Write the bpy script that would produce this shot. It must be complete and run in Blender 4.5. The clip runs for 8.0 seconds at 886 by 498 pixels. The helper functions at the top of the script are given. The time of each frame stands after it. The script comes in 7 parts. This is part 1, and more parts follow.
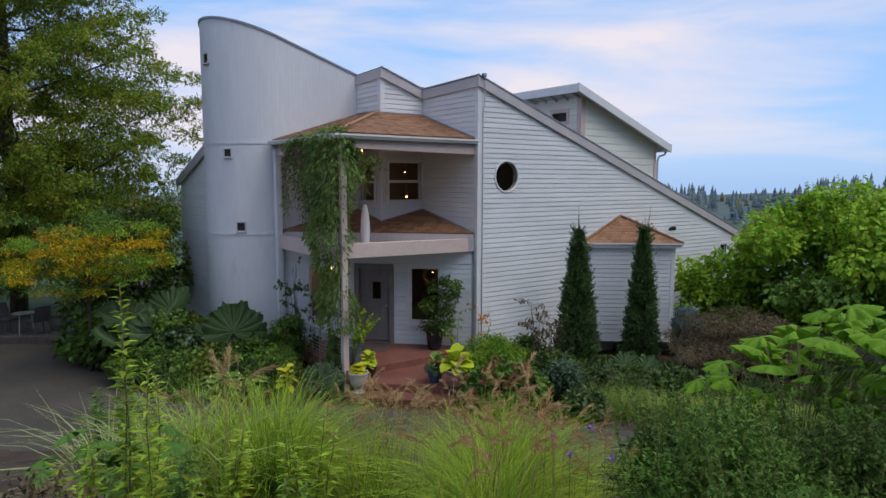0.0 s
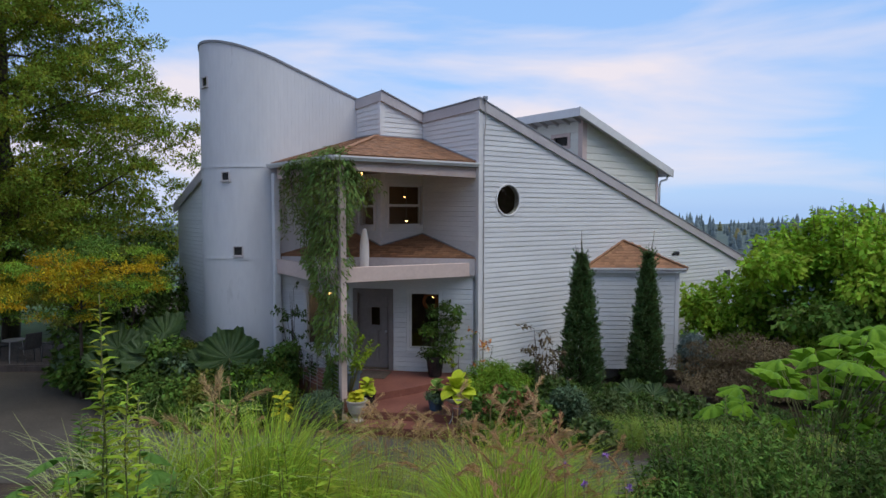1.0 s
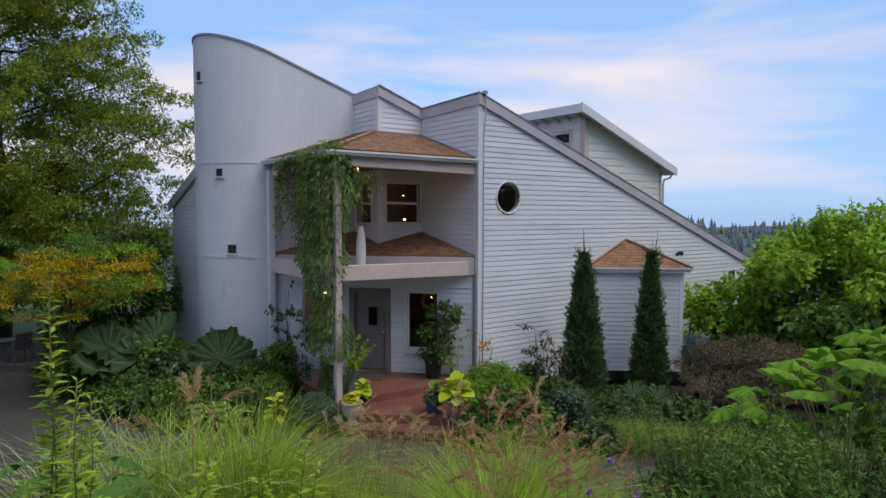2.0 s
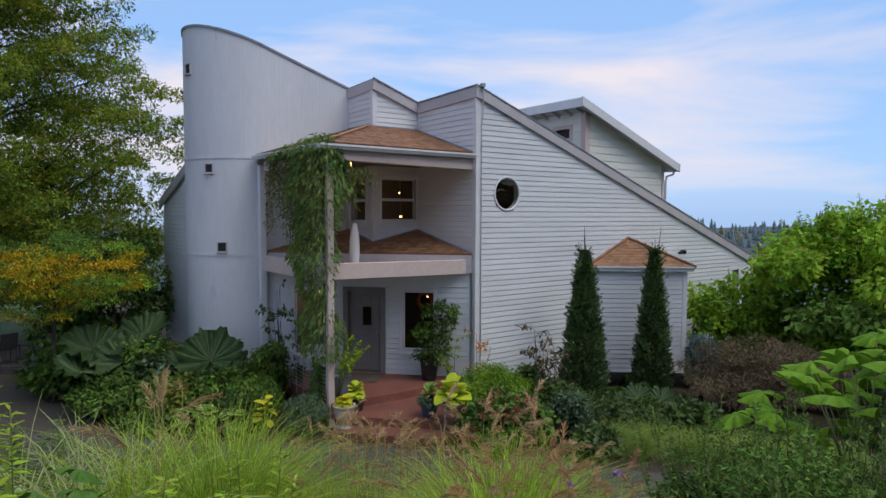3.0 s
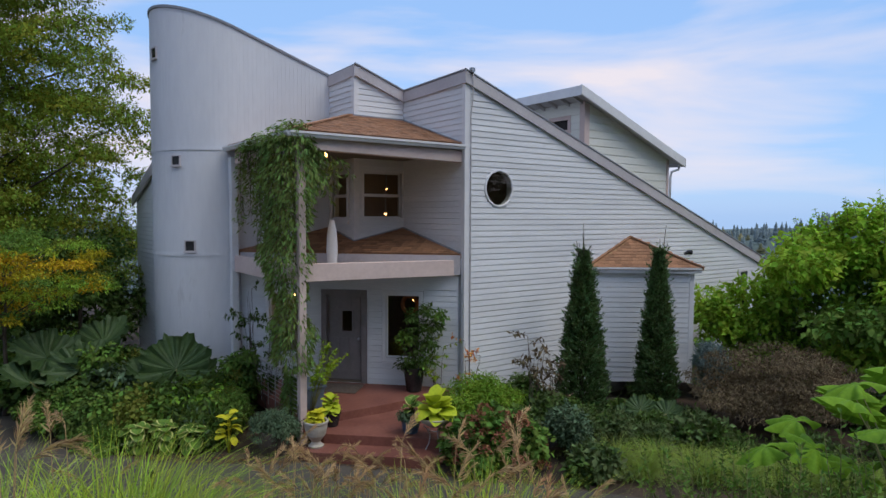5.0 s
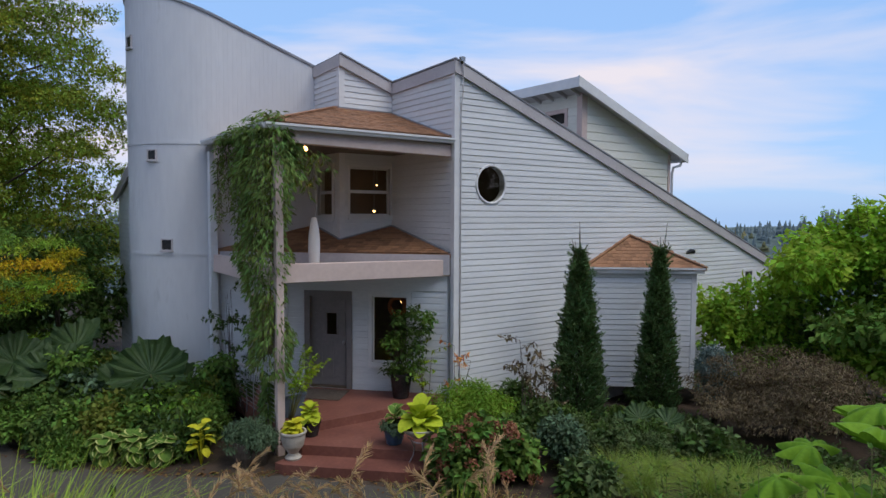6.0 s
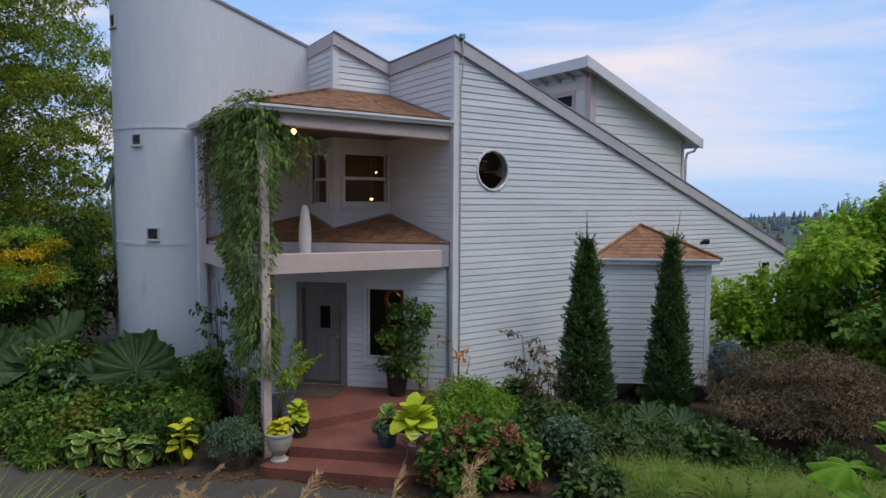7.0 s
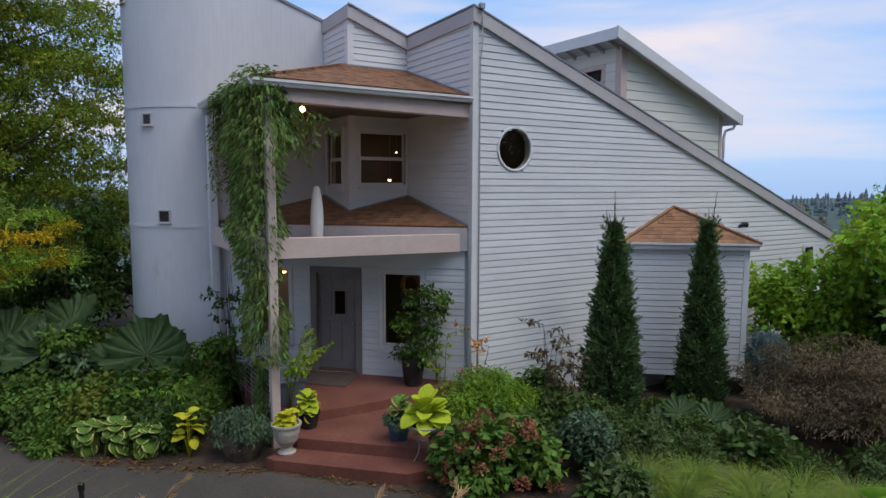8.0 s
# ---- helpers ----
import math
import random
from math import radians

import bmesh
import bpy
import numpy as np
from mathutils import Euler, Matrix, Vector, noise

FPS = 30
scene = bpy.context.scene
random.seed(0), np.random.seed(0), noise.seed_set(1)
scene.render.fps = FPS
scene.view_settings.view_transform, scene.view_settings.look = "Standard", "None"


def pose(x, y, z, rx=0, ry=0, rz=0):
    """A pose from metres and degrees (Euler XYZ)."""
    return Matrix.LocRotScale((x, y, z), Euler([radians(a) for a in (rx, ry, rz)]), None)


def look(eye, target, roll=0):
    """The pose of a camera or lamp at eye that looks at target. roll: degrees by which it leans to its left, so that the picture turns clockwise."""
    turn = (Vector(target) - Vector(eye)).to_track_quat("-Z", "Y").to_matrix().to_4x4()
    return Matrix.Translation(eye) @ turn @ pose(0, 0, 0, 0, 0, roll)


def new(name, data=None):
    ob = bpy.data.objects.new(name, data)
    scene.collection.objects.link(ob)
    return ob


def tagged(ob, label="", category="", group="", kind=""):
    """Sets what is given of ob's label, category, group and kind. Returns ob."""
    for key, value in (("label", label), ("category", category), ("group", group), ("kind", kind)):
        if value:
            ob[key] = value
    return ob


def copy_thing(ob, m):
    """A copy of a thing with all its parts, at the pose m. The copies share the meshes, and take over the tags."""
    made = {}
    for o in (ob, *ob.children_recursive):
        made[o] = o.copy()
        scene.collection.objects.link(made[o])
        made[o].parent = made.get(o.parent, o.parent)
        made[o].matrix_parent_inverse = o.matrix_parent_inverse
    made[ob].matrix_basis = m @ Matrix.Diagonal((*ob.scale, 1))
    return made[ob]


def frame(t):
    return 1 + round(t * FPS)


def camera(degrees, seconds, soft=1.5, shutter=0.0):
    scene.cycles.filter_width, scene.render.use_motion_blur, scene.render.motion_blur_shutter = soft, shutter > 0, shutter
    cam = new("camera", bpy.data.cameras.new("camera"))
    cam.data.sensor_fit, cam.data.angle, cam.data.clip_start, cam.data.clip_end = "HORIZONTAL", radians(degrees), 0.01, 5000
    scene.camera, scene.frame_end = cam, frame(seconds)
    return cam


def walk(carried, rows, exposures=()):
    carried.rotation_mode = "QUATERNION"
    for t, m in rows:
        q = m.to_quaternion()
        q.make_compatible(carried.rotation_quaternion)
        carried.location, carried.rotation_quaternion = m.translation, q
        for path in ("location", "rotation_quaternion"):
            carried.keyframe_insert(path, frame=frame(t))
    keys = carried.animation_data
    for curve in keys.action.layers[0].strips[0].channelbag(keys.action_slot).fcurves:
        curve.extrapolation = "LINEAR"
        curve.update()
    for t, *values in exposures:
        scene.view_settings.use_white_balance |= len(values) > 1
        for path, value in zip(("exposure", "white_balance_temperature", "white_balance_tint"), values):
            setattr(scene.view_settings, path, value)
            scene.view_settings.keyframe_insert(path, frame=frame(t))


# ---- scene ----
cam = camera(69.0, 8.0)
PATH = [
    (0, (-10.297, -12.558, 4.797), (-9.131, -10.947, 4.584), 0.1),
    (0.5, (-10.241, -12.42, 4.705), (-9.069, -10.808, 4.537), 0.1),
    (1, (-10.169, -12.296, 4.644), (-8.995, -10.681, 4.522), 0.1),
    (1.5, (-10.042, -12.167, 4.578), (-8.871, -10.55, 4.464), 0.2),
    (3, (-9.548, -11.68, 4.414), (-8.376, -10.063, 4.303), 0.2),
    (3.5, (-9.327, -11.497, 4.397), (-8.155, -9.88, 4.286), 0.2),
    (4, (-9.068, -11.319, 4.358), (-7.9, -9.7, 4.25), 0.2),
    (5.5, (-8.265, -10.655, 4.292), (-7.095, -9.036, 4.186), 0.3),
    (6, (-7.918, -10.464, 4.291), (-6.755, -8.841, 4.178), 0.3),
    (6.5, (-7.608, -10.229, 4.27), (-6.454, -8.6, 4.144), 0.3),
    (7, (-7.3, -10.017, 4.243), (-6.166, -8.376, 4.099), 0.3),
    (7.5, (-6.999, -9.829, 4.228), (-5.906, -8.162, 4.057), 0.2),
    (8, (-6.731, -9.657, 4.229), (-5.684, -7.965, 4.029), 0.2),
]
walk(cam, [(t, look(eye, target, roll)) for t, eye, target, roll in PATH])

# ---- world and light ----
world = bpy.data.worlds.new("dusk_sky")
scene.world = world
world.use_nodes = True
wn, wl = world.node_tree.nodes, world.node_tree.links
wn.clear()
w_out = wn.new("ShaderNodeOutputWorld")
w_bg = wn.new("ShaderNodeBackground")
w_sky = wn.new("ShaderNodeTexSky")
w_sky.sky_type, w_sky.sun_disc = "NISHITA", False
w_sky.sun_elevation, w_sky.sun_rotation = radians(24), radians(215)
w_sky.air_density, w_sky.dust_density, w_sky.ozone_density = 1.0, 0.6, 2.0
w_tc = wn.new("ShaderNodeTexCoord")
w_map = wn.new("ShaderNodeMapping")
w_map.inputs["Scale"].default_value = (1.0, 1.0, 4.2)
w_map.inputs["Rotation"].default_value = (radians(5), radians(-7), radians(20))
w_n1 = wn.new("ShaderNodeTexNoise")
w_n1.inputs["Scale"].default_value, w_n1.inputs["Detail"].default_value = 1.7, 7.0
w_n1.inputs["Roughness"].default_value = 0.5
w_n1.inputs["Distortion"].default_value = 0.5
w_r1 = wn.new("ShaderNodeValToRGB")
w_r1.color_ramp.elements[0].position, w_r1.color_ramp.elements[0].color = 0.455, (0.03, 0.03, 0.03, 1)
w_r1.color_ramp.elements[1].position, w_r1.color_ramp.elements[1].color = 0.67, (1, 1, 1, 1)
w_lvl = wn.new("ShaderNodeMix")
w_lvl.data_type, w_lvl.blend_type = "RGBA", "MIX"
w_lvl.inputs[7].default_value = (8.5, 8.0, 8.8, 1)
w_gain = wn.new("ShaderNodeMix")
w_gain.data_type, w_gain.blend_type = "RGBA", "MIX"
w_gain.inputs[0].default_value = 0.72
w_gain.inputs[7].default_value = (3.5, 6.2, 11.2, 1)
wl.new(w_tc.outputs["Generated"], w_map.inputs["Vector"])
wl.new(w_map.outputs["Vector"], w_n1.inputs["Vector"])
wl.new(w_n1.outputs["Fac"], w_r1.inputs["Fac"])
wl.new(w_sky.outputs["Color"], w_gain.inputs[6])
wl.new(w_r1.outputs["Color"], w_lvl.inputs[0])
wl.new(w_gain.outputs[2], w_lvl.inputs[6])
wl.new(w_lvl.outputs[2], w_bg.inputs["Color"])
w_bg.inputs["Strength"].default_value = 0.077
wl.new(w_bg.outputs["Background"], w_out.inputs["Surface"])

sun = new("sun", bpy.data.lights.new("sun", "SUN"))
sun.data.energy, sun.data.angle, sun.data.color = 1.45, radians(42), (1.0, 0.94, 0.83)
sun.matrix_world = look((6, -15.5, 29), (0, 0, 2))
scene.view_settings.exposure = 0.38

# ---- materials ----


def material(name, a, b, scale=8.0, rough=0.7, bump=0.15, stretch=(1, 1, 1), fine=6.0, metal=0.0, per_piece=0.0, per_island=0.0,
             spec=0.4, c=None, translucent=0.0):
    """Two-scale noise material: a and b are the two base colours, c an optional stain colour."""
    m = bpy.data.materials.new(name)
    m.use_nodes = True
    n, l = m.node_tree.nodes, m.node_tree.links
    bsdf = n["Principled BSDF"]
    tc = n.new("ShaderNodeTexCoord")
    mp = n.new("ShaderNodeMapping")
    mp.inputs["Scale"].default_value = stretch
    l.new(tc.outputs["Object"], mp.inputs["Vector"])
    n1 = n.new("ShaderNodeTexNoise")
    n1.inputs["Scale"].default_value, n1.inputs["Detail"].default_value = scale, 5
    n2 = n.new("ShaderNodeTexNoise")
    n2.inputs["Scale"].default_value, n2.inputs["Detail"].default_value = scale * fine, 4
    for q in (n1, n2):
        l.new(mp.outputs["Vector"], q.inputs["Vector"])
    add = n.new("ShaderNodeMath")
    add.operation = "MULTIPLY_ADD"
    add.inputs[1].default_value = 0.4
    l.new(n2.outputs["Fac"], add.inputs[0])
    low = n.new("ShaderNodeMath")
    low.operation = "MULTIPLY"
    low.inputs[1].default_value = 0.6
    l.new(n1.outputs["Fac"], low.inputs[0])
    l.new(low.outputs[0], add.inputs[2])
    ramp = n.new("ShaderNodeValToRGB")
    ramp.color_ramp.elements[0].position, ramp.color_ramp.elements[0].color = 0.38, (*a, 1)
    ramp.color_ramp.elements[1].position, ramp.color_ramp.elements[1].color = 0.62, (*b, 1)
    if c:
        e = ramp.color_ramp.elements.new(0.72)
        e.color = (*c, 1)
    l.new(add.outputs[0], ramp.inputs["Fac"])
    out = ramp.outputs["Color"]
    if per_piece or per_island:
        if per_piece:
            rnd = n.new("ShaderNodeObjectInfo").outputs["Random"]
        else:
            rnd = n.new("ShaderNodeNewGeometry").outputs["Random Per Island"]
        amount = per_piece or per_island
        mr = n.new("ShaderNodeMapRange")
        mr.inputs["To Min"].default_value, mr.inputs["To Max"].default_value = 1 - amount, 1 + amount
        l.new(rnd, mr.inputs["Value"])
        hsv = n.new("ShaderNodeHueSaturation")
        l.new(out, hsv.inputs["Color"])
        l.new(mr.outputs["Result"], hsv.inputs["Value"])
        if per_island:
            mh = n.new("ShaderNodeMapRange")
            mh.inputs["To Min"].default_value, mh.inputs["To Max"].default_value = 0.5 - 0.035 * amount * 2, 0.5 + 0.03 * amount * 2
            l.new(rnd, mh.inputs["Value"])
            l.new(mh.outputs["Result"], hsv.inputs["Hue"])
        out = hsv.outputs["Color"]
    l.new(out, bsdf.inputs["Base Color"])
    bsdf.inputs["Roughness"].default_value, bsdf.inputs["Metallic"].default_value = rough, metal
    bsdf.inputs["Specular IOR Level"].default_value = spec
    if bump:
        bp = n.new("ShaderNodeBump")
        bp.inputs["Strength"].default_value, bp.inputs["Distance"].default_value = bump, 0.02
        l.new(add.outputs[0], bp.inputs["Height"])
        l.new(bp.outputs["Normal"], bsdf.inputs["Normal"])
    if translucent:
        tr = n.new("ShaderNodeBsdfTranslucent")
        l.new(out, tr.inputs["Color"])
        mx = n.new("ShaderNodeMixShader")
        mx.inputs["Fac"].default_value = translucent
        l.new(bsdf.outputs["BSDF"], mx.inputs[1])
        l.new(tr.outputs["BSDF"], mx.inputs[2])
        l.new(mx.outputs["Shader"], n["Material Output"].inputs["Surface"])
    return m


def glass_material(name, tint=(0.55, 0.6, 0.6)):
    m = bpy.data.materials.new(name)
    m.use_nodes = True
    n, l = m.node_tree.nodes, m.node_tree.links
    n.remove(n["Principled BSDF"])
    tr, gl, fr, mx = (n.new("ShaderNode" + k) for k in ("BsdfTransparent", "BsdfGlossy", "Fresnel", "MixShader"))
    tr.inputs["Color"].default_value = (*tint, 1)
    gl.inputs["Roughness"].default_value = 0.03
    fr.inputs["IOR"].default_value = 1.5
    l.new(fr.outputs["Fac"], mx.inputs["Fac"])
    l.new(tr.outputs["BSDF"], mx.inputs[1])
    l.new(gl.outputs["BSDF"], mx.inputs[2])
    l.new(mx.outputs["Shader"], n["Material Output"].inputs["Surface"])
    return m


def glow_material(name, colour, strength):
    m = bpy.data.materials.new(name)
    m.use_nodes = True
    b = m.node_tree.nodes["Principled BSDF"]
    b.inputs["Base Color"].default_value = (*colour, 1)
    b.inputs["Emission Color"].default_value = (*colour, 1)
    b.inputs["Emission Strength"].default_value = strength
    return m


def leafy(name, a, b, c=None, island=0.35, rough=0.6, trans=0.22, gain=1.85):
    a, b, c = (tuple(min(0.75, k * gain * w) for k, w in zip(q, (1.0, 1.0, 0.7))) if q else None for q in (a, b, c))
    return material(name, a, b, scale=1.4, rough=rough, bump=0.0, fine=5, per_island=island, spec=0.12, c=c, translucent=trans)


M_SIDING = material("siding_paint", (0.63, 0.64, 0.665), (0.72, 0.73, 0.75), 0.9, 0.55, 0.05, (0.6, 0.6, 3.0), 14, per_piece=0.035, c=(0.60, 0.60, 0.61))
M_CREAM = material("cream_siding_paint", (0.68, 0.67, 0.60), (0.76, 0.75, 0.69), 0.9, 0.55, 0.05, (0.6, 0.6, 3.0), 14, per_piece=0.035)
M_TOWER = material("tower_paint", (0.57, 0.585, 0.63), (0.63, 0.645, 0.685), 0.7, 0.6, 0.04, (1.2, 1.2, 0.35), 9, c=(0.51, 0.52, 0.55))
M_TRIM = material("trim_paint", (0.44, 0.41, 0.43), (0.52, 0.49, 0.50), 1.2, 0.55, 0.05, (1, 1, 1), 12)
M_PINK = material("pink_trim_paint", (0.56, 0.44, 0.41), (0.64, 0.51, 0.47), 1.1, 0.55, 0.05, (1, 1, 1), 12)
M_WHITE = material("white_trim_paint", (0.66, 0.66, 0.68), (0.74, 0.74, 0.75), 1.5, 0.45, 0.04)
M_GREY_EDGE = material("grey_metal_flashing", (0.2, 0.21, 0.24), (0.27, 0.28, 0.31), 3, 0.5, 0.05)
# dark warm brown: the dimness and lamp glow of the rooms put into colour
M_DARK = material("dim_interior_tone", (0.12, 0.09, 0.06), (0.17, 0.12, 0.085), 2, 0.8, 0.05)
M_SOFFIT = material("soffit_paint", (0.42, 0.40, 0.38), (0.48, 0.46, 0.44), 2, 0.7, 0.05)
# brown ceiling boards, with the shade of the porch deepened in their colour
M_CEIL = material("darkened_porch_ceiling", (0.10, 0.075, 0.055), (0.16, 0.12, 0.09), 2, 0.7, 0.1, (1, 6, 1), 8)
M_SHINGLE = material("cedar_tone_shingle", (0.23, 0.115, 0.06), (0.34, 0.18, 0.10), 5, 0.85, 0.3, (1, 1, 1), 9, per_piece=0.28, c=(0.40, 0.24, 0.15))
M_SHINGLE_STUFF = material("cedar_tone_shingle_field", (0.23, 0.115, 0.06), (0.34, 0.18, 0.10), 5, 0.85, 0.3, (1, 1, 1), 9, per_island=0.28)
M_DOOR = material("taupe_door_paint", (0.20, 0.178, 0.178), (0.245, 0.215, 0.215), 2.5, 0.5, 0.05)
M_DECK = material("red_brown_deck_stain", (0.155, 0.056, 0.042), (0.225, 0.088, 0.064), 1.6, 0.55, 0.12, (1, 1, 1), 10, c=(0.27, 0.13, 0.10))
M_GLASS = glass_material("window_glass")
M_BARK = material("brown_bark", (0.045, 0.035, 0.028), (0.11, 0.085, 0.065), 7, 0.9, 0.5, (1, 1, 0.25), 5)
M_STEM = material("green_stem", (0.10, 0.11, 0.035), (0.17, 0.17, 0.06), 7, 0.7, 0.1)
M_ASPHALT = material("worn_driveway", (0.052, 0.045, 0.037), (0.09, 0.078, 0.063), 0.6, 0.85, 0.2, (1, 1, 1), 40, c=(0.045, 0.038, 0.031))
M_SOIL = material("leaf_litter_soil", (0.03, 0.022, 0.016), (0.09, 0.06, 0.04), 2.5, 0.95, 0.6, (1, 1, 1), 12)
M_LAWN = material("lawn", (0.05, 0.10, 0.02), (0.12, 0.19, 0.05), 0.5, 0.9, 0.4, (1, 1, 1), 30)
M_BULB = glow_material("warm_bulb", (1.0, 0.50, 0.16), 7.0)
M_METAL = material("galvanised_wire", (0.35, 0.36, 0.38), (0.5, 0.5, 0.52), 9, 0.4, 0.05, metal=0.8)
M_BLACK = material("black_glaze", (0.012, 0.012, 0.014), (0.03, 0.028, 0.028), 4, 0.25, 0.05)
M_BLUEPOT = material("blue_glaze", (0.03, 0.07, 0.13), (0.07, 0.13, 0.2), 4, 0.3, 0.05)
M_STONE = material("cast_stone", (0.36, 0.33, 0.28), (0.5, 0.46, 0.40), 6, 0.85, 0.3)

# ---- mesh helpers ----


def mesh_from(name, verts, faces, mat, smooth=False):
    me = bpy.data.meshes.new(name)
    me.from_pydata([tuple(v) for v in verts], [], faces)
    me.materials.append(mat)
    if smooth:
        me.polygons.foreach_set("use_smooth", [True] * len(me.polygons))
    me.update()
    return me


def link(name, me, parent=None, label="", m=None):
    ob = new(name, me)
    if parent is not None:
        ob.parent = parent
    if m is not None:
        ob.matrix_basis = m
    if label:
        ob["label"] = label
    return ob


def part(name, bm, mat, parent=None, label="", smooth=False, m=None):
    bmesh.ops.recalc_face_normals(bm, faces=bm.faces)
    me = bpy.data.meshes.new(name)
    bm.to_mesh(me)
    bm.free()
    me.materials.append(mat)
    if smooth:
        me.polygons.foreach_set("use_smooth", [True] * len(me.polygons))
    return link(name, me, parent, label, m)


def empty(name, label, category, loc=(0, 0, 0), group="", kind="", rz=0):
    ob = new(name)
    ob.empty_display_size = 0.1
    ob.matrix_basis = pose(*loc, 0, 0, rz)
    return tagged(ob, label, category, group, kind)


def hexa(bm, c):
    """A solid from eight corners: bottom ring of four, then top ring of four."""
    v = [bm.verts.new(p) for p in c]
    for f in ((3, 2, 1, 0), (4, 5, 6, 7), (0, 1, 5, 4), (1, 2, 6, 5), (2, 3, 7, 6), (3, 0, 4, 7)):
        bm.faces.new([v[i] for i in f])


def box(bm, x0, x1, y0, y1, z0, z1):
    hexa(bm, [(x0, y0, z0), (x1, y0, z0), (x1, y1, z0), (x0, y1, z0), (x0, y0, z1), (x1, y0, z1), (x1, y1, z1), (x0, y1, z1)])


def soft_box(x0, x1, y0, y1, z0, z1, r=0.008):
    bm = bmesh.new()
    box(bm, x0, x1, y0, y1, z0, z1)
    bmesh.ops.bevel(bm, geom=list(bm.edges), offset=r, segments=1, affect="EDGES")
    return bm


def prism(bm, poly, z0, z1):
    """Upright prism on a plan polygon; z0 and z1 may be functions of x and y."""
    f0 = z0 if callable(z0) else (lambda x, y: z0)
    f1 = z1 if callable(z1) else (lambda x, y: z1)
    lo = [bm.verts.new((x, y, f0(x, y))) for x, y in poly]
    hi = [bm.verts.new((x, y, f1(x, y))) for x, y in poly]
    n = len(poly)
    bm.faces.new(lo[::-1])
    bm.faces.new(hi)
    for i in range(n):
        bm.faces.new((lo[i], lo[(i + 1) % n], hi[(i + 1) % n], hi[i]))


def bar(bm, a, b, w, h, up=(0, 0, 1)):
    """A straight timber of width w and height h from a to b (axis in the middle)."""
    a, b = Vector(a), Vector(b)
    d = (b - a).normalized()
    s = d.cross(Vector(up)).normalized() * (w / 2)
    u = s.cross(d).normalized() * (h / 2)
    hexa(bm, [a - s - u, a + s - u, b + s - u, b - s - u, a - s + u, a + s + u, b + s + u, b - s + u])


def tube(bm, pts, radii, sides=7):
    rings = []
    n = len(pts)
    for i, p in enumerate(pts):
        p = Vector(p)
        d = (Vector(pts[min(i + 1, n - 1)]) - Vector(pts[max(i - 1, 0)])).normalized()
        a = d.cross(Vector((0.31, 0.95, 0.1)) if abs(d.z) > 0.5 else Vector((0, 0, 1))).normalized()
        b = d.cross(a)
        r = radii[i] if isinstance(radii, (list, tuple)) else radii
        rings.append([bm.verts.new(p + (a * math.cos(k * 2 * math.pi / sides) + b * math.sin(k * 2 * math.pi / sides)) * r) for k in range(sides)])
    for i in range(n - 1):
        for k in range(sides):
            bm.faces.new((rings[i][k], rings[i][(k + 1) % sides], rings[i + 1][(k + 1) % sides], rings[i + 1][k]))
    bm.faces.new(rings[0][::-1])
    bm.faces.new(rings[-1])


def lathe(bm, profile, sides=24, cx=0.0, cy=0.0):
    rings = [[bm.verts.new((cx + r * math.cos(2 * math.pi * k / sides), cy + r * math.sin(2 * math.pi * k / sides), z)) for k in range(sides)] for r, z in profile]
    for i in range(len(rings) - 1):
        for k in range(sides):
            bm.faces.new((rings[i][k], rings[i][(k + 1) % sides], rings[i + 1][(k + 1) % sides], rings[i + 1][k]))
    bm.faces.new(rings[0][::-1])
    bm.faces.new(rings[-1])


class Plane:
    """An upright wall plane: u runs from a towards b, n points outwards (to the right of that run)."""

    def __init__(self, a, b):
        self.a = Vector((*a, 0))
        d = Vector((*b, 0)) - self.a
        self.length = d.length
        self.d = d.normalized()
        self.n = Vector((self.d.y, -self.d.x, 0))

    def at(self, u, out, z):
        return self.a + self.d * u + self.n * out + Vector((0, 0, z))


def wall_slab(pl, z0, top, holes, mat, parent, thick=0.16, name="wall", label=""):
    """Wall with openings through it. top: function of u. holes: (u0, u1, z0, z1)."""
    bm = bmesh.new()
    cuts = sorted({0.0, pl.length, *[h[0] for h in holes], *[h[1] for h in holes]})
    for ua, ub in zip(cuts, cuts[1:]):
        mid = (ua + ub) / 2
        spans, base = [], z0
        for h in sorted((h for h in holes if h[0] <= mid <= h[1]), key=lambda h: h[2]):
            spans.append((base, base, h[2], h[2]))
            base = h[3]
        spans.append((base, base, top(ua), top(ub)))
        for la, lb, ta, tb in spans:
            hexa(bm, [pl.at(ua, 0, la), pl.at(ub, 0, lb), pl.at(ub, -thick, lb), pl.at(ua, -thick, la),
                      pl.at(ua, 0, ta), pl.at(ub, 0, tb), pl.at(ub, -thick, tb), pl.at(ua, -thick, ta)])
    return part(name, bm, mat, parent, label)


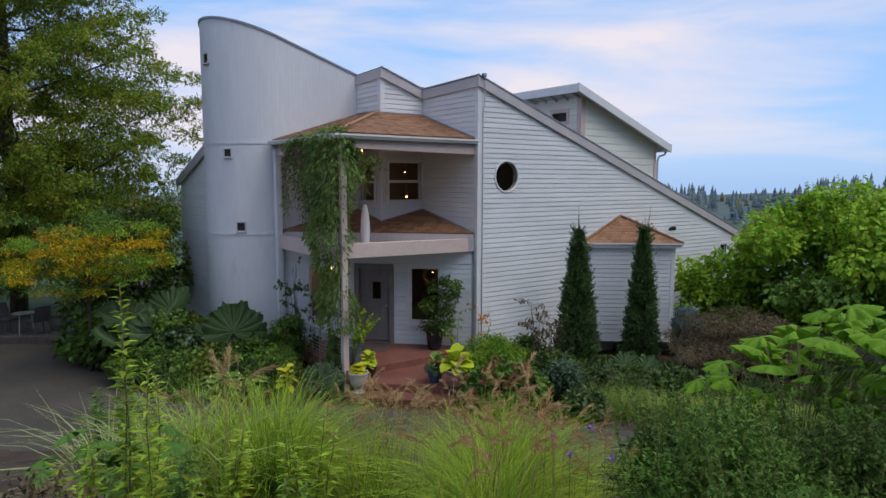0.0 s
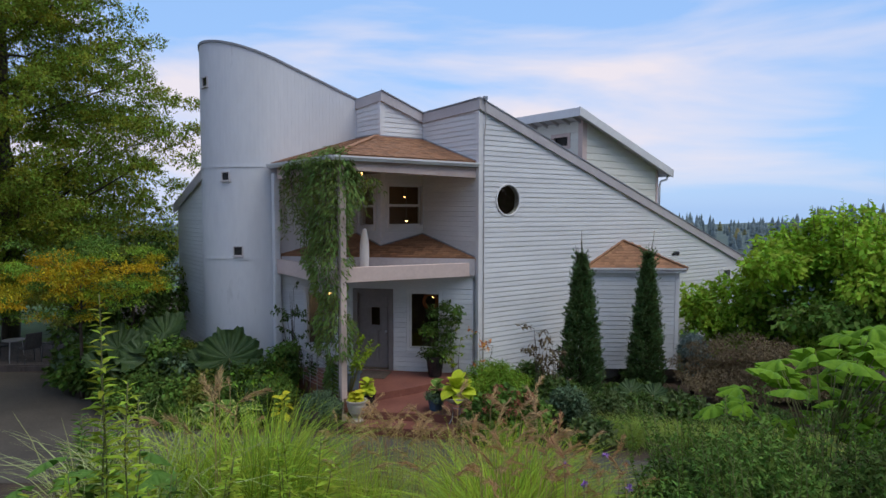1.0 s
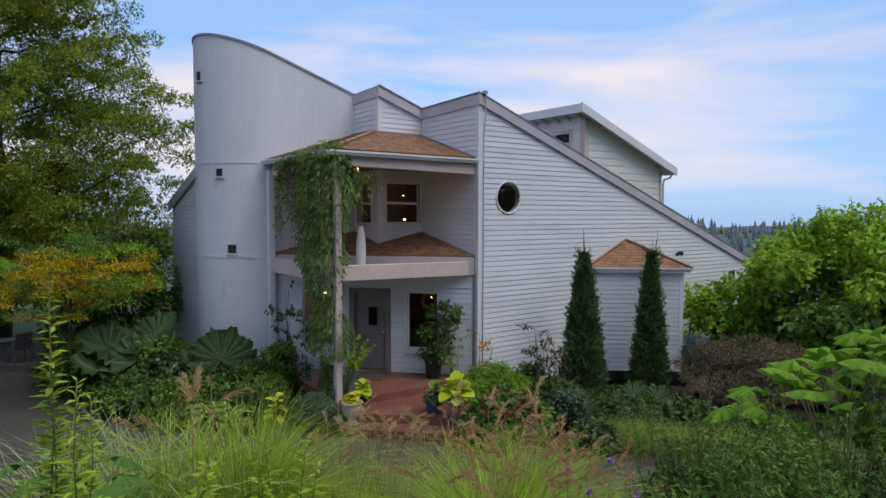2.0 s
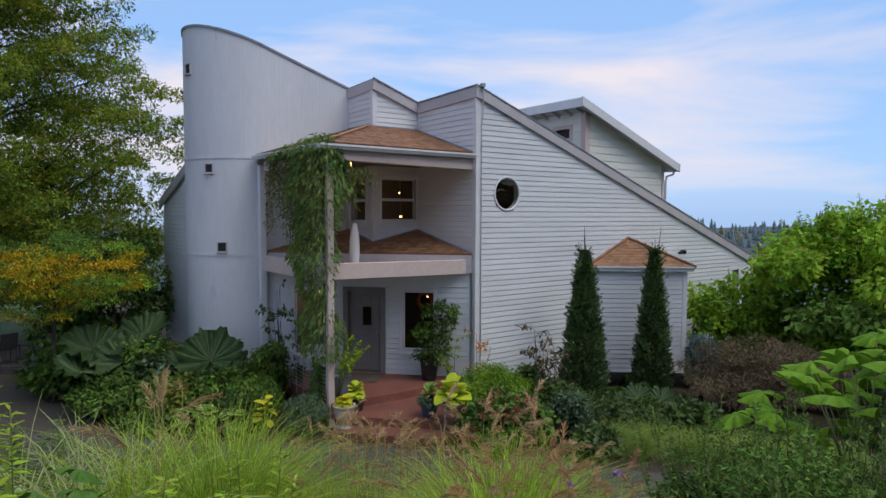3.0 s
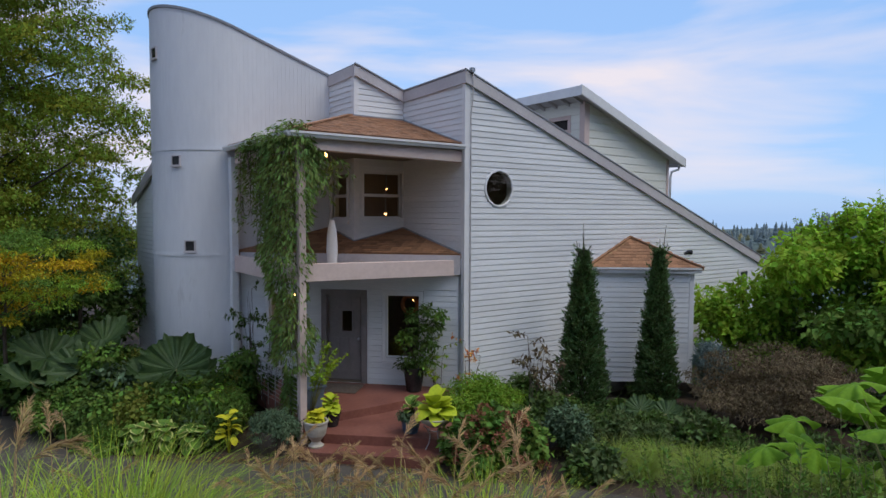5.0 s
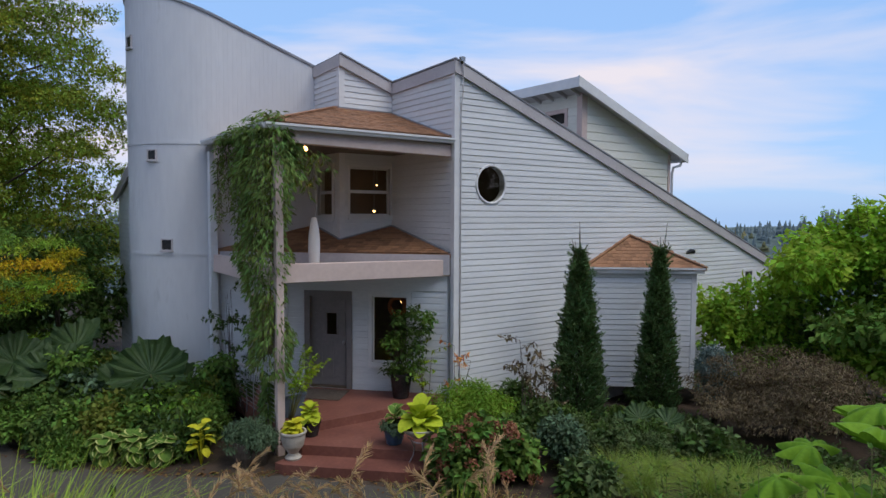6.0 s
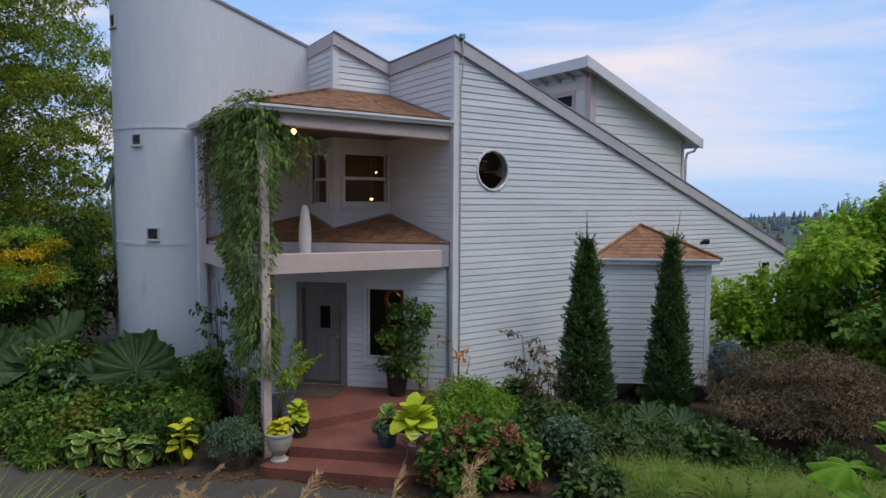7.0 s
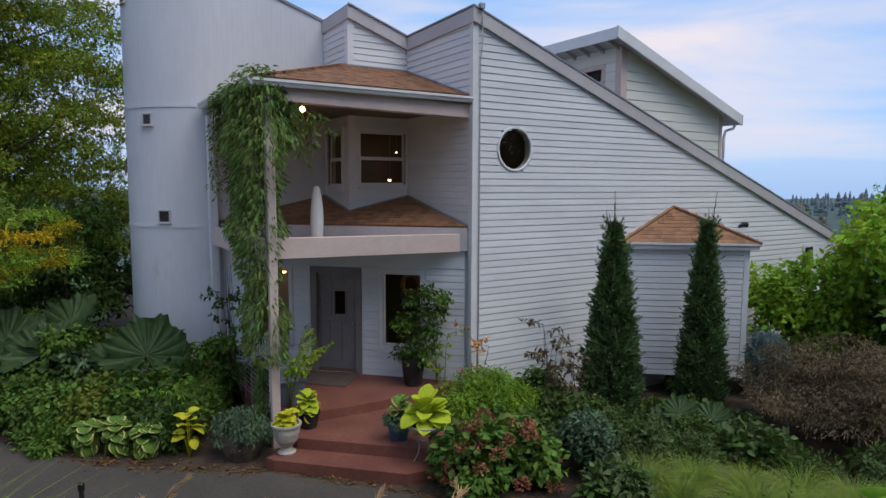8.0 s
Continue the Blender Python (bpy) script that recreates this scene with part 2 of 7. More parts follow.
def clapboards(pl, z0, top, holes, parent, u_pad=(0.0, 0.0), course=0.127, disc=None, mat=None):
    """Lapped boards, one object a length, on a wall plane, cut at openings and under a sloping top."""
    u_lo, u_hi = u_pad[0], pl.length - u_pad[1]
    slope = (top(pl.length) - top(0)) / pl.length
    z = z0
    while z < max(top(u_lo), top(u_hi)) - 0.03:
        za, zb = z, z + course
        lo_a, hi_a, lo_b, hi_b = u_lo, u_hi, u_lo, u_hi
        cap = max(top(u_lo), top(u_hi))
        zb = min(zb, cap)
        if slope < -0.01:
            hi_a, hi_b = (min(u_hi, (q - top(0)) / slope) for q in (za, zb))
        elif slope > 0.01:
            lo_a, lo_b = (max(u_lo, (q - top(0)) / slope) for q in (za, zb))
        pieces = [(lo_a, hi_a, lo_b, hi_b)]
        mid = (za + zb) / 2
        gaps = [(h[0], h[1]) for h in holes if h[2] - 0.02 < mid < h[3] + 0.02]
        if disc and abs(mid - disc[1]) < disc[2]:
            w = math.sqrt(disc[2] ** 2 - (mid - disc[1]) ** 2)
            gaps.append((disc[0] - w, disc[0] + w))
        for g0, g1 in sorted(gaps):
            a0, a1, b0, b1 = pieces.pop()
            if g0 > min(a0, b0) + 0.02:
                pieces.append((a0, min(g0, a1), b0, min(g0, b1)))
            if g1 < max(a1, b1) - 0.02:
                pieces.append((max(g1, a0), a1, max(g1, b0), b1))
            if not pieces:
                break
        for a0, a1, b0, b1 in pieces:
            if a1 - a0 < 0.03:
                continue
            b1 = max(b1, b0 + 0.002)
            # face tapers upwards and steps back into a groove below the next board
            prof = ((0.001, 0.0), (0.021, 0.0), (0.013, 0.85), (0.002, 0.885), (0.002, 1.0), (0.001, 1.0))
            pts = []
            for out, q in prof:
                zz = za + (zb - za) * q
                pts += [pl.at(a0 + (b0 - a0) * q, out, zz), pl.at(a1 + (b1 - a1) * q, out, zz)]
            faces = [(2 * i, 2 * i + 1, 2 * i + 3, 2 * i + 2) for i in range(5)] + [(0, 2, 4, 6, 8, 10), (11, 9, 7, 5, 3, 1)]
            link("siding_board", mesh_from("siding_board", pts, faces, mat or M_SIDING), parent)
        z += course


def window(pl, u0, u1, z0, z1, parent, sill=True, mullion=None, frame_mat=None, w=0.09, name="window"):
    """Window in an opening: frame, sill, sash bars and panes."""
    fm = frame_mat or M_WHITE
    win = link(name, None, parent)
    bm = bmesh.new()
    for a, b, c, d in ((u0 - w, u1 + w, z1, z1 + w), (u0 - w, u1 + w, z0 - w, z0), (u0 - w, u0, z0, z1), (u1, u1 + w, z0, z1)):
        hexa(bm, [pl.at(a, 0.034, c), pl.at(b, 0.034, c), pl.at(b, -0.1, c), pl.at(a, -0.1, c), pl.at(a, 0.034, d), pl.at(b, 0.034, d), pl.at(b, -0.1, d), pl.at(a, -0.1, d)])
    part("window_frame", bm, fm, win)
    rows = [(z0, z1)] if mullion is None else [(z0, mullion), (mullion, z1)]
    for k, (c, d) in enumerate(rows):
        back = -0.05 - 0.02 * k
        bm = bmesh.new()
        s = 0.035
        for a, b, e, f in ((u0, u1, d - s, d), (u0, u1, c, c + s), (u0, u0 + s, c + s, d - s), (u1 - s, u1, c + s, d - s)):
            hexa(bm, [pl.at(a, back + 0.02, e), pl.at(b, back + 0.02, e), pl.at(b, back - 0.02, e), pl.at(a, back - 0.02, e),
                      pl.at(a, back + 0.02, f), pl.at(b, back + 0.02, f), pl.at(b, back - 0.02, f), pl.at(a, back - 0.02, f)])
        part("sash", bm, fm, win)
        p = [pl.at(u0 + s, back, c + s), pl.at(u1 - s, back, c + s), pl.at(u1 - s, back, d - s), pl.at(u0 + s, back, d - s)]
        ob = link("pane", mesh_from("pane", p, [(0, 1, 2, 3)], M_GLASS), win)
        ob.visible_shadow = False
    if sill:
        bm = bmesh.new()
        hexa(bm, [pl.at(u0 - w, 0.07, z0 - w - 0.04), pl.at(u1 + w, 0.07, z0 - w - 0.04), pl.at(u1 + w, 0.0, z0 - w - 0.04), pl.at(u0 - w, 0.0, z0 - w - 0.04),
                  pl.at(u0 - w, 0.07, z0 - w), pl.at(u1 + w, 0.07, z0 - w), pl.at(u1 + w, 0.0, z0 - w), pl.at(u0 - w, 0.0, z0 - w)])
        part("window_sill", bm, fm, win)
    return win


def strip(pl, u0, u1, z0, z1, out0, out1, mat, parent, name="corner_board", label=""):
    bm = bmesh.new()
    hexa(bm, [pl.at(u0, out1, z0), pl.at(u1, out1, z0), pl.at(u1, out0, z0), pl.at(u0, out0, z0), pl.at(u0, out1, z1), pl.at(u1, out1, z1), pl.at(u1, out0, z1), pl.at(u0, out0, z1)])
    return part(name, bm, mat, parent, label)

# ---- the house ----
SLOPE = 0.3573
WX, WY = -0.07, 0.09


def roof_z(x, y=WY):
    return 7.317 - SLOPE * x - 0.033 * (y - WY)


house = empty("house", "pale grey clapboard house with stepped shed roofs and curved tower", "house")
LAP = 0.127

# long gable wall with the round window
P_LONG = Plane((WX, WY), (12.3, WY))
disc = (0.945, 4.89, 0.41)
top_long = lambda u: roof_z(WX + u) - 0.1
hole_long = [(disc[0] - 0.38, disc[0] + 0.38, disc[1] - 0.38, disc[1] + 0.38), (11.0, 11.4, 1.4, 2.55)]
wall_long = wall_slab(P_LONG, -0.6, top_long, hole_long, M_SIDING, house)
clapboards(P_LONG, 0.02, top_long, hole_long[1:], wall_long, (0.085, 0.0), LAP, disc)
strip(P_LONG, -0.034, 0.085, 0.3, roof_z(0) - 0.2, 0.0, 0.034, M_WHITE, wall_long)
window(P_LONG, 11.0, 11.4, 1.4, 2.55, house)

bm = bmesh.new()
lathe(bm, [(0.375, -0.12), (0.418, -0.12), (0.418, 0.035), (0.41, 0.042), (0.385, 0.042), (0.375, 0.035)], 48)
round_m = Matrix.Translation((WX + disc[0], WY, disc[1])) @ Matrix.Rotation(radians(90), 4, "X")
bmesh.ops.delete(bm, geom=[f for f in bm.faces if len(f.verts) > 4], context="FACES")
inner = [v for v in bm.verts if abs(v.co.xy.length - 0.375) < 1e-4]
back = sorted((v for v in inner if v.co.z < 0), key=lambda v: math.atan2(v.co.y, v.co.x))
front = sorted((v for v in inner if v.co.z > 0), key=lambda v: math.atan2(v.co.y, v.co.x))
for k in range(48):
    bm.faces.new((back[k], back[(k + 1) % 48], front[(k + 1) % 48], front[k]))
round_window = link("window", None, house, "round porthole window in a pale ring frame", round_m)
part("window_frame", bm, M_WHITE, round_window, smooth=False)
bm = bmesh.new()
bmesh.ops.create_circle(bm, cap_ends=True, segments=48, radius=0.377)
pane = part("pane", bm, M_GLASS, round_window)
pane.visible_shadow = False

# short walls of the stepped front
P_A1 = Plane((WX, 2.55), (WX, WY))
top_a1 = lambda u: roof_z(WX, 2.55 - u) - 0.1
w_a1 = wall_slab(P_A1, 0.3, top_a1, [(0.0, 2.24, 0.32, 3.2)], M_SIDING, house)
clapboards(P_A1, 0.55 + 21 * LAP, top_a1, [], w_a1, (0.0, 0.08), LAP)
strip(P_A1, 2.38, 2.46, 0.3, roof_z(0) - 0.2, 0.0, 0.034, M_WHITE, w_a1)
P_BAY = Plane((-1.41, 2.55), (WX, 2.55))
top_bay = lambda u: roof_z(-1.41 + u, 2.55) - 0.12
h_bay = [(0.23, 1.27, 4.22, 5.295)]
w_bay = wall_slab(P_BAY, 3.3, top_bay, h_bay, M_SIDING, house)
clapboards(P_BAY, 3.66, top_bay, [(0.18, 1.34, 4.14, 5.35)], w_bay, (0.1, 0.0), LAP)
strip(P_BAY, -0.034, 0.1, 3.62, roof_z(-1.41, 2.5) - 0.2, 0.0, 0.034, M_WHITE, w_bay)
window(P_BAY, *h_bay[0], house, mullion=4.755, w=0.05)
P_BAYL = Plane((-1.41, 3.85), (-1.41, 2.55))
h_bayl = [(0.16, 0.94, 4.2, 5.3)]
w_bayl = wall_slab(P_BAYL, 3.3, lambda u: roof_z(-1.41, 3.85 - u) - 0.12, h_bayl, M_SIDING, house)
clapboards(P_BAYL, 3.62, lambda u: roof_z(-1.41, 3.85 - u) - 0.12, [(0.07, 1.07, 4.12, 5.40)], w_bayl, (0.0, 0.1), LAP)
strip(P_BAYL, 1.2, 1.3, 3.62, roof_z(-1.41, 2.5) - 0.2, 0.0, 0.034, M_WHITE, w_bayl)
window(P_BAYL, *h_bayl[0], house, mullion=4.74)

# entrance wall on the diagonal
P_DOOR = Plane((-3.65, 3.85), (-0.09, 0.29))
h_door = [(2.0, 2.9, 0.5, 2.53), (3.42, 4.19, 1.11, 2.53), (0.67, 1.45, 1.11, 2.52)]
w_door = wall_slab(P_DOOR, 0.3, lambda u: 3.36, h_door, M_SIDING, house)
clapboards(P_DOOR, 0.5, lambda u: 2.8, [(1.9, 3.0, 0.4, 2.63), (3.33, 4.28, 1.0, 2.62), (0.58, 1.54, 1.0, 2.62)], w_door, (0.0, 0.0), LAP)
strip(P_DOOR, 0.0, P_DOOR.length, 2.66, 3.0, 0.022, 0.04, M_SIDING, w_door, "frieze_board")
window(P_DOOR, *h_door[1], house, w=0.08)
window(P_DOOR, *h_door[2], house, w=0.08)

# front door with six panels and a small light
door = link("door", None, house, "taupe panelled front door with a small window")
leaf_out = -0.06


def door_box(u0, u1, z0, z1, o0, o1, mat, name, label=""):
    bm = bmesh.new()
    hexa(bm, [P_DOOR.at(u0, o1, z0), P_DOOR.at(u1, o1, z0), P_DOOR.at(u1, o0, z0), P_DOOR.at(u0, o0, z0),
              P_DOOR.at(u0, o1, z1), P_DOOR.at(u1, o1, z1), P_DOOR.at(u1, o0, z1), P_DOOR.at(u0, o0, z1)])
    bmesh.ops.bevel(bm, geom=list(bm.edges), offset=0.004, segments=1, affect="EDGES")
    return part(name, bm, mat, door, label)


bm = bmesh.new()
for u0, u1, z0, z1 in ((2.04, 2.37, 0.56, 2.49), (2.64, 2.86, 0.56, 2.49), (2.37, 2.64, 0.56, 1.62), (2.37, 2.64, 2.16, 2.49)):
    hexa(bm, [P_DOOR.at(u0, leaf_out, z0), P_DOOR.at(u1, leaf_out, z0), P_DOOR.at(u1, leaf_out - 0.045, z0), P_DOOR.at(u0, leaf_out - 0.045, z0),
              P_DOOR.at(u0, leaf_out, z1), P_DOOR.at(u1, leaf_out, z1), P_DOOR.at(u1, leaf_out - 0.045, z1), P_DOOR.at(u0, leaf_out - 0.045, z1)])
part("leaf", bm, M_DOOR, door)
for u0, u1, z0, z1 in ((2.1, 2.33, 1.62, 2.12), (2.68, 2.82, 1.62, 2.12), (2.1, 2.33, 2.22, 2.42), (2.41, 2.60, 2.22, 2.42), (2.68, 2.82, 2.22, 2.42),
                       (2.1, 2.29, 0.72, 1.52), (2.35, 2.54, 0.72, 1.52), (2.6, 2.82, 0.72, 1.52)):
    door_box(u0, u1, z0, z1, leaf_out, leaf_out + 0.014, M_DOOR, "panel")
for u0, u1, z0, z1 in ((2.36, 2.65, 2.12, 2.16), (2.36, 2.65, 1.62, 1.66), (2.36, 2.395, 1.66, 2.12), (2.615, 2.65, 1.66, 2.12)):
    door_box(u0, u1, z0, z1, leaf_out - 0.03, leaf_out + 0.012, M_DOOR, "light_frame")
lite = link("pane", mesh_from("pane", [P_DOOR.at(2.39, -0.08, 1.66), P_DOOR.at(2.62, -0.08, 1.66), P_DOOR.at(2.62, -0.08, 2.13), P_DOOR.at(2.39, -0.08, 2.13)], [(0, 1, 2, 3)], M_GLASS), door)
lite.visible_shadow = False
for u0, u1, z0, z1 in ((1.92, 2.04, 0.5, 2.49), (2.86, 2.98, 0.5, 2.49), (1.92, 2.98, 2.49, 2.61)):
    door_box(u0, u1, z0, z1, -0.1, 0.034, M_DOOR, "door_frame")
door_box(2.04, 2.86, 0.5, 0.55, -0.12, -0.02, M_DARK, "threshold")
bm = bmesh.new()
bmesh.ops.create_uvsphere(bm, u_segments=12, v_segments=8, radius=0.035, matrix=Matrix.Translation(P_DOOR.at(2.79, leaf_out + 0.05, 1.5)))
part("handle", bm, M_METAL, door, "brushed metal door knob", smooth=True)

# roofs of the main body
roof = part("roof", (lambda b: (prism(b, [(-0.12, 0.06), (12.46, 0.06), (12.46, 9.5), (-1.44, 9.5), (-1.44, 2.49), (-0.12, 2.49)],
                                      lambda x, y: roof_z(x, y) - 0.1, lambda x, y: roof_z(x, y) + 0.01), b)[1])(bmesh.new()), M_GREY_EDGE, house, "dark grey shed roof")


def rake(a, b, name="fascia", drop=0.30, mat=M_TRIM, w=0.05, parent=house):
    bm = bmesh.new()
    a, b = Vector(a), Vector(b)
    s = (b - a).cross(Vector((0, 0, 1))).normalized() * w
    dn = Vector((0, 0, -drop))
    hexa(bm, [a + dn, a + dn + s, b + dn + s, b + dn, a, a + s, b + s, b])
    return part(name, bm, mat, parent)


for a, b in (((-0.132, 0.06), (12.46, 0.06)), ((-0.08, 2.5), (-0.08, 0.009)), ((-1.44, 2.51), (-0.132, 2.51)), ((-1.41, 3.85), (-1.41, 2.459))):
    rake((*a, roof_z(*a) - 0.015), (*b, roof_z(*b) - 0.015), drop=0.245)

for a, b in (((-0.14, 0.02), (12.47, 0.02)), ((-0.12, 2.49), (-0.12, 0.02)), ((-1.45, 2.46), (-0.14, 2.46))):
    bm = bmesh.new()
    bar(bm, (*a, roof_z(*a) + 0.004), (*b, roof_z(*b) + 0.004), 0.05, 0.03)
    part("drip_edge", bm, M_GREY_EDGE, house)

# curved tower of grooved boards
TC, TR = Vector((-3.7, 5.35)), 1.5


def tower_path(step=0.1):
    pts = []
    x = -1.25
    while x > -3.7:
        pts.append((Vector((x, 3.85)), Vector((0, -1))))
        x -= step
    arc = math.pi * 1.06 * TR
    k = int(arc / step)
    for i in range(k + 1):
        a = -math.pi / 2 - i * step / TR
        d = Vector((math.cos(a), math.sin(a)))
        pts.append((TC + d * TR, d))
    return pts


def tower_top(x):
    return 7.22 - 0.335 * x


def tower_skin(z0, z1, gap=0.006, depth=0.0016, out=0.0):
    """A tier of upright grooved boards round the tower; z1 may be None for the sloping top."""
    bm = bmesh.new()
    path = tower_path()
    prev = None
    for (p, n), (q, m) in zip(path, path[1:]):
        t = (q - p).normalized()
        for r, nn, o in ((p, n, out - depth), (p + t * gap, n, out - depth), (p + t * gap, n, out), (q - t * 0.001, m, out)):
            r = r + nn * o
            col = (bm.verts.new((r.x, r.y, z0)), bm.verts.new((r.x, r.y, tower_top(r.x) if z1 is None else z1)))
            if prev:
                bm.faces.new((prev[0], col[0], col[1], prev[1]))
            prev = col
    return bm


tower = link("tower", None, house, "curved tower of pale grey grooved boards with a slanting top")
for z0, z1 in ((-0.1, 3.34), (3.40, 5.72), (5.78, None)):
    ob = part("cladding", tower_skin(z0, z1), M_TOWER, tower)
    so = ob.modifiers.new("thickness", "SOLIDIFY")
    so.thickness, so.offset = 0.12, -1


def tower_band(z, h, out, mat, name, sloped=False):
    bm = bmesh.new()
    prev = None
    for p, n in tower_path():
        o = []
        for r, dz in ((p - n * 0.1, 0), (p + n * out, 0), (p + n * out, h), (p - n * 0.1, h)):
            o.append(bm.verts.new((r.x, r.y, dz + (tower_top(r.x) + z if sloped else z))))
        if prev:
            for i in range(4):
                bm.faces.new((prev[i], prev[(i + 1) % 4], o[(i + 1) % 4], o[i]))
        prev = o
    return part(name, bm, mat, tower)


tower_band(3.34, 0.06, 0.014, M_TOWER, "band")
tower_band(5.72, 0.06, 0.014, M_TOWER, "band")
tower_band(-0.015, 0.055, 0.03, M_GREY_EDGE, "coping", True)
bm = bmesh.new()
prism(bm, [tuple((p - n * 0.07).xy) for p, n in tower_path(0.4)][:-1] + [(-3.7, 6.9), (-1.3, 6.9)], lambda x, y: tower_top(x) - 0.2, lambda x, y: tower_top(x) - 0.1)
part("roof", bm, M_GREY_EDGE, tower)


def tower_window(ang, zc, s=0.13):
    """A small square light in the tower, at an angle round it in degrees."""
    d = Vector((math.cos(radians(ang)), math.sin(radians(ang)), 0))
    p = Vector((*TC, zc)) + d * TR
    w = link("window", None, tower, "small square window in a pale frame", Matrix.Translation(p) @ Matrix.Rotation(radians(ang + 90), 4, "Z"))
    bm = bmesh.new()
    f = 0.022
    for x0, x1, z0, z1 in ((-s - f, s + f, s, s + f), (-s - f, s + f, -s - f, -s), (-s - f, -s, -s, s), (s, s + f, -s, s)):
        box(bm, x0, x1, -0.03, 0.02, z0, z1)
    part("window_frame", bm, M_TRIM, w)
    bm = bmesh.new()
    box(bm, -s, s, -0.012, -0.004, -s, s)
    part("pane", bm, M_BLACK, w, "dark glass")
    bm = bmesh.new()
    box(bm, -s - f - 0.02, s + f + 0.02, -0.05, 0.0, -s - f - 0.025, -s - f)
    part("window_sill", bm, M_TRIM, w)


tower_window(-131, 3.57, 0.105)
tower_window(-143, 5.49, 0.095)
tower_window(-170, 7.95, 0.11)

# side wall beyond the tower
P_SIDE = Plane((-4.6, 10.5), (-4.6, 6.3))
top_side = lambda u: 4.75 + 0.3 * u
w_side = wall_slab(P_SIDE, -0.2, top_side, [], M_SIDING, house)
clapboards(P_SIDE, 0.0, top_side, [], w_side, (0, 0), LAP)
rake((-4.67, 10.7, top_side(-0.2) + 0.12), (-4.67, 6.2, top_side(4.3) + 0.12))
bm = bmesh.new()
prism(bm, [(-4.66, 6.5), (-2.5, 6.5), (-2.5, 10.7), (-4.66, 10.7)], lambda x, y: top_side(10.5 - y), lambda x, y: top_side(10.5 - y) + 0.1)
part("roof", bm, M_GREY_EDGE, house, "dark grey roof of the side wing")

# body behind, which closes the house
bm = bmesh.new()
box(bm, 12.3, 12.45, 0.0, 9.4, -0.6, 2.7)
part("wall", bm, M_SIDING, house)
bm = bmesh.new()
prism(bm, [(-1.4, 9.3), (12.3, 9.3), (12.3, 9.42), (-1.4, 9.42)], -0.6, lambda x, y: roof_z(x) - 0.12)
part("wall", bm, M_SIDING, house)
# room surfaces added behind the glass, coloured dark so the windows look unlit
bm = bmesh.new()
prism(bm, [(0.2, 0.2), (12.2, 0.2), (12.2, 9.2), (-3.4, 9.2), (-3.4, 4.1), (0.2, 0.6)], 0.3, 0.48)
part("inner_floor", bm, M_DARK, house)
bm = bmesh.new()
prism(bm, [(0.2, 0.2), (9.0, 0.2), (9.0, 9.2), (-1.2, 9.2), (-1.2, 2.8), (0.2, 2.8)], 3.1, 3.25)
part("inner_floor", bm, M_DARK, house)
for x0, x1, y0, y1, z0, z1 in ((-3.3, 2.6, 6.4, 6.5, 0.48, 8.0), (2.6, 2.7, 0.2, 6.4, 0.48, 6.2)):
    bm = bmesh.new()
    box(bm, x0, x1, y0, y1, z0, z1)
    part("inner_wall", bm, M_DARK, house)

# raised clerestory over the long roof
clere = link("clerestory", None, house, "raised clerestory with pale fascia and a small dark window")
P_CF = Plane((4.03, 3.4), (4.03, 0.45))
P_CR = Plane((4.03, 0.45), (7.58, 0.45))
ctop = lambda x: 7.48 - 0.3625 * (x - 3.614)
h_cf = [(1.84, 2.41, 6.53, 6.79)]
w_cf = wall_slab(P_CF, 5.4, lambda u: ctop(4.05) - 0.12, h_cf, M_CREAM, clere)
w_cr = wall_slab(P_CR, 4.2, lambda u: ctop(4.03 + u) - 0.12, [], M_CREAM, clere)
clapboards(P_CF, 5.5, lambda u: ctop(4.05) - 0.12, [(1.74, 2.51, 6.43, 6.89)], w_cf, (0.0, 0.12), 0.2, mat=M_CREAM)
clapboards(P_CR, 4.3, lambda u: ctop(4.03 + u) - 0.12, [], w_cr, (0.1, 0.1), 0.2, mat=M_CREAM)
bm = bmesh.new()
prism(bm, [(3.62, 0.17), (7.91, 0.17), (7.91, 3.5), (3.62, 3.5)], lambda x, y: ctop(x) - 0.12, lambda x, y: ctop(x))
part("roof", bm, M_SOFFIT, clere, "shed roof with a boarded soffit")
for a, b in (((3.57, 0.17), (7.96, 0.17)), ((3.62, 3.5), (3.62, 0.17)), ((7.91, 0.12), (7.91, 3.5))):
    rake((*a, ctop(a[0]) + 0.02), (*b, ctop(b[0]) + 0.02), drop=0.235, mat=M_WHITE, parent=clere)
strip(P_CF, 2.83, 2.985, 5.5, ctop(4.05) - 0.12, 0.0, 0.035, M_PINK, clere)
strip(P_CR, -0.036, 0.15, 5.5, ctop(4.2) - 0.13, 0.0, 0.045, M_PINK, clere)
strip(P_CR, 3.46, 3.55, 4.3, ctop(7.6) - 0.13, 0.0, 0.035, M_PINK, clere)
for u0, u1, z0, z1 in ((1.74, 2.51, 6.79, 6.89), (1.74, 2.51, 6.43, 6.53), (1.74, 1.84, 6.53, 6.79), (2.41, 2.51, 6.53, 6.79)):
    strip(P_CF, u0, u1, z0, z1, -0.08, 0.034, M_PINK, clere, "window_frame")
strip(P_CF, 1.84, 2.41, 6.53, 6.79, -0.07, -0.05, M_BLACK, clere, "pane", "dark glass")
for k in range(7):
    y = 3.2 - 0.45 * k
    bm = bmesh.new()
    bar(bm, (3.64, y, ctop(3.64) - 0.17), (4.04, y, ctop(4.04) - 0.17), 0.05, 0.09)
    part("rafter", bm, M_SOFFIT, clere)
bm = bmesh.new()
